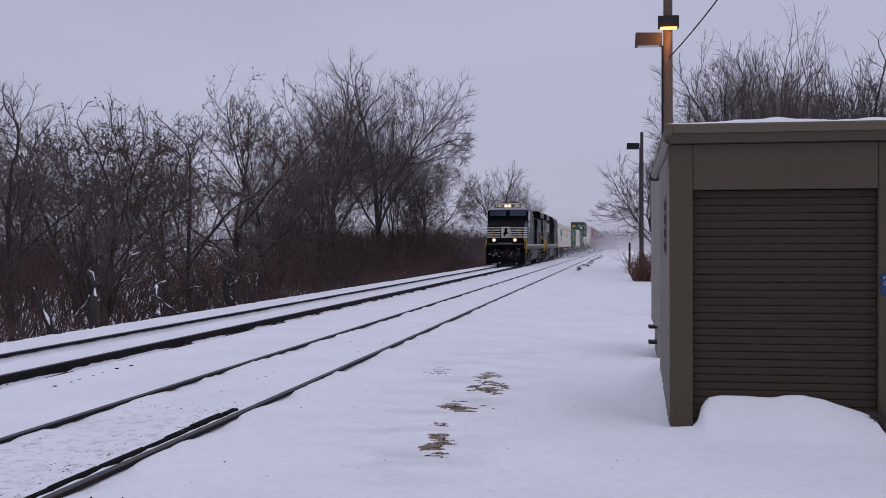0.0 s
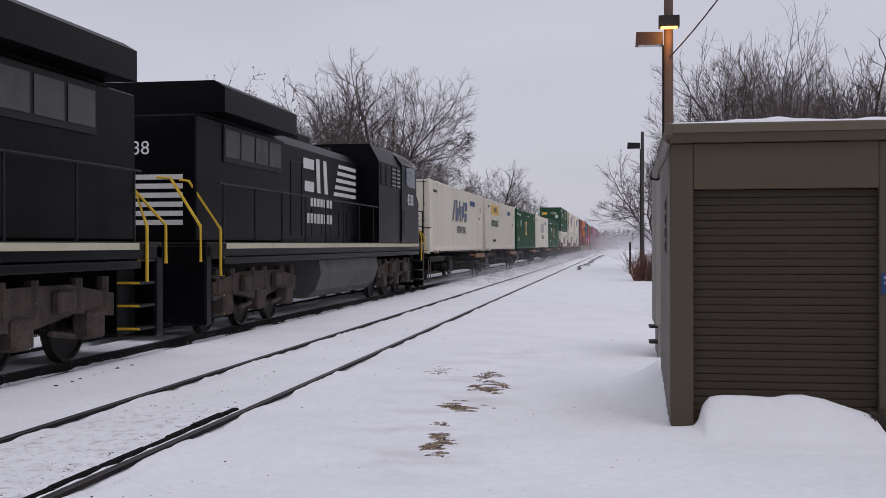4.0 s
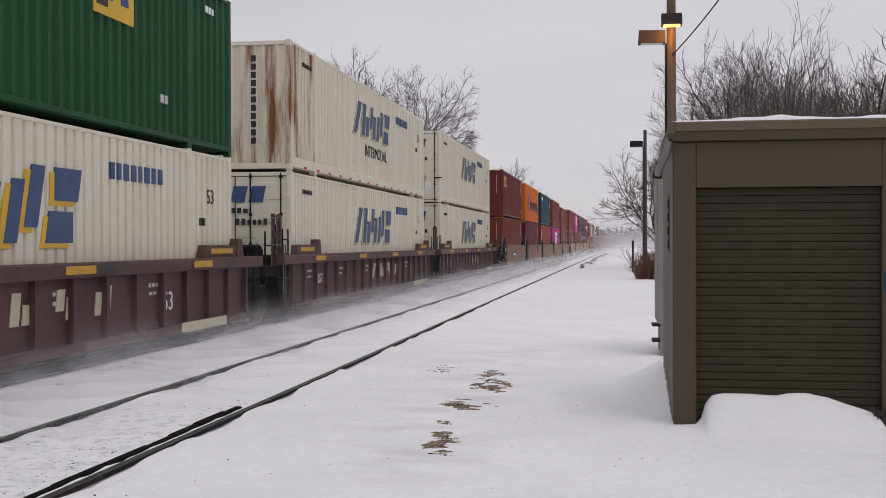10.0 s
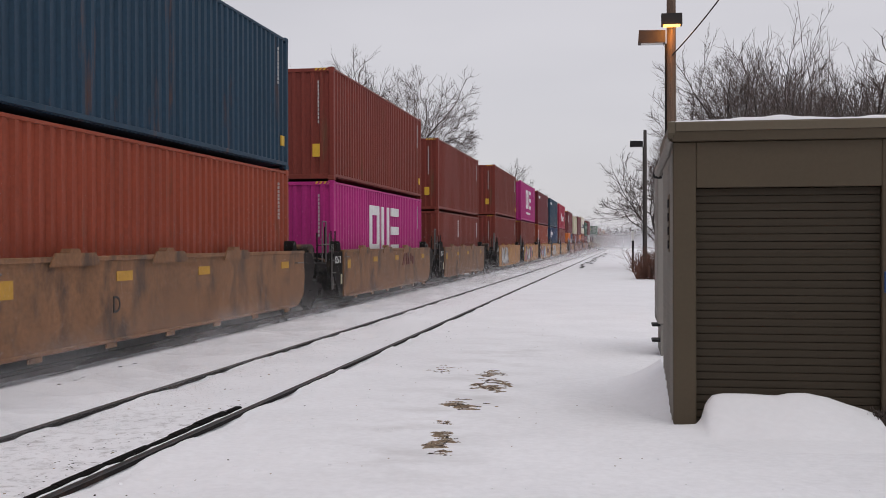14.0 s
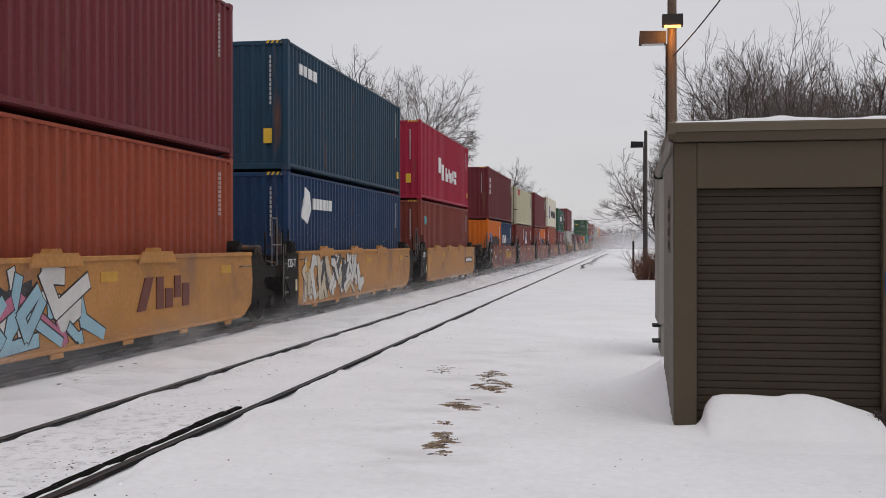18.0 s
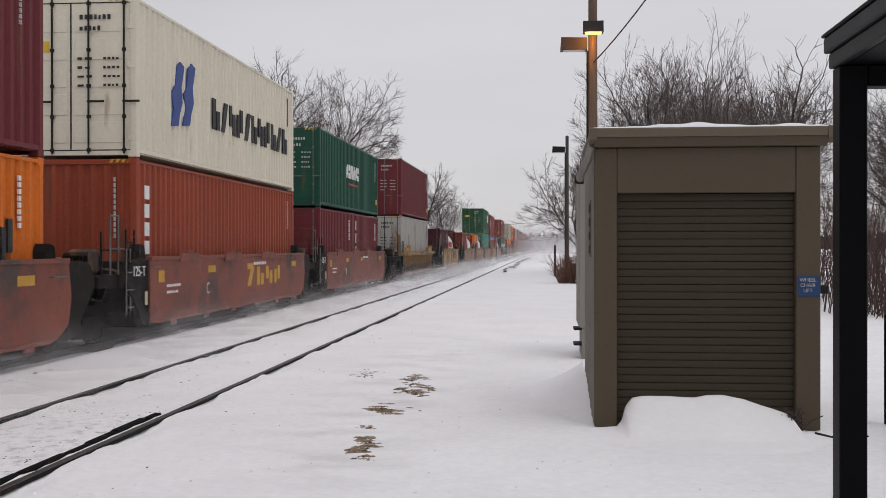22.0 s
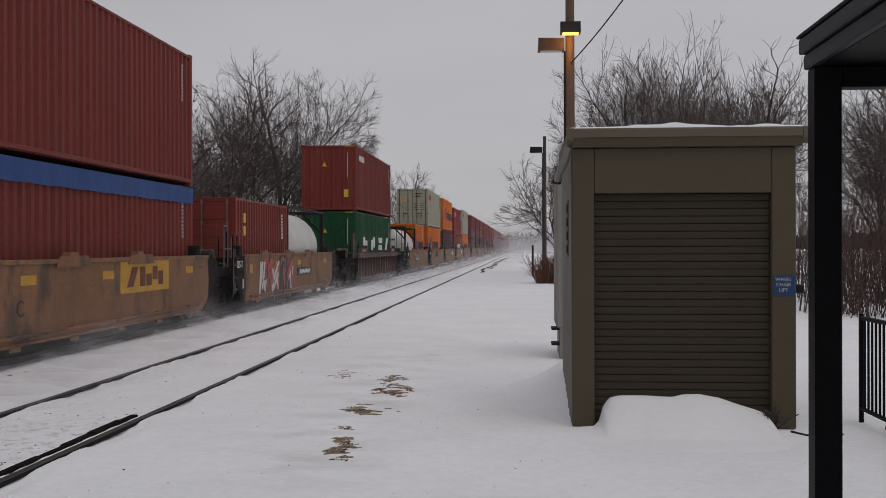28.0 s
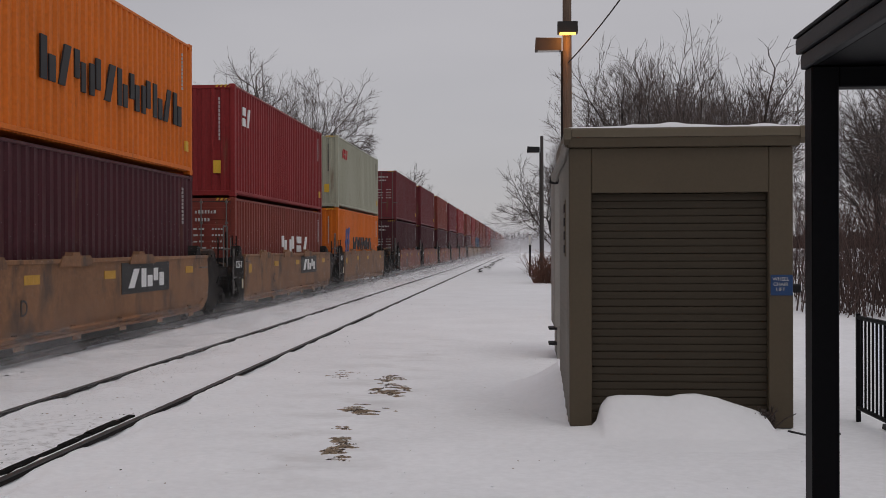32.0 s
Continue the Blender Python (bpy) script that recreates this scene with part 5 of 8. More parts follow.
def well_car(u, length, material, style="plate", first=False, last=False, label="", group="well cars", end_marks=True):
    """One well of an articulated stack car. Its origin lies below the near end of the container it carries."""
    w = thing("well_car", label, "rail car", group=group)
    a, b = -0.55, length + 0.55
    for sx in (-1, 1):
        def side():
            s = Shape()
            x0, x1 = sorted((sx * 1.30, sx * 1.46))
            if style == "plate":
                p0, p1 = 0.05, length + 0.30
                s.prism([(p0, 1.48), (p1, 1.48), (p1 + 0.1, 0.9), (p1, 0.5), (p1 - 0.35, 0.31), (p1 - 0.6, 0.27), (p0 + 0.3, 0.27), (p0, 0.33)], 0, x0, x1)
                q0, q1 = sorted((sx * 1.461, sx * 1.492))
                s.box(q0, p0, 1.41, q1, p1, 1.486, 0.012)
                s.box(q0, p0 + 0.35, 0.265, q1, p1 - 0.65, 0.325, 0.012)
                for k in range(6):
                    s.box(q0, p0 + 1.0 + k * 2.0, 0.20, q1, p0 + 1.30 + k * 2.0, 0.264)
            else:
                q0, q1 = sorted((sx * 1.28, sx * 1.36))
                s.prism([(a, 1.2), (b, 1.2), (b - 0.1, 0.25), (a + 0.1, 0.25)], 0, q0, q1)
                s.box(x0, a - 0.6, 1.20, x1 + 0.06 * (sx > 0), b + 0.6, 1.40, 0.02)
                s.box(x0, a + 0.1, 0.20, x1, b - 0.1, 0.34, 0.02)
            return s
        if style == "plate":
            for y0, mir in ((0.04, 1), (length + 0.31, -1)):
                def bolster():
                    x0, x1 = sorted((sx * 1.26, sx * 1.43))
                    return Shape().prism([(0, 1.44), (-0.75, 1.42), (-1.0, 1.2), (-0.95, 0.95), (-0.5, 0.55), (-0.3, 0.3), (0, 0.24)], 0, x0, x1)
                part("end_bolster", bolster, TRUCK_DARK, w, "dark grimy end casting", at=pose(0, y0, 0) if mir > 0 else pose(0, y0, 0) @ Matrix.Diagonal((1, -1, 1, 1)), key=("bolster", sx))
        else:
            n = round((b - a) / 0.95)
            for k in range(n + 1):
                y = a + 0.15 + (b - a - 0.36) * k / n
                def post():
                    x0, x1 = sorted((sx * 1.361, sx * 1.45))
                    return Shape().prism([(x0, 0.342), (x1, 0.342), (x1, 1.198), (x0, 1.198)], 1, 0, 0.09)
                part("side_post", post, material, w, at=pose(0, y, 0), key=("post", sx))
        part("side_sill", side, material, w, key=("sill", style, length, sx))
    # dark box added at each well end to stand for the shade there
    for y0 in (-0.14, length + 0.06):
        part("end_bulkhead", lambda: Shape().box(-1.27, 0, 0.22, 1.27, 0.08, 1.40, 0.02).box(-1.2, -0.03, 0.7, 1.2, -0.002, 0.85, 0.01), TRUCK_DARK, w, at=pose(0, y0, 0), key="bulkhead")
    # brake beams with a dark centre block added to deepen the underside's shade
    part("brake_rigging", lambda: Shape().box(-0.86, -2.62, 0.34, 0.86, -2.42, 0.6, 0.03).box(-0.86, -1.02, 0.34, 0.86, -0.82, 0.6, 0.03).box(-0.6, -2.5, 0.55, 0.6, -0.9, 0.9, 0.05)
         .tube([(0.75, -2.7, 0.32), (0.75, -0.7, 0.32)], 0.035, 6).tube([(-0.5, -2.7, 0.8), (-0.5, -0.6, 0.7)], 0.1, 8), TRUCK_DARK, w, key="rigging")
    part("floor", lambda: Shape().box(-1.29, 0.1, 0.24, 1.29, length - 0.1, 0.34), TRUCK_DARK, w, key=("floor", length))
    for y0, y1 in ((-1.75, -0.5), (length + 0.5, length + 1.75)):
        part("end_platform", lambda: Shape().box(-1.25, 0, 0.95, 1.25, 1.25, 1.18, 0.03).box(-0.35, -0.1, 0.75, 0.35, 1.3, 0.949, 0.02), TRUCK_DARK, w, at=pose(0, y0, 0), key="endp")
    # brackets on the sill top
    if style == "plate":
        for y in (1.5, 4.5, 7.5):
            part("guide_flap", lambda: Shape().prism([(0.14, 0.045), (1.2, 0.045), (1.36, -0.13), (0, -0.13)], 0, 1.493, 1.515).prism([(0.5, 0.02), (0.86, 0.02), (0.8, 0.10), (0.56, 0.10)], 0, 1.36, 1.49), material, w, at=pose(0, y * length / 12.19, 1.487), key="guide")
    ladder(w, -0.95, 1.40, 0.45, 1.95, TRUCK_DARK)
    ladder(w, length + 0.62, 1.36, 0.45, 1.5, TRUCK_DARK)
    gear = Shape()
    gear.box(0.5, -1.5, 1.182, 1.0, -1.0, 1.55, 0.04).tube([(-0.2, -1.3, 1.35), (0.9, -1.3, 1.35)], 0.11, 10)
    gear.tube([(1.2, -0.8, 1.18), (1.2, -0.8, 2.05)], 0.02, 6).tube([(1.2, -1.5, 1.18), (1.2, -1.5, 1.9)], 0.02, 6).tube([(1.2, -0.8, 1.6), (1.2, -1.5, 1.6)], 0.016, 6)
    gear.box(1.2, -0.66, 0.55, 1.40, -0.56, 1.35, 0.02)
    part("end_gear", lambda: gear, TRUCK_DARK, w, key="gear")
    truck_frame(w, -1.72 if not first else -1.45)
    if last:
        truck_frame(w, length + 1.45)
    if first:
        part("coupler", lambda: Shape().box(-0.12, -3.3, 0.72, 0.12, -1.7, 0.95, 0.03).box(-0.18, -3.5, 0.68, 0.18, -3.2, 1.0, 0.05), TRUCK_DARK, w, key="coupler")
        bw = Shape()
        bx, by, bz = -0.78, -1.66, 2.0
        for k in range(18):
            t0, t1 = 6.28318 * k / 18, 6.28318 * (k + 1) / 18
            bw.tube([(bx + 0.28 * math.cos(t0), by, bz + 0.28 * math.sin(t0)), (bx + 0.28 * math.cos(t1), by, bz + 0.28 * math.sin(t1))], 0.02, 5)
        for k in range(6):
            t0 = 6.28318 * k / 6 + 0.4
            bw.tube([(bx, by + 0.04, bz), (bx + 0.27 * math.cos(t0), by, bz + 0.27 * math.sin(t0))], 0.014, 5)
        bw.tube([(bx, by + 0.02, bz), (bx, by + 0.22, bz)], 0.06, 8).box(bx - 0.14, by + 0.10, bz - 0.22, bx + 0.14, by + 0.34, bz + 0.16, 0.03).box(bx - 0.06, by + 0.14, 1.18, bx + 0.06, by + 0.28, bz - 0.2, 0.01)
        part("brake_wheel", bw, TRUCK_DARK, w)
    ends(w, length, material, style, u)
    if style == "plate" and end_marks:
        text_on(w, "125-T", 0.25, WHITE, Matrix.Translation((1.434, -0.42, 1.22)) @ SIDE)
        part("inspection_plate", lambda: Shape().box(1.434, -0.16, 0.62, 1.442, -0.04, 0.86), PAINT["cream"], w, key="insp")
        part("yellow_patch", lambda: Shape().box(1.462, 0.45, 1.0, 1.470, 0.75, 1.22), FADED_YELLOW, w, key="yp0")
        for y in (3.4, 6.4, 10.9):
            part("yellow_patch", lambda: Shape().box(1.462, 0, 1.12, 1.469, 0.5, 1.26), FADED_YELLOW, w, at=pose(0, y, 0), key="yp1")
    return run(w, u)


def ends(w, length, material, style, u):
    """Stanchions, steps, hoses and grab irons between two wells."""
    def stanchion():
        s = Shape()
        for y in (-0.62, -1.02):
            s.box(1.16, y, 1.18, 1.24, y + 0.07, 2.28, 0.01)
        for z in (1.42, 1.80, 2.16):
            s.box(1.17, -0.97, z, 1.23, -0.6, z + 0.09, 0.01)
        return s
    rail = Shape().tube([(1.44, -1.02, 0.5), (1.44, -1.02, 1.62), (1.40, -0.74, 1.62), (1.40, -0.74, 0.5)], 0.014, 5)
    for z in (0.62, 0.92, 1.22):
        rail.tube([(1.46, -1.02, z), (1.46, -0.74, z)], 0.012, 5)
    part("side_step", lambda: rail, GALVANISED, w, key="sidestep")
    post = Shape()
    for y in (-0.66, -0.98, -1.32):
        post.tube([(1.28, y, 1.18), (1.28, y, 2.18 if y < -0.7 else 1.9)], 0.017, 5)
    post.tube([(1.28, -0.98, 2.18), (1.28, -1.32, 2.18)], 0.017, 5).tube([(1.28, -0.66, 1.62), (1.28, -1.32, 1.62)], 0.014, 5)
    part("hand_post", lambda: post, GALVANISED, w, key="handpost")
    part("valve_box", lambda: Shape().box(0.62, -1.5, 1.19, 1.02, -1.14, 1.62, 0.05).tube([(0.2, -1.3, 1.36), (0.62, -1.3, 1.36)], 0.13, 10).tube([(0.95, -1.2, 1.3), (1.2, -0.9, 1.25), (1.25, -0.65, 0.9)], 0.022, 6), SPINE_RUST if u > 280 else TRUCK_DARK, w, "rusty valve box and reservoir" if u > 280 else "", key="valve")
    hose = Shape().tube([(0.9, -2.0, 1.0), (1.05, -1.75, 0.62), (1.0, -1.4, 0.52), (0.95, -1.1, 0.9)], 0.03, 6).tube([(1.08, -2.1, 1.1), (1.16, -1.8, 0.8), (1.12, -1.3, 0.75), (1.1, -0.9, 1.1)], 0.022, 6)
    part("air_hose", lambda: hose, DARK_GREY, w, key="hose")
    if style == "ribs":
        part("end_stanchion", stanchion, material, w, key="stanchion")
        for y0 in (-0.1, length - 1.75):
            part("corner_guide", lambda: Shape().prism([(0, 1.402), (1.85, 1.402), (1.62, 1.62), (0.12, 1.62)], 0, 1.30, 1.44).prism([(1.55, 1.402), (1.95, 1.402), (1.86, 1.74), (1.66, 1.74)], 0, 1.28, 1.46), material, w, at=pose(0, y0, 0), key="cornerguide")
            part("guide_stripe", lambda: Shape().box(1.441, 0.35, 1.47, 1.446, 1.4, 1.56), FADED_YELLOW, w, at=pose(0, y0, 0), key="guidestripe")
        for k in range(int(length / 3.0)):
            bars(w, 1.0 + k * 2.85, 0.98, 3, 0.09, 0.06, 0.04, STENCIL, x=1.366, seed=k)
            bars(w, 1.0 + k * 2.85, 0.86, 2, 0.12, 0.05, 0.05, STENCIL, x=1.366, seed=k + 5)
    else:
        part("hand_grab", lambda: Shape().tube([(1.462, 0.06, 1.30), (1.52, 0.08, 1.30), (1.52, 0.42, 1.30), (1.462, 0.44, 1.30)], 0.012, 5), GALVANISED, w, key="grab")
        part("hand_grab", lambda: Shape().tube([(1.462, 0, 1.22), (1.52, 0.02, 1.22), (1.52, 0.5, 1.22), (1.462, 0.52, 1.22)], 0.012, 5), GALVANISED, w, at=pose(0, length - 0.35, 0), key="grab2")
        for y0 in (-0.02, length + 0.02):
            part("cone_stop", lambda: Shape().prism([(0, 1.445), (0.36, 1.445), (0.30, 1.66), (0.16, 1.70), (0.05, 1.58)], 0, 1.18, 1.40), TRUCK_DARK, w, at=pose(0, y0 - 0.36, 0), key="conestop")
        if u > 560:
            pipe = Shape().tube([(1.50, 0.4, 0.40), (1.54, 0.7, 0.40), (1.54, length - 0.6, 0.40), (1.50, length - 0.2, 0.52)], 0.03, 6)
            for k in range(6):
                pipe.box(1.461, 1.0 + k * 2.0, 0.36, 1.545, 1.08 + k * 2.0, 0.44)
            part("train_line_pipe", lambda: pipe, SPINE_RUST, w, key=("pipe", length))


def spine_car(u, length, last=False):
    w = thing("spine_car", "dark skeletal spine car with a rusty end platform", "rail car", group="spine cars")
    part("centre_sill", lambda: Shape().box(-0.33, -0.6, 0.62, 0.33, length + 0.6, 1.02, 0.02).box(-0.5, -0.6, 1.02, 0.5, length + 0.6, 1.06), TRUCK_DARK, w, key=("cs", length))
    for y in (1.6, 4.8, length - 5.0, length - 2.2):
        part("cross_arm", lambda: Shape().box(-1.25, 0, 0.98, 1.25, 0.28, 1.2, 0.02), TRUCK_DARK, w, at=pose(0, y, 0), key="arm")
    for y0, pm in ((-0.85, TRUCK_DARK), (length - 3.7, SPINE_RUST)):
        part("end_platform", lambda: Shape().box(-1.42, 0, 1.06, 1.42, 3.5, 1.16, 0.015).box(1.34, 0, 0.98, 1.44, 3.5, 1.19, 0.02).box(-1.44, 0, 0.98, -1.34, 3.5, 1.19, 0.02), pm, w, at=pose(0, y0, 0), key="splat")
    for y in (1.85, length - 2.1):
        for sx in (-1, 1):
            part("pedestal", lambda: Shape().box(-0.13, 0, 0, 0.13, 0.26, 0.127, 0.015), TRUCK_DARK, w, at=pose(sx * 1.17, y, 1.161), key="pedestal")
    ap = Shape().box(0.4, 6.6, 0.45, 1.0, 7.7, 0.98, 0.05).tube([(0.7, 8.2, 0.7), (0.7, 9.6, 0.7)], 0.2, 12).tube([(0.95, 3.5, 0.8), (0.95, length - 4, 0.8)], 0.03, 6)
    part("brake_gear", lambda: ap, TRUCK_DARK, w, key="apgear")
    # dark slab added along the far side to make the underframe's shaded band
    part("far_sill", lambda: Shape().box(-1.22, 1.2, 0.42, -1.12, length - 1.4, 0.98, 0.02), TRUCK_DARK, w, key=("farsill", length))
    skirt = Shape()
    for k in range(7):
        skirt.box(0.34, 2.2 + k * 1.9, 0.55, 1.1, 2.3 + k * 1.9, 0.97, 0.02)
    part("rib_brackets", lambda: skirt, TRUCK_DARK, w, key="spribs")
    part("rigging", lambda: Shape().box(-0.86, -1.75, 0.34, 0.86, -1.55, 0.6, 0.03).box(-0.6, -1.6, 0.5, 0.6, 0.1, 0.95, 0.05).box(-1.3, -1.9, 0.82, 1.3, -1.4, 1.05, 0.03)
         .tube([(1.2, -1.85, 0.9), (1.28, -1.7, 0.5), (1.2, -1.3, 0.55), (1.15, -1.0, 0.9)], 0.03, 6).tube([(1.3, -1.2, 0.7), (1.3, -0.4, 0.55)], 0.06, 6), TRUCK_DARK, w, key="sprig")
    part("side_ladder", lambda: Shape().tube([(1.40, -0.9, 0.35), (1.40, -0.9, 1.06)], 0.016, 5).tube([(1.40, -0.5, 0.35), (1.40, -0.5, 1.06)], 0.016, 5).tube([(1.40, -0.9, 0.42), (1.40, -0.5, 0.42)], 0.014, 5).tube([(1.40, -0.9, 0.72), (1.40, -0.5, 0.72)], 0.014, 5), GALVANISED, w, key="spladder")
    truck_frame(w, -0.75)
    if last:
        truck_frame(w, length - 0.7)
    return run(w, u)


def load(color, u, z, **kw):
    c = container(color, **kw)
    run(c, u, z)
    return c


def tank_container(u, z, label, mark=None):
    """A tank in a twenty-foot frame."""
    c = thing("tank_container", label, "tank container", group="tank containers")
    L, H, hw = 6.06, 2.591, 1.219
    fr = Shape()
    for sx in (-1, 1):
        x0, x1 = sorted((sx * hw, sx * (hw - 0.12)))
        for y0 in (0, L - 0.12):
            fr.box(x0, y0, 0, x1, y0 + 0.12, H, 0.012)
        fr.box(x0, 0.12, 0, x1, L - 0.12, 0.12, 0.01).box(x0, 0.12, H - 0.09, x1, L - 0.12, H, 0.01)
    for y0 in (0, L - 0.12):
        fr.box(-hw + 0.12, y0, 0, hw - 0.12, y0 + 0.12, 0.12, 0.01).box(-hw + 0.12, y0, H - 0.12, hw - 0.12, y0 + 0.12, H, 0.01)
        for sx in (-1, 1):
            fr.tube([(sx * (hw - 0.1), y0 + 0.06, H - 0.75), (sx * 0.45, y0 + 0.06, H - 0.06)], 0.05, 6)
    part("frame", lambda: fr, DARK_GREY, c, key="tkframe")
    tk = Shape()
    rr, n = 1.15, 28
    prof = [(0.14, 0.0), (0.17, 0.45), (0.28, 0.78), (0.46, 1.0), (0.72, 1.12), (0.95, rr), (L - 0.95, rr), (L - 0.72, 1.12), (L - 0.46, 1.0), (L - 0.28, 0.78), (L - 0.17, 0.45), (L - 0.14, 0.0)]
    for y, q in prof:
        for j in range(n):
            t = 6.28318 * j / n
            tk.v.append((q * math.cos(t), y, 1.32 + q * math.sin(t)))
    for i in range(len(prof) - 1):
        for j in range(n):
            tk.f.append((i * n + j, i * n + (j + 1) % n, (i + 1) * n + (j + 1) % n, (i + 1) * n + j))
    smooth(part("shell", lambda: tk, TANK_WHITE, c, "white rounded tank shell", key="tkshell"))
    part("walkway", lambda: Shape().box(-0.3, 0.3, 2.48, 0.3, L - 0.3, 2.52, 0.005).box(-0.28, L / 2 - 0.3, 2.40, 0.28, L / 2 + 0.3, 2.56, 0.03), DARK_GREY, c, key="tkwalk")
    code = Shape()
    for r_, n in ((0, 9), (1, 4)):
        for k in range(n):
            code.box(-0.12 * n / 2 + k * 0.12, 0.12, 1.72 - 0.2 * r_, -0.12 * n / 2 + k * 0.12 + 0.075, 0.22, 1.84 - 0.2 * r_)
    part("code_lines", lambda: code, BLACK_INK, c, key="tkcode")["kind"] = "stuff"
    part("end_placard", lambda: Shape().box(-0.72, 0.22, 0.95, -0.48, 0.26, 1.2), RED_INK, c, key="tkplac")
    part("end_ladder", lambda: Shape().tube([(0.62, 0.03, 0.1), (0.62, 0.03, 2.5)], 0.02, 5).tube([(0.95, 0.03, 0.1), (0.95, 0.03, 2.5)], 0.02, 5), GALVANISED, c, key="tklad")
    if mark:
        mark(c)
    return run(c, u, z)


WELL_Z, TOP_GAP = 0.36, 0.012
LOW, UPP = WELL_Z, WELL_Z + 2.896 + TOP_GAP
SPINE_Z = 1.29


def stencils(c, seed, door=False, wide=2.438, high=2.896, y=0.35, side=True, ink=None):
    """The small coded lines, caution plates and corner stripes of a sea container."""
    rnd = random.Random(seed)
    ink = ink or STENCIL
    hw = wide / 2
    if door:
        for k in range(2):
            bars(c, 0.18, high - 0.42 - 0.2 * k, 7 - 2 * k, 0.055, 0.085, 0.035, ink, end=True, seed=seed + k)
        for k in range(4):
            bars(c, 0.14, 1.75 - 0.16 * k, 2, 0.12, 0.045, 0.05, ink, end=True, seed=seed + 5 + k)
            bars(c, 0.62, 1.75 - 0.16 * k, 4, 0.05, 0.045, 0.03, ink, end=True, seed=seed + 9 + k)
        block(c, -0.85, high - 1.0, -0.4, high - 0.8, YELLOW_INK, end=True, name="caution_plate")
    else:
        mark_column(c, hw - 0.42, high - 0.35, 11, 0.075, ink, end=True, w=0.036)
        if rnd.random() < 0.7:
            block(c, hw - 0.56, 0.60, hw - 0.37, 0.93, YELLOW_INK, end=True, name="caution_plate")
        if rnd.random() < 0.5:
            part("warning_plate", Shape().prism([(-0.3, high - 0.95), (-0.1, high - 0.95), (-0.2, high - 0.75)], 1, -0.006, 0.015), YELLOW_INK, c)
    if side:
        mark_column(c, 12.19 - 0.7, high - 0.3, 10, 0.06, ink, w=0.034)
        if rnd.random() < 0.5:
            block(c, 12.19 - 0.5, 0.5, 12.19 - 0.3, 0.72, YELLOW_INK, name="caution_plate")
    s = Shape()
    for k in range(4):
        s.prism([(hw - 0.5 + k * 0.11, high - 0.085), (hw - 0.45 + k * 0.11, high - 0.085), (hw - 0.41 + k * 0.11, high - 0.02), (hw - 0.46 + k * 0.11, high - 0.02)], 1, -0.004, 0.02)
    part("hazard_stripes", s, YELLOW_INK, c)


def graffiti(w, y0, y1, z0, z1, inks, seed, n=7):
    """Sprayed interlocking strokes with dark outlines on a car's side, one part a colour."""
    rnd = random.Random(seed)
    fills, outline = [Shape() for _ in inks], Shape()

    def stroke(shape, pts, r, xx):
        for (a, b), (p, q) in zip(pts, pts[1:]):
            d = math.hypot(p - a, q - b) or 1.0
            u, v = (p - a) / d * r, (q - b) / d * r
            ring = [(a - v - u * 0.6, b + u - v * 0.6), (a + v - u * 0.6, b - u - v * 0.6), (p + v + u * 0.6, q - u + v * 0.6), (p - v + u * 0.6, q + u + v * 0.6)]
            ring = [(min(max(y, 0.1), 12.3), min(max(z, 0.33), 1.40)) for y, z in ring]
            xx += 0.00015
            shape.add([(xx, y, z) for y, z in ring] + [(1.455, y, z) for y, z in ring], [(0, 1, 2, 3), (0, 1, 5, 4), (1, 2, 6, 5), (2, 3, 7, 6), (3, 0, 4, 7)])

    step = (y1 - y0) / n
    for i in range(n):
        for rep in range(4):
            k = rnd.randrange(len(inks))
            cy = y0 + step * (i + 0.5) + rnd.uniform(-0.35, 0.35) * step
            pts = [(cy + rnd.uniform(-0.75, 0.75) * step, rnd.uniform(z0, z1)) for _ in range(2)]
            pts.append((pts[-1][0] + rnd.uniform(-0.5, 0.5) * step, pts[0][1] + rnd.uniform(-0.2, 0.2)))
            pts.append((pts[-1][0] + rnd.uniform(0.2, 0.7) * step, rnd.uniform(z0, z1)))
            r = rnd.uniform(0.06, 0.12)
            x0 = 1.463 + 0.002 * rep + 0.0004 * i
            stroke(outline, pts, r + 0.022, x0)
            stroke(fills[k], pts, r, x0 + 0.001)
    part("graffiti_outline", outline, GRAFFITI[3], w, "dark sprayed outlines")
    for f, ink in zip(fills, inks):
        if f.v:
            part("graffiti", f, GRAFFITI[ink], w, "sprayed graffiti strokes")


def panel_mark(w, y0, y1, z0, z1, back, ink, n=3, seed=3):
    """A painted panel with plain bars on a well car."""
    if back:
        part("painted_panel", Shape().box(1.462, y0, z0, 1.470, y1, z1), back, w)
    emblem(w, y0 + 0.12 * (y1 - y0), z0 + 0.18 * (z1 - z0), 0.78 * (y1 - y0), 0.62 * (z1 - z0), n, ink, x=1.474, seed=seed, fill=0.8)


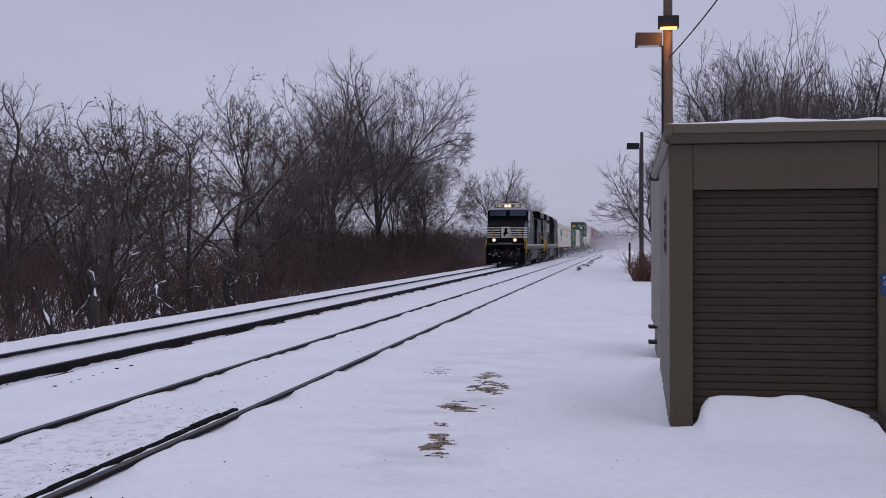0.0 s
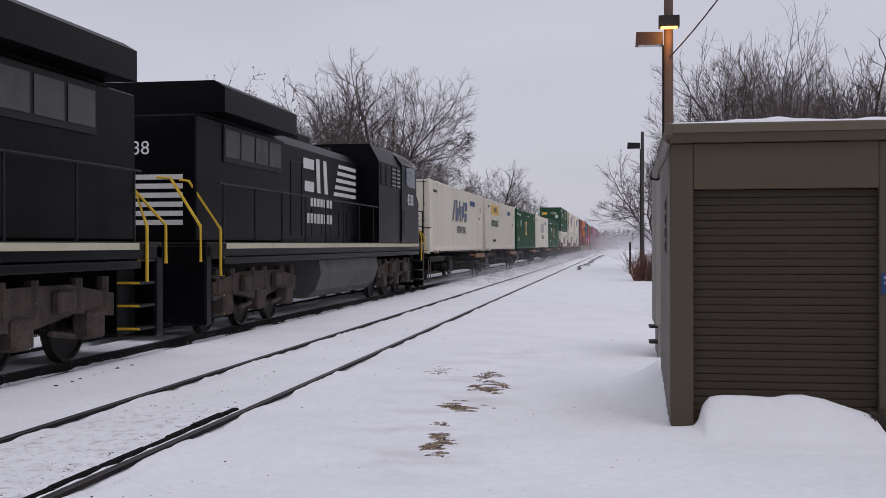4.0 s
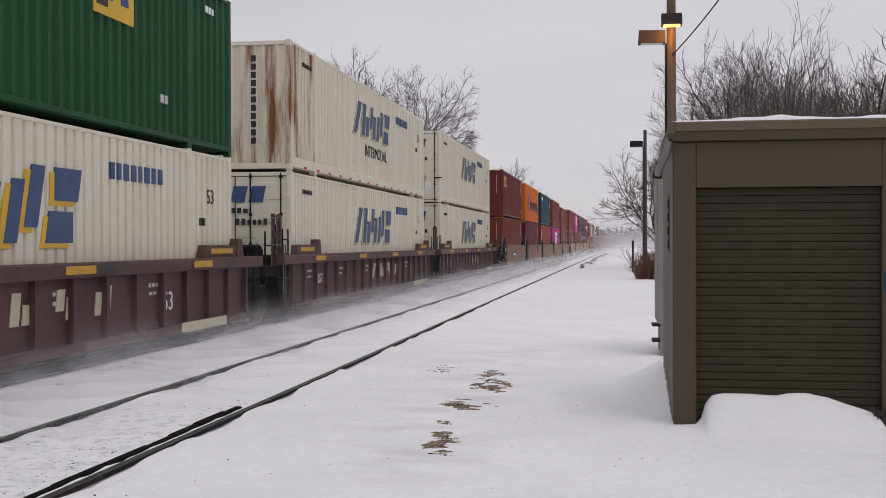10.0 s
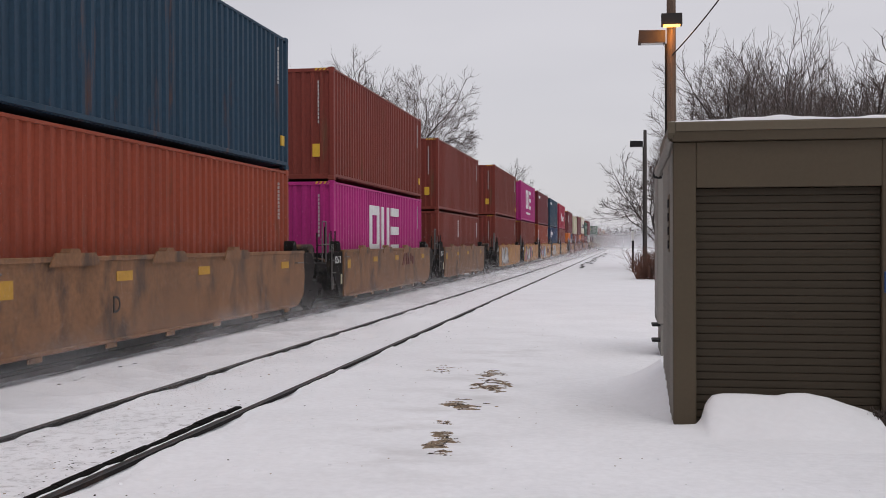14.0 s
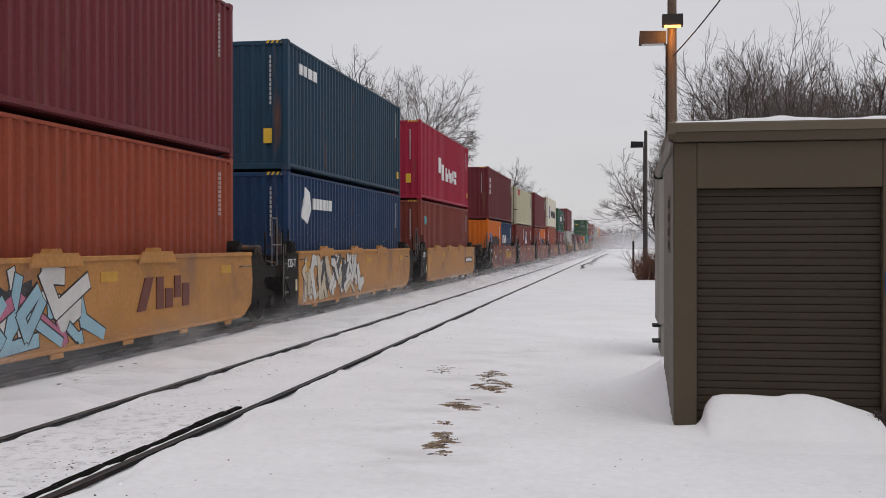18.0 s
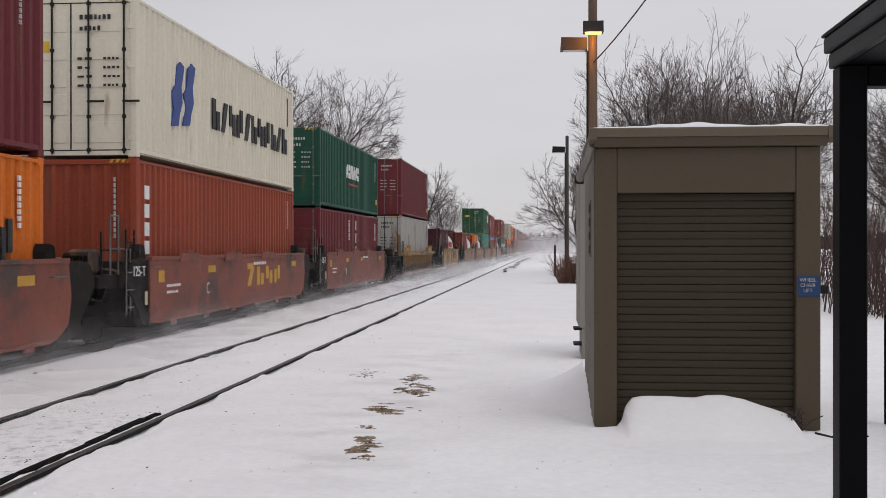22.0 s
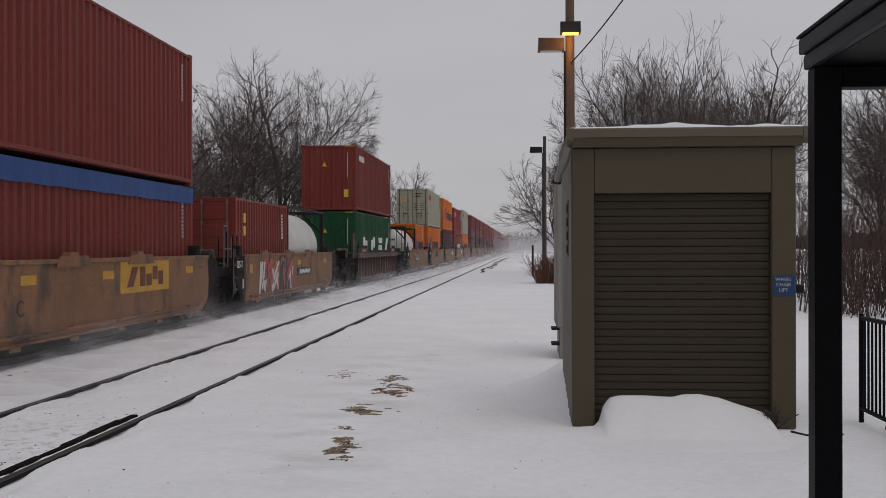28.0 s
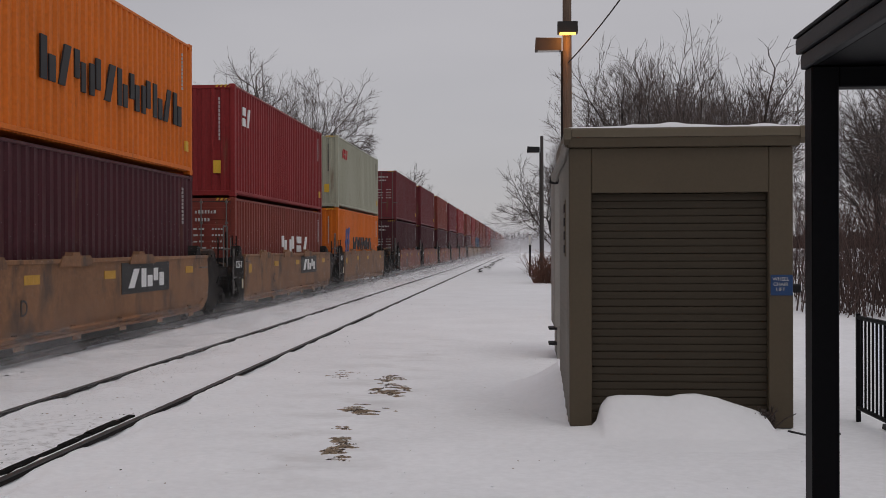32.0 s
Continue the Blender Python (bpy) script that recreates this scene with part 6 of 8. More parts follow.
def white53(u, z, kind, rusty=False):
    c = load("white", u, z, length=16.154, wide=2.591, door=kind != "yellow" and not rusty, nose=kind == "yellow", smooth_side=True, rusty=rusty, label={"navy": "white ribbed 53-foot container with a navy and yellow mark", "spine": "white ribbed 53-foot container with a navy mark and black lettering",
                                             "faded": "white ribbed 53-foot container with a faded grey mark", "yellow": "white ribbed 53-foot container with a yellow panel and green lettering"}.get(kind, "plain white ribbed 53-foot container"))
    x = 2.591 / 2 + 0.004
    if kind == "navy":
        emblem(c, 5.4, 1.30, 4.7, 0.98, 5, SLATE_INK, x, slant=0.25, seed=8, back=YELLOW_INK if u < 230 else PALE_GOLD, fill=0.74)
    elif kind == "spine":
        emblem(c, 5.3, 1.42, 4.6, 0.90, 5, SLATE_INK, x, slant=0.25, seed=8, back=PALE_GOLD, fill=0.74)
        text_on(c, "INTERMODAL", 0.46, BLACK_INK, Matrix.Translation((x - 0.004, 8.4, 1.0)) @ SIDE)
    elif kind == "faded":
        emblem(c, 5.3, 1.42, 4.5, 0.84, 5, PAINT["grey"], x, slant=0.25, seed=8, fill=0.72)
        text_on(c, "INTERMODAL", 0.46, BLACK_INK, Matrix.Translation((x - 0.004, 8.4, 1.0)) @ SIDE)
    elif kind == "yellow":
        block(c, 2.5, 2.03, 6.2, 2.62, YELLOW_INK, x, name="yellow_panel")
        bars(c, 3.5, 2.2, 5, 0.26, 0.3, 0.14, BLACK_INK, x + 0.004, name="trade_mark")
        text_on(c, "Intermodal", 0.78, GREEN_INK, Matrix.Translation((x - 0.004, 4.3, 1.62)) @ SIDE)
        bars(c, 3.2, 0.5, 8, 0.14, 0.16, 0.07, BLACK_INK, x, seed=11)
        part("hazard_diamond", Shape().prism([(8.0, 1.95), (8.16, 2.2), (8.0, 2.45), (7.84, 2.2)], 0, x - 0.03, x), STENCIL, c)
    for i in range(14):
        block(c, 1.0 + i * 1.05, 0.09, 1.22 + i * 1.05, 0.14, RED_INK, x, name="reflector")
    bars(c, 11.3, 2.22, 8, 0.15, 0.24, 0.09, SLATE_INK, x)
    text_on(c, "53", 0.36, BLACK_INK, Matrix.Translation((x - 0.006, 15.1, 2.1)) @ SIDE)
    bars(c, 0.9, 2.42, 7, 0.07, 0.10, 0.05, BLACK_INK, x, seed=4)
    bars(c, 14.6, 1.6, 2, 0.10, 0.16, 0.06, BLACK_INK, x, seed=5)
    if rusty:
        mark_column(c, 0.38, 2.55, 11, 0.135, BLACK_INK, end=True, w=0.11)
    elif kind == "yellow":
        mark_column(c, 1.02, 2.45, 10, 0.10, BLACK_INK, end=True, w=0.07)
    else:
        emblem_end(c, 2.2)
    return c


def orange_marks(c):
    """Navy emblem and a row of dark shapes low on an orange side."""
    block(c, 0.55, 1.02, 1.4, 1.85, NAVY_INK, name="emblem_shape")
    emblem(c, 1.65, 1.1, 3.6, 0.58, 8, BLACK_INK, seed=6)


def emblem_end(c, z):
    """Worn trade mark, code lines and plates on closed container doors."""
    for i in range(4):
        block(c, -0.95 + i * 0.42, z, -0.62 + i * 0.42, z + 0.36, SLATE_INK, end=True, name="emblem_shape", slant=0.08)
    bars(c, -0.9, z - 0.24, 9, 0.09, 0.12, 0.05, BLACK_INK, end=True, seed=6)
    bars(c, 0.02, z - 0.5, 6, 0.10, 0.14, 0.05, BLACK_INK, end=True, seed=7)
    for k in range(5):
        bars(c, 0.06, z - 0.8 - 0.13 * k, 4, 0.09, 0.05, 0.05, STENCIL, end=True, seed=8 + k)
    block(c, 0.1, 0.55, 0.5, 0.82, YELLOW_INK, end=True, name="caution_plate")
    block(c, 0.68, 0.55, 0.9, 0.85, WHITE, end=True, name="paper_plate")


def green53(u, z, upper=False):
    c = load("green", u, z, length=16.154, wide=2.591, door=True, label="dark green 53-foot container with a yellow square mark")
    x = 2.591 / 2 + 0.004
    y, z0 = (10.8, 1.62) if upper else (6.95, 1.06)
    block(c, y, z0, y + 1.25, z0 + 1.02, YELLOW_INK, x, name="yellow_square")
    block(c, y + 0.08, z0 + 0.12, y + 0.42, z0 + 0.90, BLACK_INK, x + 0.004, name="emblem_shape")
    emblem(c, y + 0.48, z0 + 0.24, 0.7, 0.55, 2, NAVY_INK, x + 0.004, seed=4)
    s = part("hazard_diamond", Shape().prism([(3.25, 1.63), (3.45, 1.9), (3.25, 2.17), (3.05, 1.9)], 0, x - 0.03, x), WHITE, c)
    bars(c, 0.35, 2.48, 4, 0.10, 0.12, 0.06, WHITE, x, seed=2)
    bars(c, 1.55, 2.44, 10, 0.09, 0.13, 0.06, WHITE, x, seed=3)
    bars(c, 1.4, 0.62, 2, 0.16, 0.2, 0.05, WHITE, x, seed=4)
    bars(c, 13.0, 0.62, 2, 0.12, 0.16, 0.05, STENCIL, x, seed=5)
    bars(c, 14.9, 2.45, 3, 0.10, 0.11, 0.05, WHITE, x, seed=6)
    text_on(c, "53", 0.3, WHITE, Matrix.Translation((x - 0.006, 0.6, 1.68)) @ SIDE)
    bars(c, 9.0, 2.5, 7, 0.09, 0.09, 0.08, STENCIL, x)
    block(c, -0.98, 1.95, -0.42, 2.3, YELLOW_INK, end=True, name="yellow_square")
    bars(c, 0.08, 2.2, 5, 0.09, 0.12, 0.05, STENCIL, end=True)
    bars(c, 0.08, 2.02, 6, 0.09, 0.12, 0.05, STENCIL, end=True)
    block(c, 0.1, 0.7, 0.95, 0.95, YELLOW_INK, end=True, name="yellow_plate")
    bars(c, 0.1, 1.25, 6, 0.07, 0.12, 0.05, GALVANISED, end=True)
    part("hazard_diamond", Shape().prism([(0.78, 1.5), (1.0, 1.75), (0.78, 2.0), (0.56, 1.75)], 1, -0.03, 0.0), WHITE, c)
    return c


def flag_mark(c, y0, z0, s, ink, ink2):
    """Two leaning emblem halves beside a line of plain shapes."""
    for dy, dz in ((0.0, 0.0), (0.52, 0.06)):
        ring = [(0.02, 0.0), (0.34, 0.04), (0.40, 0.22), (0.52, 0.40), (0.47, 0.62), (0.60, 0.95), (0.42, 1.0), (0.26, 0.90), (0.20, 0.62), (0.05, 0.48), (0.14, 0.28)]
        part("emblem", Shape().prism([(y0 + (u + dy) * s, z0 + (v + dz) * s) for u, v in ring], 0, HW - 0.026, HW + 0.004), ink, c)
    emblem(c, y0 + 2.0 * s, z0 + 0.18 * s, 5.2 * s, 0.5 * s, 11, ink2, seed=6, fill=0.72)


def forty(color, u, upper, label, door=False, mark=None, seed=0, high=2.896, z=None):
    z = (UPP if upper else LOW) if z is None else z
    c = load(color, u, z, door=door, label=label, high=high)
    if mark:
        mark(c)
    stencils(c, seed, door, high=high, ink=BLACK_INK if color in ("white", "sage", "cream", "grey") else None)
    return c


def twenty(color, u, z, label, mark=None, door=False, high=2.591):
    c = load(color, u, z, length=6.058, high=high, door=door, label=label)
    mark_column(c, 5.3, high - 0.3, 8, 0.07, WHITE)
    if mark:
        mark(c)
    return c

# -- the consist, head to tail: places are metres up the line at the start --
for u, kind in ((127.6, "spine"), (145.2, "yellow"), (163.0, "green"), (180.2, "faded"), (198.4, "green")):
    spine_car(u, 16.154, last=(u > 198))
    if kind == "green":
        green53(u, SPINE_Z)
    else:
        white53(u, SPINE_Z, kind)
for i, u in enumerate((219.7, 239.55, 259.4)):
    well_car(u, 16.154, WELL_MAROON, "ribs", first=i == 0, last=i == 2, label="dark maroon ribbed well car with grimy side posts", end_marks=False)
    white53(u, LOW, "navy")
    w = MOVERS[-2][0]
    text_on(w, "53", 0.42, WHITE, Matrix.Translation((1.365, 13.1, 0.72)) @ SIDE)
    text_on(w, "125T", 0.3, WHITE, Matrix.Translation((1.365, 2.0, 0.8)) @ SIDE)
    emblem(w, 7.4, 0.66, 4.2, 0.40, 4, PAINT["cream"], x=1.366, seed=13, slant=0.15, fill=0.36)
    part("pale_plate", Shape().box(1.47, 13.4, 0.2, 1.476, 15.4, 0.36), PAINT["cream"], w, "dirty cream patch on the lower chord")
    for k in range(4):
        part("yellow_patch", Shape().box(1.52, 1.2 + k * 4.2, 1.25, 1.527, 2.0 + k * 4.2, 1.36), FADED_YELLOW, w)
green53(219.7, UPP, True)
white53(239.55, UPP, "spine", rusty=True)
white53(259.4, UPP, "navy")

MID = LOW + 2.591 + TOP_GAP  # above a load of standard height
M = "maroon corrugated 40-foot container"
B = "red-brown corrugated 40-foot container"


def mark_flag(c):
    flag_mark(c, 1.8, 0.75, 1.35, NAVY_INK, BLACK_INK)


def mark_blocks(c):
    x = HW + 0.004
    part("emblem", Shape().box(x - 0.03, 4.0, 0.98, x, 4.3, 2.4).box(x - 0.03, 4.95, 0.98, x, 5.25, 2.4).box(x - 0.03, 4.3, 2.12, x, 4.95, 2.4).box(x - 0.03, 4.3, 0.98, x, 4.95, 1.26), WHITE, c)
    for y in (5.55, 6.33):
        part("emblem", Shape().box(x - 0.03, y, 0.98, x, y + 0.32, 2.4), WHITE, c)
    for z in (0.98, 1.55, 2.14):
        part("emblem", Shape().box(x - 0.03, 6.95, z, x, 8.1, z + 0.26), WHITE, c)
    bars(c, 4.1, 0.55, 9, 0.28, 0.16, 0.14, WHITE)


def mark_split(c):
    emblem(c, 3.9, 0.95, 1.35, 0.86, 1, WHITE, seed=2, fill=0.85)
    emblem(c, 5.6, 0.95, 3.0, 0.55, 4, WHITE, seed=5)


def mark_small(c):
    bars(c, 0.9, 2.25, 4, 0.28, 0.24, 0.12, WHITE, name="trade_mark")


def mark_knight(c):
    part("emblem", Shape().prism([(1.0, 1.9), (1.5, 1.75), (1.8, 2.1), (1.65, 2.5), (1.3, 2.6), (1.2, 2.2)], 0, HW - 0.03, HW + 0.004), WHITE, c)
    bars(c, 2.0, 2.1, 6, 0.2, 0.26, 0.1, WHITE, name="trade_mark")


def mark_red_left(c):
    emblem(c, 1.2, 2.05, 1.3, 0.4, 3, RED_INK, seed=9)


def mark_mid(c):
    emblem(c, 4.8, 1.25, 2.6, 0.5, 7, WHITE, seed=14)
    bars(c, 5.3, 1.0, 9, 0.15, 0.07, 0.06, RED_INK, name="trade_mark")


def mark_teal(c):
    part("emblem", Shape().prism([(0.95 + 0.2 * math.cos(a), 2.15 + 0.16 * math.sin(a)) for a in [k * 0.5236 for k in range(12)]], 0, HW - 0.03, HW + 0.004), TEAL_INK, c)


def mark_yellow_box(c):
    block(c, 0.8, 1.9, 1.9, 2.5, YELLOW_INK, name="yellow_panel")
    bars(c, 0.9, 2.0, 3, 0.24, 0.32, 0.08, BLACK_INK, x=HW + 0.008, name="trade_mark")


def mark_letters(c):
    emblem(c, 2.0, 1.16, 10.4, 0.62, 4, WHITE, seed=17, fill=0.4)


def mark_upright(c):
    mark_column(c, 0.42, 2.42, 6, 0.25, WHITE, w=0.22)


def mark_ci(c):
    emblem(c, 8.6, 1.4, 2.4, 0.9, 2, WHITE, seed=19)


TAN, RED = "tan well car, faded and streaked with grime", "oxide-red well car with white stencils"
G1, G2, G3, G4, G5, G6 = ([283.0, 298.6, 314.2, 330.2, 346.1], [365.6, 381.8, 397.6, 413.2, 429.1], [449.2, 464.8, 480.2, 496.0, 511.9],
                          [572.2, 588.1, 603.8, 619.3, 635.1], [675.2, 691.1, 706.8, 722.6, 738.4], [758.8, 774.5, 790.4, 806.2, 822.0])
WELLS = {}
for g, m, lb in ((G1, WELL_TAN, TAN), (G2, WELL_YELLOW, TAN), (G3, WELL_RED, RED), (G4, WELL_TAN, TAN), (G5, WELL_TAN, TAN), (G6, WELL_RED, RED)):
    for i, u in enumerate(g):
        WELLS[u] = well_car(u, 12.19, m, first=i == 0, last=i == 4, label=lb)

for u, inks, y0, y1, sd in ((G2[0], (2, 3, 2), 1.5, 4.6, 1), (G2[1], (0, 5, 2, 1, 3), 0.6, 6.5, 2), (G2[2], (0, 1, 2, 3), 0.3, 6.0, 3), (G2[3], (2, 2, 5, 3), 0.6, 5.4, 4), (G4[4], (2, 4, 4, 3), 1.9, 5.6, 5)):
    graffiti(WELLS[u], y0, y1, 0.35, 1.35, inks, sd)
for u in (G5[2], G5[3], G5[1]):
    panel_mark(WELLS[u], 7.2 if u != G5[1] else 3.6, 9.8 if u != G5[1] else 6.4, 0.82, 1.38, BLACK_INK, WHITE if u != G5[1] else TRUCK_DARK)
for u in (G1[1], G1[3], G2[2], G4[0], G4[2], G4[3]):
    panel_mark(WELLS[u], 7.2, 9.8, 0.5 if u == G2[2] else 0.84, 1.42 if u != G2[2] else 1.3, FADED_YELLOW if u in (G4[2], G4[3]) else None, OXIDE_MARK)
for u, y0 in ((G2[4], 9.5), (G4[4], 6.4), (G5[0], 3.6), (G1[0], 3.4)):
    panel_mark(WELLS[u], y0, y0 + 2.2, 0.78, 1.02, BLACK_INK, WHITE, n=9, seed=5)
for g in (G1, G2, G3, G4, G5, G6):
    for u, letter in zip(g, "AEDCB"):
        text_on(WELLS[u], letter, 0.34, STENCIL if g in (G3, G6) else BLACK_INK, Matrix.Translation((1.462, 3.4, 0.78)) @ SIDE)
for u in G3:
    bars(WELLS[u], 7.0, 1.22, 8, 0.1, 0.07, 0.05, WHITE, x=1.466)
    bars(WELLS[u], 0.9, 0.9, 6, 0.1, 0.05, 0.04, WHITE, x=1.466)
    bars(WELLS[u], 0.9, 0.78, 5, 0.1, 0.05, 0.04, WHITE, x=1.466, seed=4)
emblem(WELLS[G3[0]], 6.4, 0.72, 3.4, 0.45, 4, FADED_YELLOW, x=1.468, seed=13)
emblem(WELLS[G3[3]], 6.4, 0.72, 3.4, 0.45, 4, FADED_YELLOW, x=1.468, seed=13)
forty("brown", G1[0], False, B, seed=1)
forty("maroon", G1[0], True, M + " with a yellow and black mark", mark=mark_yellow_box, seed=2)
forty("maroon", G1[1], False, M, seed=3)
forty("orange", G1[1], True, "bright orange 40-foot container with a blue emblem", mark=mark_flag, seed=4)
forty("oxide", G1[2], False, "orange-red 40-foot container with an upright row of white blocks", mark=mark_upright, seed=5)
forty("teal", G1[2], True, "dark teal 40-foot container with a small white mark", mark=mark_small, seed=6)
forty("pink", G1[3], False, "magenta 40-foot container with large white shapes", mark=mark_blocks, seed=7)
forty("brown", G1[3], True, B, seed=8)
for k in range(2):
    twenty("brown", G1[4] + 6.13 * k, LOW, "red-brown corrugated 20-foot container")
forty("brown", G1[4], True, B, seed=346, z=MID)
for k in range(2):
    forty("brown", G2[0], k == 1, B, seed=365 + k)
forty("brown", G2[1], False, B, seed=11)
forty("pink", G2[1], True, "magenta 40-foot container with large white shapes", mark=mark_blocks, seed=12)
forty("oxide", G2[2], False, "orange-red 40-foot container with an upright row of white blocks", mark=mark_upright, seed=13)
forty("maroon", G2[2], True, M + " with a small pale emblem", mark=mark_small, seed=14)
forty("navy", G2[3], False, "navy blue 40-foot container with a white emblem", mark=mark_knight, seed=15)
forty("teal", G2[3], True, "dark teal 40-foot container with a small white mark", mark=mark_small, seed=16)
forty("brown", G2[4], False, B + " with a round teal mark", mark=mark_teal, seed=17)
forty("crimson", G2[4], True, "crimson 40-foot container with large white shapes", mark=mark_split, seed=18)
twenty("orange", G3[0], LOW, "orange 20-foot container with dark lettering", mark=orange_marks)
twenty("navy", G3[0] + 6.13, LOW, "navy 20-foot container with white lettering", mark=lambda c: emblem(c, 0.7, 1.3, 2.2, 0.5, 3, WHITE, seed=3))
forty("maroon", G3[0], True, M + " with upright white shapes", mark=lambda c: mark_column(c, 0.62, 2.3, 3, 0.24, WHITE, w=0.2), seed=20, z=MID)
twenty("brown", G3[1], LOW, "red-brown corrugated 20-foot container")
twenty("brown", G3[1] + 6.13, LOW, "red-brown 20-foot container with a blue and white panel", mark=lambda c: (block(c, 0.45, 1.2, 1.75, 2.2, NAVY_INK, name="blue_panel"), block(c, 0.52, 1.27, 1.68, 1.55, WHITE, x=HW + 0.008, name="white_band"), block(c, 0.52, 1.62, 1.2, 1.72, WHITE, x=HW + 0.008, name="white_band"), block(c, 1.1, 1.82, 1.66, 2.12, YELLOW_INK, x=HW + 0.008, name="yellow_band", slant=-0.2)))
forty("cream", G3[1], True, "faded cream 40-foot container with a red mark", door=True, mark=mark_red_left, seed=22, z=MID, high=2.591)
twenty("brown", G3[2], LOW, "red-brown corrugated 20-foot container")
twenty("orange", G3[2] + 6.13, LOW, "orange 20-foot container with a navy emblem", mark=orange_marks)
forty("maroon", G3[2], True, M, door=True, seed=24, z=MID)
forty("oxide", G3[3], False, "orange-red 40-foot container with an upright row of white blocks", mark=mark_upright, seed=25)
forty("white", G3[3], True, "white 40-foot container with a navy emblem", door=True, mark=mark_flag, seed=26)
twenty("maroon", G3[4], LOW, "maroon corrugated 20-foot container", door=True)
twenty("maroon", G3[4] + 6.13, LOW, "maroon 20-foot container with cream lettering", mark=lambda c: mark_column(c, 0.5, 2.3, 3, 0.36, PAINT["cream"], w=0.2))
forty("forest", G3[4], True, "forest green 40-foot container with white lettering", door=True, mark=mark_mid, seed=28, z=MID, high=2.591)
well_car(532.0, 12.19, WELL_OCHRE, "ribs", True, True, "yellow-tan ribbed well car with rust streaks", end_marks=False)
forty("grey", 532.0, False, "dirty grey 40-foot container streaked with rust", door=True, seed=30)
forty("maroon", 532.0, True, M + " with closed end doors", door=True, seed=31)
panel_mark(well_car(552.2, 12.19, WELL_OCHRE, "plate", True, True, "ochre well car, stained and streaked with grime"), 7.2, 9.8, 0.7, 1.38, None, OXIDE_MARK)


def mark_red_disc(c):
    emblem(c, 1.35, 1.28, 2.5, 0.42, 7, RED_INK, x=1.158, seed=23)
    for k in range(12):
        a = k * 0.5236
        part("ring_mark", Shape().box(1.12, 0.8 + 0.36 * math.cos(a) - 0.06, 1.45 + 0.36 * math.sin(a) - 0.05, 1.158, 0.8 + 0.36 * math.cos(a) + 0.06, 1.45 + 0.36 * math.sin(a) + 0.05), RED_INK, c)
    bars(c, 4.1, 1.5, 5, 0.10, 0.07, 0.05, BLACK_INK, x=1.158)
    bars(c, 4.1, 1.36, 4, 0.12, 0.07, 0.05, BLACK_INK, x=1.158, seed=3)
    block(c, 4.5, 0.5, 5.0, 0.75, RED_INK, x=1.0, name="hazard_plate")


twenty("wine", 552.2, LOW, "dark wine-red 20-foot container with cream bars", mark=lambda c: mark_column(c, 0.5, 2.2, 3, 0.36, PAINT["cream"], w=0.2), door=True)
tank_container(558.3, LOW, "white tank container in a black frame, red shapes on its side", mark_red_disc)
twenty("brown", G4[0], LOW, "red-brown corrugated 20-foot container", mark=lambda c: mark_column(c, 0.5, 2.2, 3, 0.36, PAINT["cream"], w=0.2))
tank_container(G4[0] + 6.13, LOW, "white tank container in a black frame")
twenty("orange", G4[1], LOW, "orange 20-foot container with dark lettering", mark=orange_marks)
tank_container(G4[1] + 6.13, LOW, "white tank container in a black frame")
forty("mint", G4[2], False, "sea-green corrugated 40-foot container", seed=33)
forty("green", G4[2], True, "green 40-foot container with white shapes", door=True, mark=mark_ci, seed=34)
forty("brick", G4[3], False, "brick-red open-top 40-foot container", seed=35, high=2.591)
bt = thing("tarpaulin", "bright blue tarpaulin lashed over an open-top container", "tarpaulin")
tp = Shape()
for sx in (-1, 1):
    for k in range(40):
        y0, y1 = 12.19 * k / 40, 12.19 * (k + 1) / 40
        h0, h1 = (-0.34 - 0.008 * math.sin(k * 1.7), -0.34 - 0.008 * math.sin((k + 1) * 1.7))
        x0 = sx * (HW + 0.012 + 0.006 * (k % 2))
        x1 = sx * (HW + 0.012 + 0.006 * ((k + 1) % 2))
        tp.add([(x0, y0, h0), (x1, y1, h1), (x1, y1, 0.0), (x0, y0, 0.0), (x0 - sx * 0.01, y0, h0), (x1 - sx * 0.01, y1, h1)], [(0, 1, 2, 3), (0, 4, 5, 1)])
part("side_flap", tp, PAINT["blue"], bt)
part("top_sheet", Shape().box(-HW, -0.02, 0.0, HW, 12.21, 0.012), PAINT["blue"], bt)
part("end_flap", Shape().box(-HW, -0.035, -0.35, HW, -0.021, 0.0, 0.004), PAINT["blue"], bt)
run(bt, G4[3], LOW + 2.598)
forty("brick", G4[3], True, "brick-red 40-foot container with a white column of marks", mark=lambda c: mark_column(c, 0.6, 2.3, 5, 0.2, WHITE, w=0.2), seed=36, z=LOW + 2.591 + 0.05)
twenty("brick", G4[4], LOW, "brick-red 20-foot container with a yellow mark", mark=lambda c: mark_column(c, 0.8, 2.2, 2, 0.25, YELLOW_INK, w=0.2), door=True)
tank_container(G4[4] + 6.13, LOW, "white tank container in a black frame")
w = well_car(655.2, 12.19, WELL_MAROON, "ribs", True, True, "dark maroon ribbed well car with a rusty top chord", end_marks=False)
emblem(w, 8.2, 0.6, 1.8, 0.42, 3, FADED_YELLOW, x=1.366, seed=3, fill=0.8)
forty("green", 655.2, False, "green 40-foot container with large white shapes", mark=mark_letters, seed=37)
forty("brick", 655.2, True, "brick-red corrugated 40-foot container", mark=mark_small, seed=38)
tank_container(G5[0], LOW, "white tank container in a black frame")
twenty("orange", G5[0] + 6.13, LOW, "orange 20-foot container with a navy emblem", mark=orange_marks, high=2.896)
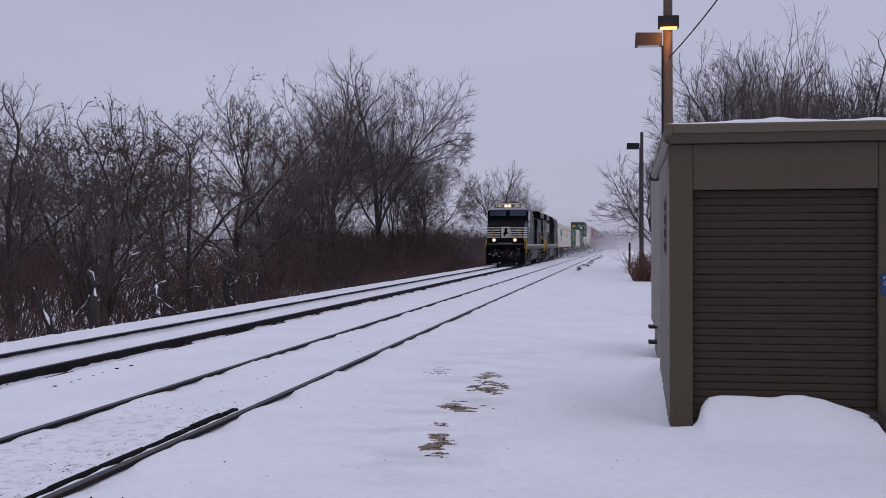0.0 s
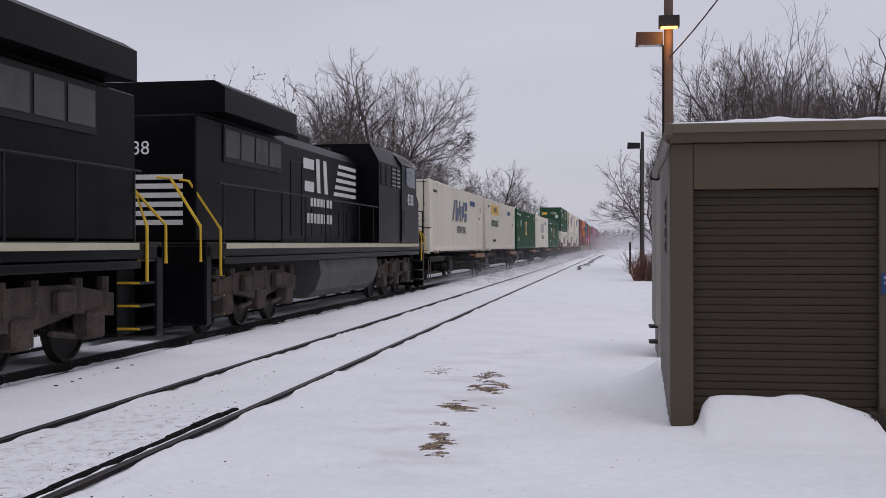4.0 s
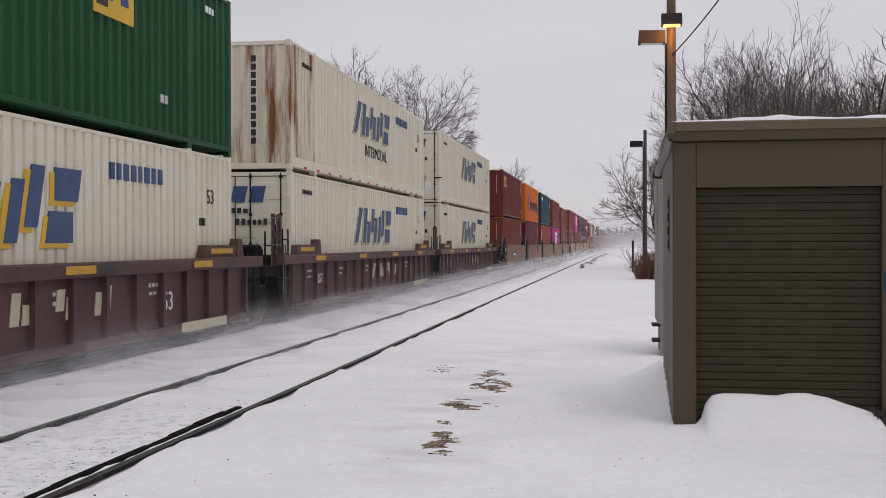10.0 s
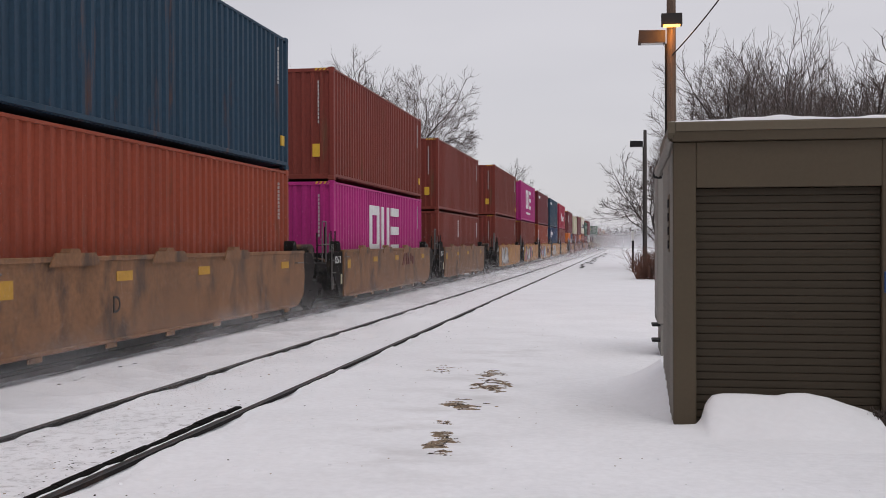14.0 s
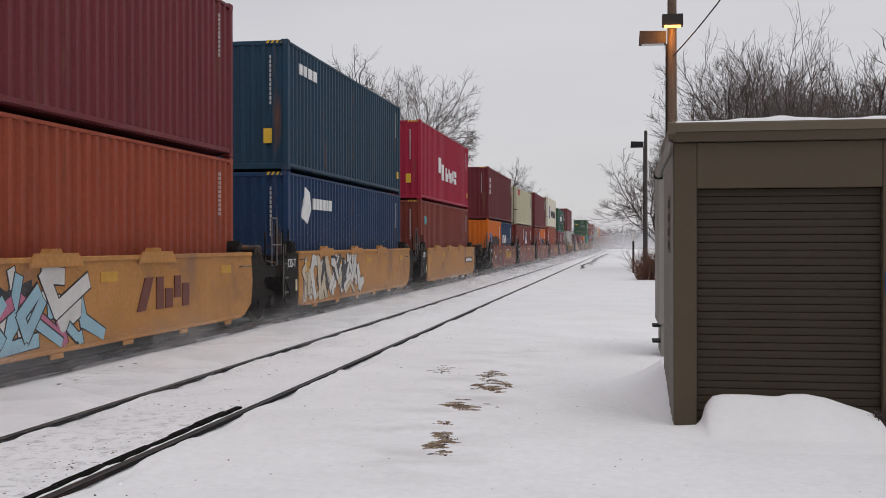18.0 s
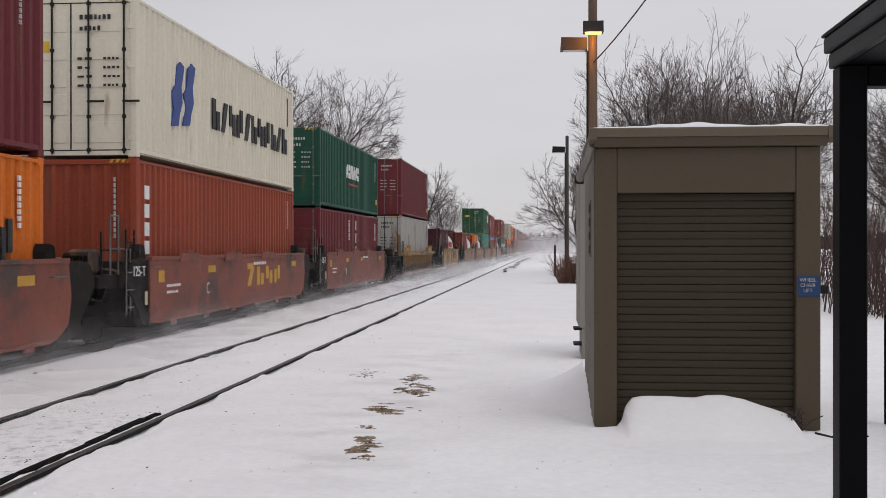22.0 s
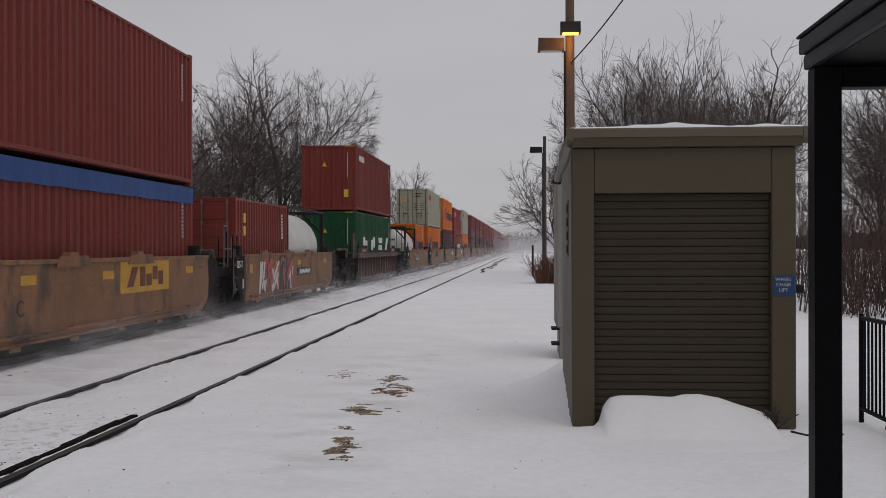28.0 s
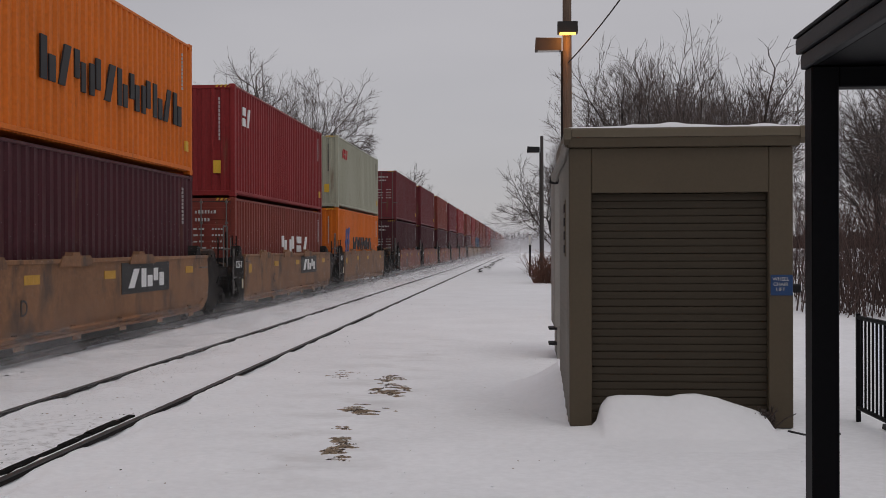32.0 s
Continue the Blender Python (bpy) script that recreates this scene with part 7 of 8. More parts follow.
forty("orange", G5[1], False, "bright orange 40-foot container with a blue emblem", mark=lambda c: flag_mark(c, 1.7, 1.0, 1.1, NAVY_INK, BLACK_INK), door=True, seed=40)
forty("sage", G5[1], True, "grey-green 40-foot container with a red mark", door=True, mark=mark_red_left, seed=41)
forty("wine", G5[2], False, "dark wine-red 40-foot container", door=True, seed=42)
forty("orange", G5[2], True, "bright orange 40-foot container with a blue emblem", door=True, mark=mark_flag, seed=43)
forty("brown", G5[3], False, B + " with white shapes", door=True, mark=lambda c: emblem(c, 5.5, 1.15, 4.4, 0.5, 4, WHITE, seed=17, fill=0.5), seed=44, high=2.591)
forty("red", G5[3], True, "red 40-foot container with a white mark", mark=lambda c: emblem(c, 0.8, 1.9, 0.9, 0.5, 2, WHITE, seed=21), seed=45, z=MID)
forty("orange", G5[4], False, "bright orange 40-foot container with a blue emblem", mark=lambda c: flag_mark(c, 1.7, 1.0, 1.1, NAVY_INK, BLACK_INK), seed=46)
forty("sage", G5[4], True, "grey-green 40-foot container with a red mark", mark=mark_red_left, seed=47)
rnd = random.Random(41)
tail = list(G6)
u = 841.5
while u < 1130:
    for i in range(5):
        tail.append(u)
        well_car(u, 12.19, WELL_TAN if rnd.random() < 0.5 else WELL_RED, first=i == 0, last=i == 4, label=TAN)
        u += 15.8
    u += 3.8
for i, u in enumerate(tail):
    lo = rnd.choice(("maroon", "brown", "brick", "wine", "maroon", "brown", "oxide", "navy"))
    up = rnd.choice(("maroon", "brown", "brick", "maroon", "wine", "red", "brown", "orange")) if i > 5 else ("maroon", "maroon", "brown", "maroon", "red", "brick")[i]
    if i < 5:
        lo = "wine"
    forty(lo, u, False, PAINT[lo].name.replace("_container_paint", "").replace("_", " ") + " corrugated 40-foot sea container", seed=i, door=i == 0)
    forty(up, u, True, PAINT[up].name.replace("_container_paint", "").replace("_", " ") + " corrugated 40-foot sea container", seed=i + 50, door=i == 0)

# -- locomotives --


def locomotive(u, number, flip=False, label=""):
    """A six-axle freight locomotive, 22.3 m long, cab end at y = 0; flip turns it about."""
    o = thing("locomotive", label, "locomotive", group="locomotives")
    root = part("underframe", Shape().box(-1.5, 0.9, 1.42, 1.5, 21.6, 1.70, 0.03).box(-1.52, 1.7, 1.30, 1.52, 20.8, 1.419, 0.02), LOCO_BLACK, o)
    turn = pose(0, 22.3, 0, 0, 0, 180) if flip else pose(0, 0, 0)

    def p(name, s, m, lb="", par=None):
        return part(name, s, m, par or o, lb, turn if par is None else None)
    root.matrix_basis = turn
    # sill stripe
    for sx in (-1, 1):
        a, b = sorted((sx * 1.521, sx * 1.53))
        p("sill_stripe", Shape().box(a, 1.8, 1.58, b, 20.7, 1.68), PAINT["cream"], "dull cream stripe along the sill")
    # plow and pilot
    pl = Shape()
    for sx in (-1, 1):
        pl.add([(0, 0.12, 0.16), (sx * 1.46, 0.52, 0.16), (sx * 1.46, 0.52, 0.92), (sx * 1.1, 0.42, 0.98), (0, 0.30, 0.72), (0, 0.40, 0.16), (sx * 1.46, 0.62, 0.16), (sx * 1.46, 0.62, 0.92), (sx * 1.1, 0.62, 0.98), (0, 0.62, 0.72)],
               [(0, 1, 2, 3, 4), (5, 9, 8, 7, 6), (0, 5, 6, 1), (1, 6, 7, 2), (2, 7, 8, 3), (3, 8, 9, 4)])
    p("plow", pl, LOCO_BLACK)
    rp = random.Random(17)
    for k in range(26):
        xx = rp.uniform(-1.15, 1.15)
        zz = rp.uniform(0.85, 1.5)
        p("hose_and_fitting", Shape().tube([(xx, 0.6, zz + 0.12), (xx + rp.gauss(0, 0.06), 0.30, zz + rp.uniform(-0.1, 0.1)), (xx + rp.gauss(0, 0.12), 0.24, zz - rp.uniform(0.15, 0.4)), (xx + rp.gauss(0, 0.1), 0.4, zz - rp.uniform(0.2, 0.45))], 0.022 + 0.02 * rp.random(), 6), DARK_GREY if k % 3 else TANK_GREY)
    for xx, zz, ww in ((-0.5, 1.2, 0.2), (0.45, 1.15, 0.16), (-0.9, 1.0, 0.14), (0.95, 1.05, 0.15), (0.0, 1.38, 0.18)):
        p("pilot_box", Shape().box(xx - ww, 0.34, zz - 0.1, xx + ww, 0.62, zz + 0.1, 0.03), DARK_GREY)
    p("hose_loop", Shape().tube([(1.02 + 0.13 * math.cos(a), 0.28 + 0.05 * math.sin(a), 1.50 + 0.15 * math.sin(a)) for a in [k * 0.6283 for k in range(11)]], 0.02, 6), HANDRAIL_Y, "yellow looped cable")
    p("pilot", Shape().box(-1.5, 0.63, 0.4, 1.5, 0.95, 1.65, 0.03), LOCO_BLACK)
    p("coupler", Shape().box(-0.2, -0.15, 0.72, 0.2, 0.62, 1.05, 0.06).box(-0.3, 0.3, 0.6, 0.3, 0.62, 1.15, 0.04), TRUCK_DARK)
    for k, xx in enumerate((-0.95, -0.7, 0.55, 0.8, 1.05)):
        p("air_hose", Shape().tube([(xx, 0.62, 1.05), (xx + 0.03, 0.36, 0.95), (xx + 0.05, 0.30, 0.62), (xx - 0.05, 0.36, 0.45)], 0.03, 6), DARK_GREY)
    # steps at each corner
    for y in (0.95, 20.75):
        for sx in (-1, 1):
            s = Shape()
            for i in range(4):
                a, b = sorted((sx * 1.16, sx * 1.5))
                s.box(a, y, 0.38 + i * 0.34, b, y + 0.55, 0.42 + i * 0.34, 0.008)
            s.box(*sorted((sx * 1.14, sx * 1.16))[:1], y, 0.3, sorted((sx * 1.14, sx * 1.16))[1], y + 0.58, 1.6)
            p("step_well", s, DARK_GREY)
            for i in range(4):
                a, b = sorted((sx * 1.16, sx * 1.505))
                p("step_edge", Shape().box(a, y - 0.015, 0.39 + i * 0.34, b, y - 0.002, 0.425 + i * 0.34), HANDRAIL_Y)
    # nose: a narrow flat front with long angled cheeks
    nose = Shape()
    nf, nw, yb = 1.38, 1.53, 1.95
    rise = [(1.71, 0.0), (3.03, 0.0), (3.16, 0.18)]
    vs = []
    for z, dy in rise:
        vs += [(-nw, yb, z - (0.02 if dy else 0)), (-nf, 0.98 + dy, z), (nf, 0.98 + dy, z), (nw, yb, z - (0.02 if dy else 0))]
    vs += [(-1.45, 2.36, 3.62), (-0.8, 2.36, 3.76), (0.8, 2.36, 3.76), (1.45, 2.36, 3.62), (-nw, 2.36, 1.71), (nw, 2.36, 1.71), (-nw, 2.36, 3.2), (nw, 2.36, 3.2)]
    fs = []
    for r in range(2):
        for c in range(3):
            k = r * 4 + c
            fs.append((k, k + 1, k + 5, k + 4))
    fs += [(8, 9, 13, 12), (9, 10, 14, 13), (10, 11, 15, 14), (0, 4, 8, 18, 16), (3, 17, 19, 11, 7), (8, 12, 18), (11, 19, 15), (0, 16, 17, 3, 2, 1)]
    nose.add(vs, fs)
    n = p("nose", nose, LOCO_BLACK)
    st = p("nose_panel", Shape().box(-0.36, 0.963, 2.17, 0.36, 0.979, 3.0), LOCO_WHITE, "white centre panel with a dark shape")
    q = Shape().prism([(-0.16, 2.3), (-0.05, 2.28), (0.0, 2.5), (0.12, 2.42), (0.16, 2.55), (0.04, 2.72), (0.14, 2.8), (0.05, 2.94), (-0.1, 2.88), (-0.12, 2.6), (-0.22, 2.5)], 1, 0.953, 0.962)
    p("emblem", q, LOCO_BLACK)
    for i in range(5):
        z = 2.18 + i * 0.172
        for x0, x1 in ((-nf, -0.37), (0.37, nf)):
            p("nose_stripe", Shape().box(x0, 0.966, z, x1, 0.978, z + 0.09), LOCO_WHITE)
        for sx in (-1, 1):
            s = Shape()
            x2, y2 = sx * (nf + (nw - nf) * 0.93), 0.98 + (yb - 0.98) * 0.93
            ox, oy = sx * 0.008, -0.006
            s.add([(sx * nf + ox, 0.98 + oy, z), (sx * nf + ox, 0.98 + oy, z + 0.09), (x2 + ox, y2 + oy, z + 0.09), (x2 + ox, y2 + oy, z),
                   (sx * nf - ox, 0.99, z), (sx * nf - ox, 0.99, z + 0.09), (x2 - ox, y2 + 0.02, z + 0.09), (x2 - ox, y2 + 0.02, z)],
                  [(0, 1, 2, 3), (4, 7, 6, 5), (0, 3, 7, 4), (1, 5, 6, 2), (0, 4, 5, 1), (3, 2, 6, 7)])
            p("nose_stripe", s, LOCO_WHITE)
    # grey light bar, hoses and packed snow on the pilot
    p("anticlimber", Shape().box(-1.3, -0.02, 1.66, 1.3, 0.98, 1.74, 0.015), TANK_GREY)
    p("deck_front", Shape().box(-1.42, 0.22, 1.36, 1.42, 0.629, 1.655, 0.02), LOCO_BLACK)
    p("light_bar", Shape().box(-0.55, -0.05, 1.68, 0.55, -0.022, 1.80, 0.01), GALVANISED, "pale grey plate below the nose")
    p("front_shield", Shape().box(-1.34, 0.2, 1.741, 1.34, 0.26, 2.14, 0.02), LOCO_BLACK)
    for sx in (-1, 1):
        for xx in (0.32, 1.34):
            p("front_post", Shape().tube([(sx * xx, 0.1, 1.74), (sx * xx, 0.1, 2.86)], 0.022, 6), LOCO_BLACK)
        p("front_rail", Shape().tube([(sx * 0.32, 0.1, 2.86), (sx * 1.34, 0.1, 2.86)], 0.022, 6).tube([(sx * 0.32, 0.1, 2.3), (sx * 1.34, 0.1, 2.3)], 0.018, 6), LOCO_BLACK)
    rs = random.Random(3)
    for k in range(22):
        cx, cz, q = rs.uniform(-1.25, 1.25), rs.choice((rs.uniform(0.2, 0.34), rs.uniform(0.72, 1.2), rs.uniform(0.72, 1.2))), rs.uniform(0.015, 0.05)
        pts = [Vector((rs.gauss(0, 1), rs.gauss(0, 0.4), rs.gauss(0, 0.7))).normalized() * q * rs.uniform(0.7, 1.2) for _ in range(14)]
        bm = bmesh.new()
        for w in pts:
            bm.verts.new(w + Vector((cx, 0.11 + 0.27 * abs(cx) if cz < 0.5 else 0.24, cz)))
        bmesh.ops.convex_hull(bm, input=bm.verts)
        me = bpy.data.meshes.new("packed_snow")
        bm.to_mesh(me)
        bm.free()
        me.materials.append(SNOW_CAP)
        if not flip:
            sn = new("packed_snow", me)
            sn.parent, sn.matrix_basis = o, turn
    p("glad_hand", Shape().tube([(0.15, 0.45, 1.2), (0.15, 0.58, 1.3)], 0.11, 12), RED_INK if not flip else DARK_GREY)
    # cab with windows
    p("cab", Shape().prism([(-1.54, 1.71), (1.54, 1.71), (1.54, 4.22), (1.34, 4.5), (0.78, 4.82), (-0.78, 4.82), (-1.34, 4.5), (-1.54, 4.22)], 1, 2.361, 4.9), LOCO_BLACK)
    p("headlight_band", Shape().prism([(-1.5, 4.34), (1.5, 4.34), (1.33, 4.51), (0.77, 4.83), (-0.77, 4.83), (-1.33, 4.51)], 1, 2.27, 2.358), LOCO_WHITE, "white band above the windscreens")
    for sx in (-1, 1):
        a, b = sorted((sx * 0.14, sx * 1.40))
        w = p("windscreen", Shape().box(a, 2.335, 3.86, b, 2.359, 4.31, 0.01), GLASS_DARK)
        for k in range(2):
            xw = sx * (0.35 + 0.55 * k)
            p("wiper", Shape().tube([(xw, 2.33, 4.34), (xw + 0.1 * sx, 2.325, 4.0)], 0.012, 5), DARK_GREY)
        a, b = sorted((sx * 0.30, sx * 1.02))
        nb = p("number_board", Shape().box(a, 2.255, 4.49, b, 2.268, 4.73, 0.006), DARK_GREY)
        rim = Shape().box(a - 0.012, 2.248, 4.478, b + 0.012, 2.262, 4.496).box(a - 0.012, 2.248, 4.724, b + 0.012, 2.262, 4.742)
        rim.box(a - 0.012, 2.248, 4.496, a + 0.006, 2.262, 4.724).box(b - 0.006, 2.248, 4.496, b + 0.012, 2.262, 4.724)
        p("board_rim", rim, PAINT["cream"], "cream rim of the number board", nb)
        tx = text_on(o, number, 0.26, NUMBER_GLOW, turn @ Matrix.Translation((sx * 0.66, 2.249, 4.61)) @ ENDF)
        p("headlight", Shape().tube([(sx * 0.125, 2.24, 4.62), (sx * 0.125, 2.262, 4.62)], 0.08, 14), HEADLIGHT if not flip else DARK_GREY, "bright round headlight")
        # glowing disc behind the lens, added to draw the lamp's halo
        p("reflector", Shape().tube([(sx * 0.13, 2.2445, 4.62), (sx * 0.13, 2.2665, 4.62)], 0.115, 18), HALO_GLOW if not flip else DARK_GREY, "warm lit reflector round the headlight")
        dl = p("ditch_light", Shape().tube([(sx * 0.785, -0.14, 2.0), (sx * 0.785, -0.10, 2.0)], 0.085, 14), HEADLIGHT if not flip else DARK_GREY, "bright low ditch light")
        p("reflector", Shape().tube([(sx * 0.785, -0.132, 2.0), (sx * 0.785, -0.098, 2.0)], 0.12, 18), HALO_GLOW if not flip else DARK_GREY, "warm lit reflector round the ditch light")
        p("ditch_housing", Shape().box(sx * 0.785 - 0.14, -0.095, 1.86, sx * 0.785 + 0.14, 0.199, 2.14, 0.03).box(sx * 0.785 - 0.05, 0.0, 1.741, sx * 0.785 + 0.05, 0.1, 1.87), DARK_GREY)
        # cab side windows and door
        a, b = sorted((sx * 1.541, sx * 1.551))
        for y0, y1 in ((2.75, 3.28), (3.34, 3.8), (3.86, 4.2)):
            p("window_frame", Shape().box(a, y0 - 0.04, 3.56, b, y1 + 0.04, 4.215, 0.004), DARK_GREY if y0 > 3.5 else PAINT["grey"])
            p("side_window", Shape().box(a + 0.008 * sx, y0, 3.60, b + 0.008 * sx, y1, 4.18, 0.004), GLASS_DARK)
        p("drip_rail", Shape().box(min(sx * 1.48, sx * 1.62), 2.6, 4.235, max(sx * 1.48, sx * 1.62), 4.5, 4.265, 0.008), PAINT["grey"])
        p("side_door", Shape().box(a, 4.45, 1.95, b, 4.8, 2.75, 0.004), DARK_GREY)
        # walkway rails
        s = Shape()
        ys = [5.2 + i * 1.72 for i in range(10)]
        for y in ys:
            s.tube([(sx * 1.46, y, 1.7), (sx * 1.46, y, 2.75)], 0.02, 6)
        s.tube([(sx * 1.46, 5.0, 2.75), (sx * 1.46, 20.9, 2.75)], 0.02, 6)
        p("walkway_rail", s, DARK_GREY)
        # front and rear grab rails
        for y, q in ((0.93, 1), (21.35, -1)):
            y -= 0.43 * q
            s = Shape().tube([(sx * 1.47, y, 1.36), (sx * 1.47, y, 1.96), (sx * 0.8, y + 0.3 * q, 2.81), (sx * 0.55, y + 0.3 * q, 2.83)], 0.026, 6)
            p("grab_rail", s, HANDRAIL_Y, "bright yellow grab rail")
            s = Shape().tube([(sx * 1.52, y + 0.8 * q, 1.1), (sx * 1.52, y + 0.8 * q, 1.93), (sx * 1.07, y + 0.45 * q, 2.77), (sx * 0.9, y + 0.45 * q, 2.79)], 0.026, 6)
            p("grab_rail", s, HANDRAIL_Y, "bright yellow grab rail")
    # behind the cab: electrical cabinet with blower grilles
    p("blower_cabinet", Shape().prism([(-1.5, 1.71), (1.5, 1.71), (1.5, 4.12), (1.22, 4.62), (-1.22, 4.62), (-1.5, 4.12)], 1, 4.901, 8.1), LOCO_BLACK)
    for y in (5.05, 5.75, 6.6, 7.3):
        for sx in (-1, 1):
            a, b = sorted((sx * 1.501, sx * 1.515))
            g = p("grille", Shape().box(a, y, 3.42, b, y + 0.55, 4.08, 0.004), DARK_GREY)
            for i in range(5):
                p("louvre", Shape().box(a + 0.014 * sx, y + 0.04, 3.47 + i * 0.125, b + 0.02 * sx, y + 0.51, 3.51 + i * 0.125), PAINT["grey"] if y < 6 else LOCO_BLACK)
    # engine hood
    p("engine_hood", Shape().prism([(-0.98, 1.71), (0.98, 1.71), (0.98, 3.95), (0.72, 4.2), (-0.72, 4.2), (-0.98, 3.95)], 1, 8.101, 16.2), LOCO_BLACK)
    for sx in (-1, 1):
        a, b = sorted((sx * 0.981, sx * 0.995))
        for i in range(9):
            p("hood_door", Shape().box(a, 8.3 + i * 0.86, 1.85, b, 9.08 + i * 0.86, 2.55 if i < 6 else 3.6, 0.006), LOCO_BLACK)
        for i in range(5):
            p("side_stripe", Shape().prism([(8.9, 2.95 + i * 0.19), (11.3 - i * 0.12, 2.95 + i * 0.19), (11.25 - i * 0.12, 3.05 + i * 0.19), (8.9, 3.05 + i * 0.19)], 0, a + 0.002 * sx, b + 0.006 * sx), LOCO_WHITE)
        s = Shape()
        c0 = 11.9
        s.prism([(c0, 2.95), (c0 + 0.3, 2.95), (c0 + 0.45, 3.8), (c0 + 0.15, 3.8)], 0, a + 0.002 * sx, b + 0.006 * sx)
        s.prism([(c0 + 0.7, 2.95), (c0 + 1.0, 2.95), (c0 + 1.1, 3.8), (c0 + 0.8, 3.8)], 0, a + 0.002 * sx, b + 0.006 * sx)
        s.prism([(c0 + 1.3, 2.95), (c0 + 2.1, 2.95), (c0 + 2.1, 3.2), (c0 + 1.3, 3.2)], 0, a + 0.002 * sx, b + 0.006 * sx)
        s.prism([(c0 + 1.3, 3.5), (c0 + 2.2, 3.5), (c0 + 2.2, 3.75), (c0 + 1.3, 3.75)], 0, a + 0.002 * sx, b + 0.006 * sx)
        p("emblem", s, LOCO_WHITE, "white block trade mark without lettering")
        for r_ in range(2):
            for i in range(7 + r_):
                p("marking", Shape().box(a + 0.002 * sx, 11.5 + i * 0.3, 2.6 - r_ * 0.42, b + 0.006 * sx, 11.7 + i * 0.3, 2.84 - r_ * 0.42), LOCO_WHITE)
        # radiator section
        p("radiator_grille", Shape().box(min(sx * 1.2, sx * 1.215), 16.5, 3.2, max(sx * 1.2, sx * 1.215), 20.0, 3.9, 0.004), DARK_GREY)
        for i in range(4):
            p("radiator_pane", Shape().box(min(sx * 1.222, sx * 1.23), 16.6 + i * 0.86, 3.3, max(sx * 1.222, sx * 1.23), 17.36 + i * 0.86, 3.82, 0.004), TANK_GREY)
    p("exhaust_stack", Shape().box(-0.45, 11.6, 4.2, 0.45, 12.8, 4.5, 0.04), DARK_GREY)
    p("antenna_plate", Shape().box(-0.45, 2.75, 4.77, 0.35, 3.5, 4.90, 0.03).box(-0.2, 3.0, 4.89, 0.0, 3.2, 4.97, 0.02), DARK_GREY, "dark antenna plate on the cab roof")
    horn = Shape().box(0.25, 3.75, 4.76, 0.65, 3.9, 4.86, 0.01)
    for k in range(3):
        horn.tube([(0.32 + 0.13 * k, 3.95, 4.90), (0.32 + 0.13 * k, 3.62 - 0.06 * k, 4.90)], [0.02, 0.06], 8)
    p("horn", horn, DARK_GREY)
    p("roof_vent", Shape().tube([(0, 9.8, 4.2), (0, 9.8, 4.36)], 0.5, 16).tube([(0, 14.4, 4.2), (0, 14.4, 4.36)], 0.5, 16), DARK_GREY)
    p("radiator_house", Shape().box(-1.19, 16.201, 1.71, 1.19, 21.3, 3.95, 0.03), LOCO_BLACK)
    p("radiator_wing", Shape().prism([(-1.5, 4.05), (1.5, 4.05), (1.5, 4.5), (1.3, 4.62), (-1.3, 4.62), (-1.5, 4.5)], 1, 16.3, 20.7), LOCO_BLACK, "wide black radiator wing overhanging the hood")
    p("radiator_neck", Shape().box(-1.0, 16.3, 3.951, 1.0, 20.7, 4.049), LOCO_BLACK)
    # long-hood end
    text_on(o, number, 0.34, WHITE, turn @ Matrix.Translation((0, 21.312, 3.35)) @ pose(0, 0, 0, 0, 0, 180) @ ENDF)
    for i in range(6):
        p("end_stripe", Shape().box(-0.95, 21.303, 2.0 + i * 0.16, 0.95, 21.31, 2.09 + i * 0.16), LOCO_WHITE)
    p("pilot", Shape().box(-1.5, 21.35, 0.25, 1.5, 21.62, 1.65, 0.03), LOCO_BLACK)
    # side number
    for sx in (-1, 1):
        side = Matrix.Translation((sx * 1.543, 3.45, 3.12)) @ (SIDE if sx > 0 else pose(0, 0, 0, 0, 0, 180) @ SIDE)
        text_on(o, number, 0.52, WHITE, turn @ side)
        if not flip:
            text_on(o, "DC to AC CONVERSION", 0.13, PAINT["grey"], turn @ Matrix.Translation((0, 0.15 * sx, -0.42)) @ side)
    # fuel tank, trucks
    tk = Shape()
    tk.prism([(-1.4, 1.28), (1.4, 1.28), (1.45, 0.95), (1.30, 0.55), (1.05, 0.36), (-1.05, 0.36), (-1.30, 0.55), (-1.45, 0.95)], 1, 8.0, 14.2)
    p("fuel_tank", tk, TANK_GREY, "large dusty grey fuel tank")
    p("filler", Shape().box(1.455, 11.0, 0.75, 1.47, 11.12, 1.2), RED_INK)
    for cy in (4.3, 18.0):
        s = Shape()
        for sx in (-1, 1):
            a, b = sorted((sx * 1.02, sx * 1.2))
            s.prism([(cy - 2.55, 0.62), (cy - 2.55, 0.95), (cy - 1.2, 1.12), (cy + 1.2, 1.12), (cy + 2.55, 0.95), (cy + 2.55, 0.62), (cy + 1.4, 0.72), (cy + 0.4, 0.58), (cy - 0.4, 0.58), (cy - 1.4, 0.72)], 0, a, b)
            for dy in (-1.9, 0, 1.9):
                s.box(min(sx * 1.0, sx * 1.28), cy + dy - 0.24, 0.34, max(sx * 1.0, sx * 1.28), cy + dy + 0.24, 0.74, 0.04)
                s.tube([(sx * 1.15, cy + dy - 0.38, 0.72), (sx * 1.15, cy + dy - 0.38, 1.2)], 0.09, 8)
                s.tube([(sx * 1.15, cy + dy + 0.38, 0.72), (sx * 1.15, cy + dy + 0.38, 1.2)], 0.09, 8)
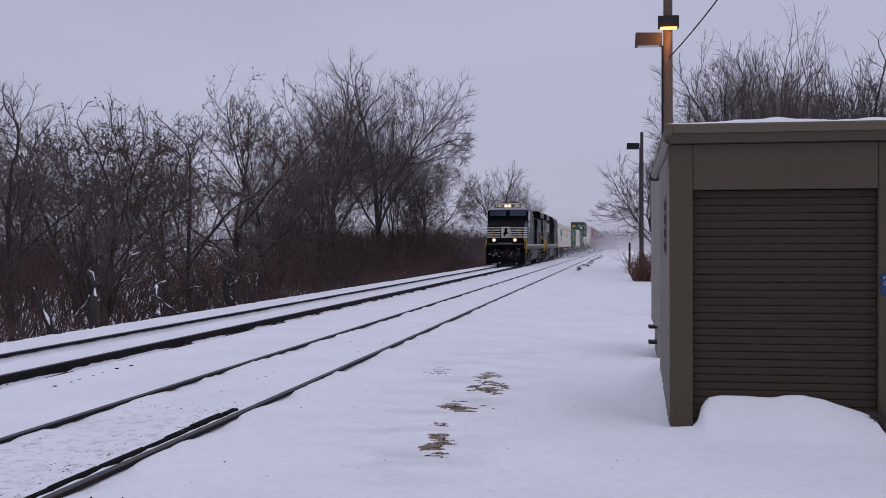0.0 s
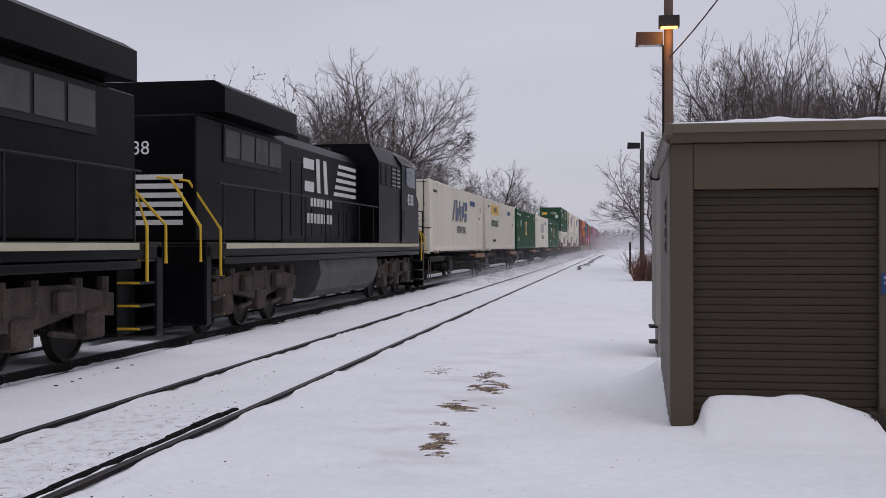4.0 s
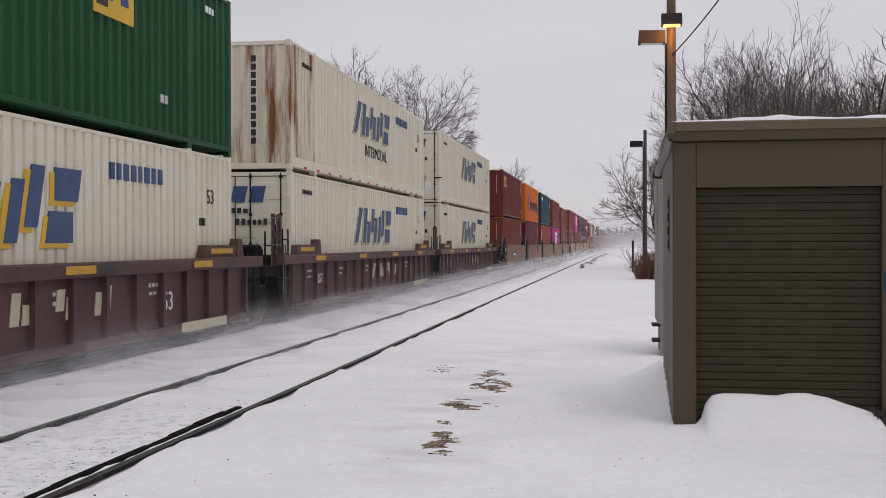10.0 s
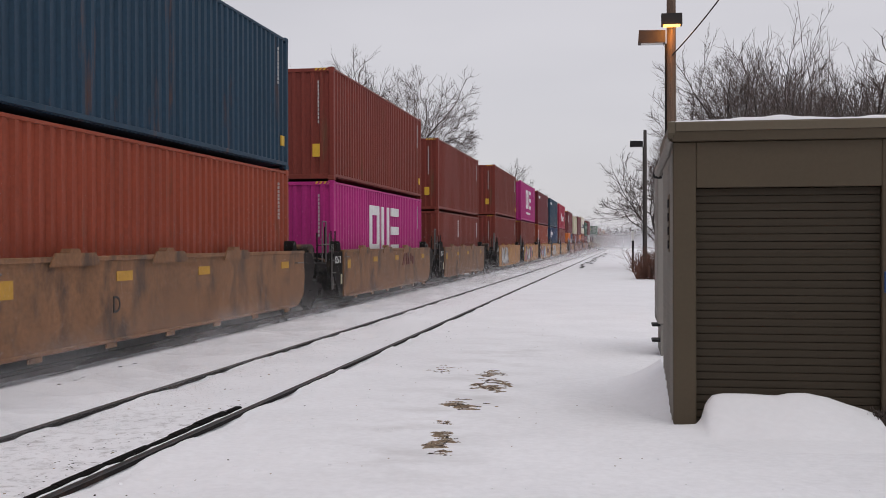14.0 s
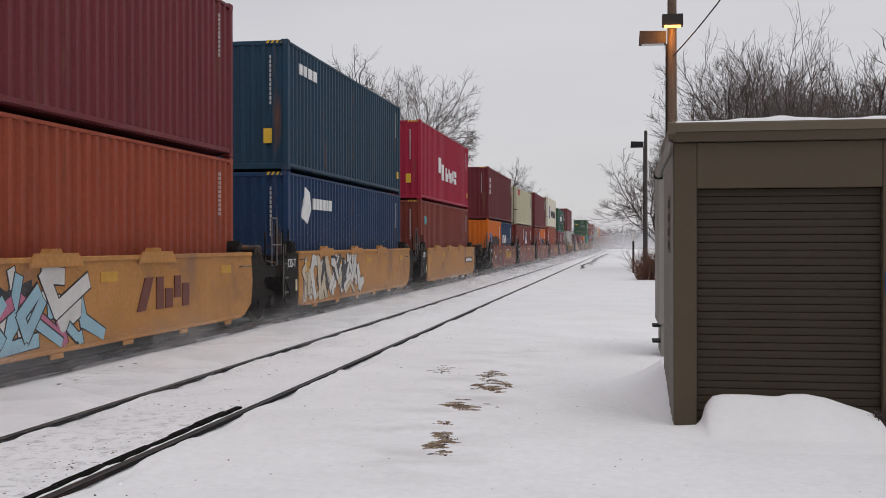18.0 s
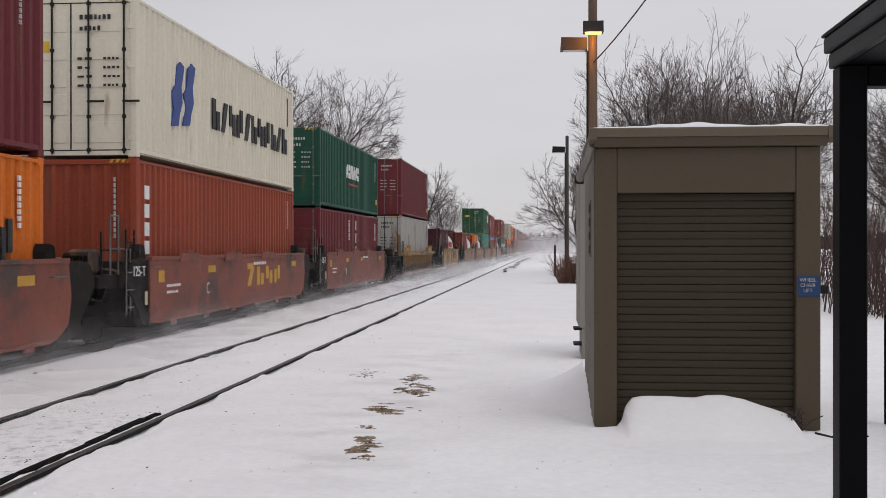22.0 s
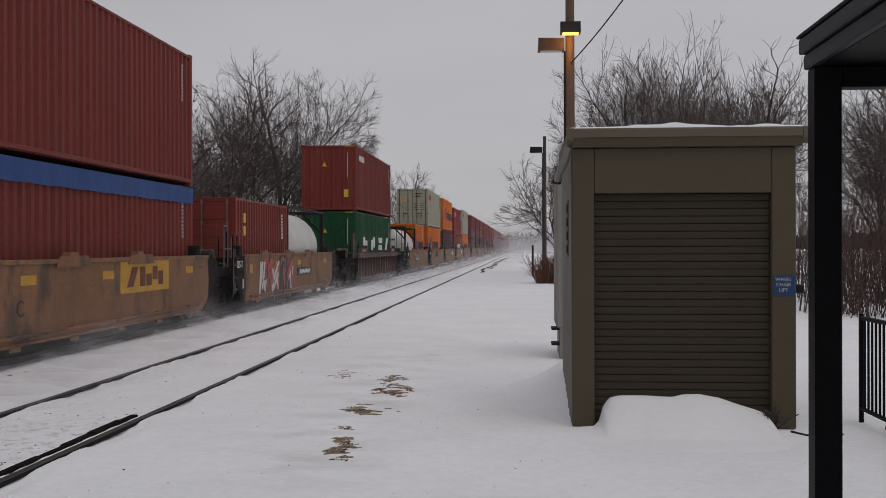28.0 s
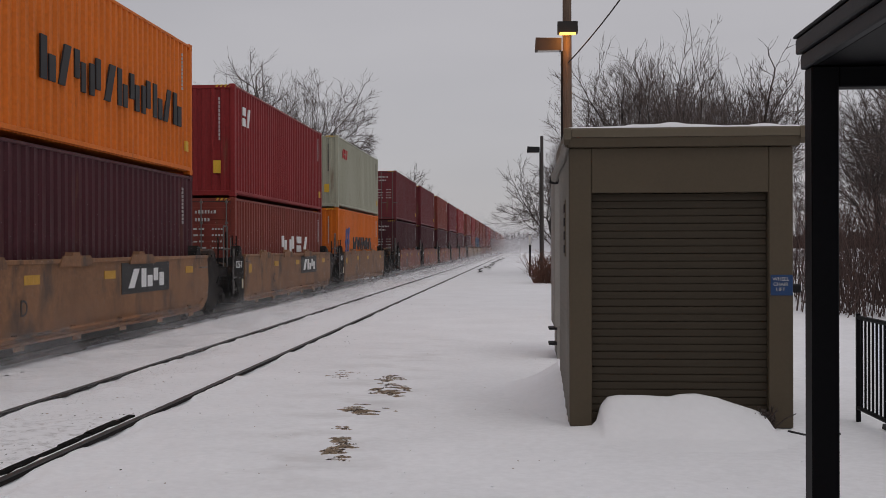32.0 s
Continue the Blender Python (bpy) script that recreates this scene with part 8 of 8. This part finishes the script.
            for dy in (-0.95, 0.95):
                s.box(min(sx * 1.2, sx * 1.34), cy + dy - 0.2, 0.75, max(sx * 1.2, sx * 1.34), cy + dy + 0.2, 1.05, 0.03)
                s.tube([(sx * 1.25, cy + dy - 0.3, 0.5), (sx * 1.25, cy + dy + 0.3, 0.42)], 0.04, 6)
        p("truck_frame", s, LOCO_TRUCK)
        for dy in (-1.9, 0, 1.9):
            w = wheelset(o, 0, 0.53)
            w.matrix_basis = turn @ pose(0, cy + dy, 0.53)
    for cy in (7.2, 14.9):
        p("air_tank", Shape().tube([(1.2, cy - 0.6, 1.1), (1.2, cy + 0.7, 1.1)], 0.2, 12), TANK_GREY)
    return run(o, u)


locomotive(80.9, "4280", False, "black freight locomotive with white nose stripes, headlights lit")
locomotive(103.6, "4338", True, "black freight locomotive running long hood first")

# -- snow whirled up by the wheels: loose flakes that travel with the train --


def veil_material(name, high, thick, out=None, floor=0.45, wave=1.9):
    """Drifting powder: matt white that thins out upwards and in ragged gaps."""
    m = bpy.data.materials.new(name)
    m.use_nodes = True
    n, l = m.node_tree.nodes, m.node_tree.links
    n.remove(n["Principled BSDF"])
    dif, clear, mx = n.new("ShaderNodeBsdfDiffuse"), n.new("ShaderNodeBsdfTransparent"), n.new("ShaderNodeMixShader")
    dif.inputs["Color"].default_value = (0.74, 0.74, 0.76, 1)
    glow = n.new("ShaderNodeBsdfTranslucent")
    glow.inputs["Color"].default_value = (0.74, 0.74, 0.76, 1)
    both = n.new("ShaderNodeMixShader")
    both.inputs[0].default_value = 0.5
    l.new(dif.outputs[0], both.inputs[1])
    l.new(glow.outputs[0], both.inputs[2])
    co = n.new("ShaderNodeTexCoord")
    sep = n.new("ShaderNodeSeparateXYZ")
    l.new(co.outputs["Object"], sep.inputs[0])
    mp = n.new("ShaderNodeMapping")
    mp.inputs["Scale"].default_value = (0.7, 0.45, 1.1)
    l.new(co.outputs["Object"], mp.inputs["Vector"])
    nz = n.new("ShaderNodeTexNoise")
    nz.inputs["Scale"].default_value, nz.inputs["Detail"].default_value = 1.3, 6
    l.new(mp.outputs["Vector"], nz.inputs["Vector"])
    # thinner upwards, with a top that the noise makes uneven
    lift = n.new("ShaderNodeMath")
    lift.operation = "MULTIPLY_ADD"
    lift.inputs[1].default_value, lift.inputs[2].default_value = -wave, 0.5 * wave
    l.new(nz.outputs["Fac"], lift.inputs[0])
    hz = n.new("ShaderNodeMath")
    hz.operation = "ADD"
    l.new(sep.outputs["Z"], hz.inputs[0])
    l.new(lift.outputs[0], hz.inputs[1])
    fall = n.new("ShaderNodeMapRange")
    fall.interpolation_type = "SMOOTHSTEP"
    fall.inputs["From Min"].default_value, fall.inputs["From Max"].default_value = -0.4, high
    fall.inputs["To Min"].default_value, fall.inputs["To Max"].default_value = thick, 0.0
    l.new(hz.outputs[0], fall.inputs["Value"])
    foot = n.new("ShaderNodeMapRange")
    foot.interpolation_type = "SMOOTHSTEP"
    foot.inputs["From Min"].default_value, foot.inputs["From Max"].default_value = -0.1, floor
    l.new(sep.outputs["Z"], foot.inputs["Value"])
    both_ends = n.new("ShaderNodeMath")
    both_ends.operation = "MULTIPLY"
    l.new(fall.outputs["Result"], both_ends.inputs[0])
    l.new(foot.outputs["Result"], both_ends.inputs[1])
    last = both_ends.outputs[0]
    if out:
        # thinner away from the train
        side = n.new("ShaderNodeMapRange")
        side.interpolation_type = "SMOOTHSTEP"
        side.inputs["From Min"].default_value, side.inputs["From Max"].default_value = out
        side.inputs["To Min"].default_value, side.inputs["To Max"].default_value = 1.0, 0.0
        l.new(sep.outputs["X"], side.inputs["Value"])
        by = n.new("ShaderNodeMath")
        by.operation = "MULTIPLY"
        l.new(last, by.inputs[0])
        l.new(side.outputs["Result"], by.inputs[1])
        last = by.outputs[0]
    l.new(last, mx.inputs[0])
    l.new(clear.outputs[0], mx.inputs[1])
    l.new(both.outputs[0], mx.inputs[2])
    l.new(mx.outputs[0], n["Material Output"].inputs["Surface"])
    return m


VEIL = veil_material("drifting_powder", 0.12, 0.05)
PUFF = veil_material("rising_powder", 0.62, 0.17, (2.1, 4.4), 0.05)
HAZE = veil_material("powder_haze", 2.6, 0.042, (1.5, 4.0), 0.2)
THICK_POWDER = veil_material("thick_low_powder", 0.62, 0.30, (2.4, 4.9), -0.05, 1.0)
LOW_POWDER = veil_material("low_powder", 0.36, 0.15, (2.2, 4.9), -0.05, 1.0)
GROUND_POWDER = veil_material("ground_powder", 0.62, 0.40, (1.8, 3.5), -0.05, 0.5)
FLAKE = mat("airborne_snow", (0.9, 0.9, 0.92), 0.9, var=0.02, bump=0, spec=0.1)


def veil(x0, seed, length=16.0, top=2.4):
    """A wavy curtain of powder along the train."""
    s = Shape()
    ny, nz = 24, 6
    for i in range(ny + 1):
        y = length * i / ny
        for j in range(nz + 1):
            z = -0.08 + top * j / nz
            k = math.sin(6.28318 * i / ny)
            s.v.append((x0 + 0.16 * k * math.sin(seed + 2.0 * z) + 0.30 * (1 - j / nz) ** 2, y, z))
    s.f = [(i * (nz + 1) + j, (i + 1) * (nz + 1) + j, (i + 1) * (nz + 1) + j + 1, i * (nz + 1) + j + 1) for i in range(ny) for j in range(nz)]
    return s


def puff(y, seed, x0=1.0, x1=2.9, top=2.2):
    """A curtain of powder across the wind behind a truck."""
    s = Shape()
    n = 6
    for i in range(n + 1):
        for j in range(n + 1):
            x = x0 + (x1 - x0) * i / n
            z = -0.08 + top * (1 - 0.45 * i / n) * j / n
            s.v.append((x, y + 0.5 * math.sin(seed + 2.2 * x + 0.8 * z), z))
    s.f = [(i * (n + 1) + j, (i + 1) * (n + 1) + j, (i + 1) * (n + 1) + j + 1, i * (n + 1) + j + 1) for i in range(n) for j in range(n)]
    return s


def sweep(seed, length=16.0):
    """Powder streaming out low over the ballast beside the train."""
    s = Shape()
    ny, nx = 16, 8
    for i in range(ny + 1):
        for j in range(nx + 1):
            k = j / nx
            s.v.append((1.52 + 2.1 * k, length * i / ny, 0.03 + 0.62 * (1 - k) ** 1.6 + 0.03 * math.sin(6.28318 * i / ny + seed) * (1 - k)))
    s.f = [(i * (nx + 1) + j, i * (nx + 1) + j + 1, (i + 1) * (nx + 1) + j + 1, (i + 1) * (nx + 1) + j) for i in range(ny) for j in range(nx)]
    return s


def flakes(seed, n, length):
    r = np.random.default_rng(seed)
    y = r.uniform(0, length, n)
    z = np.minimum(r.exponential(0.28, n), 2.2) - 0.05
    x = 1.25 + np.abs(r.normal(0, 0.6, n)) + 0.3 * np.exp(-z)
    size = r.uniform(0.002, 0.004, n)
    c = np.stack([x, y, z], 1)
    d1 = r.normal(size=(n, 3))
    d2 = r.normal(size=(n, 3))
    d1 /= np.linalg.norm(d1, axis=1)[:, None]
    d2 /= np.linalg.norm(d2, axis=1)[:, None]
    v = np.stack([c - d1 * size[:, None], c + d1 * size[:, None], c + d2 * size[:, None] * 1.6], 1).reshape(-1, 3)
    s = Shape()
    s.v, s.f = v.tolist(), np.arange(3 * n).reshape(-1, 3).tolist()
    return s


def sheets(n, gap, q, top, reach=4.5):
    """Curtains of powder across the wind, one behind another."""
    s = Shape()
    for k in range(n):
        c = puff(gap * (k + 0.5), q + k * 1.7, 1.54, reach, top)
        s.add(c.v, c.f)
    return s


u, i = 96.0, 0
FL = [flakes(3 + q, 3000, 16.0) for q in range(2)]
while u < 1130:
    f = thing("snow_flurry", "fine powder snow whirled up beside the wheels", "blown snow", group="blown snow along the train", kind="stuff")
    q = i % 2
    smooth(part("powder_veil", lambda: veil(1.6, q * 2.0), VEIL, f, key=("veil", q)))
    if u > 125:
        smooth(part("powder_puff", lambda: sheets(8, 2.0, q, 2.2), PUFF, f, key=("puff", q)))
        smooth(part("powder_haze", lambda: sheets(4, 4.0, q + 0.6, 5.0, 4.6), HAZE, f, key=("haze", q)))
        smooth(part("low_powder", lambda: sheets(16, 1.0, q + 1.1, 1.3, 4.9), THICK_POWDER if 205 < u < 290 or 515 < u < 575 else LOW_POWDER, f, key=("low", q)))
        smooth(part("ground_powder", lambda: sweep(0.0), GROUND_POWDER, f, key="sweep"))
    part("flakes", lambda: FL[q], FLAKE, f, key=("flakes", q))
    run(f, u)
    u, i = u + 16.0, i + 1


def snow_mist():
    """Faint curtains of drifting snow far down the line."""
    mist = veil_material("far_drifting_snow", 11.0, 0.42)
    for y in (260, 340, 430, 540, 680):
        s = Shape()
        n = 12
        for i in range(n + 1):
            for j in range(5):
                s.v.append((-75 + 130 * i / n, y + 3 * math.sin(i * 1.3), -0.5 + 4.0 * j))
        s.f = [(i * 5 + j, (i + 1) * 5 + j, (i + 1) * 5 + j + 1, i * 5 + j + 1) for i in range(n) for j in range(4)]
        tagged(smooth(new("snow_mist", s.mesh("snow_mist", mist))), "thin drifting snow far down the line", "blown snow", "mist down the line", "stuff")


def line_mist():
    """Powder that hangs over the line where the train has stirred it."""
    mist = veil_material("hanging_powder", 6.5, 0.055)
    for y in (98, 122, 150, 185, 225):
        s = Shape()
        n = 14
        for i in range(n + 1):
            for j in range(6):
                s.v.append((-15 + 15 * i / n, y + 2 * math.sin(i * 1.3), -0.5 + 2.2 * j))
        s.f = [(i * 6 + j, (i + 1) * 6 + j, (i + 1) * 6 + j + 1, i * 6 + j + 1) for i in range(n) for j in range(5)]
        tagged(smooth(new("snow_mist", s.mesh("snow_mist", mist))), "faint powder hanging over the line", "blown snow", "mist down the line", "stuff")


snow_mist()
line_mist()


def motions():
    """The whole train runs by at a nearly even pace."""
    for ob, u, z, x in MOVERS:
        walk(ob, [(t, pose(x, u - gone(t), z)) for t in (0, 8, 16, 24, 32)])


motions()
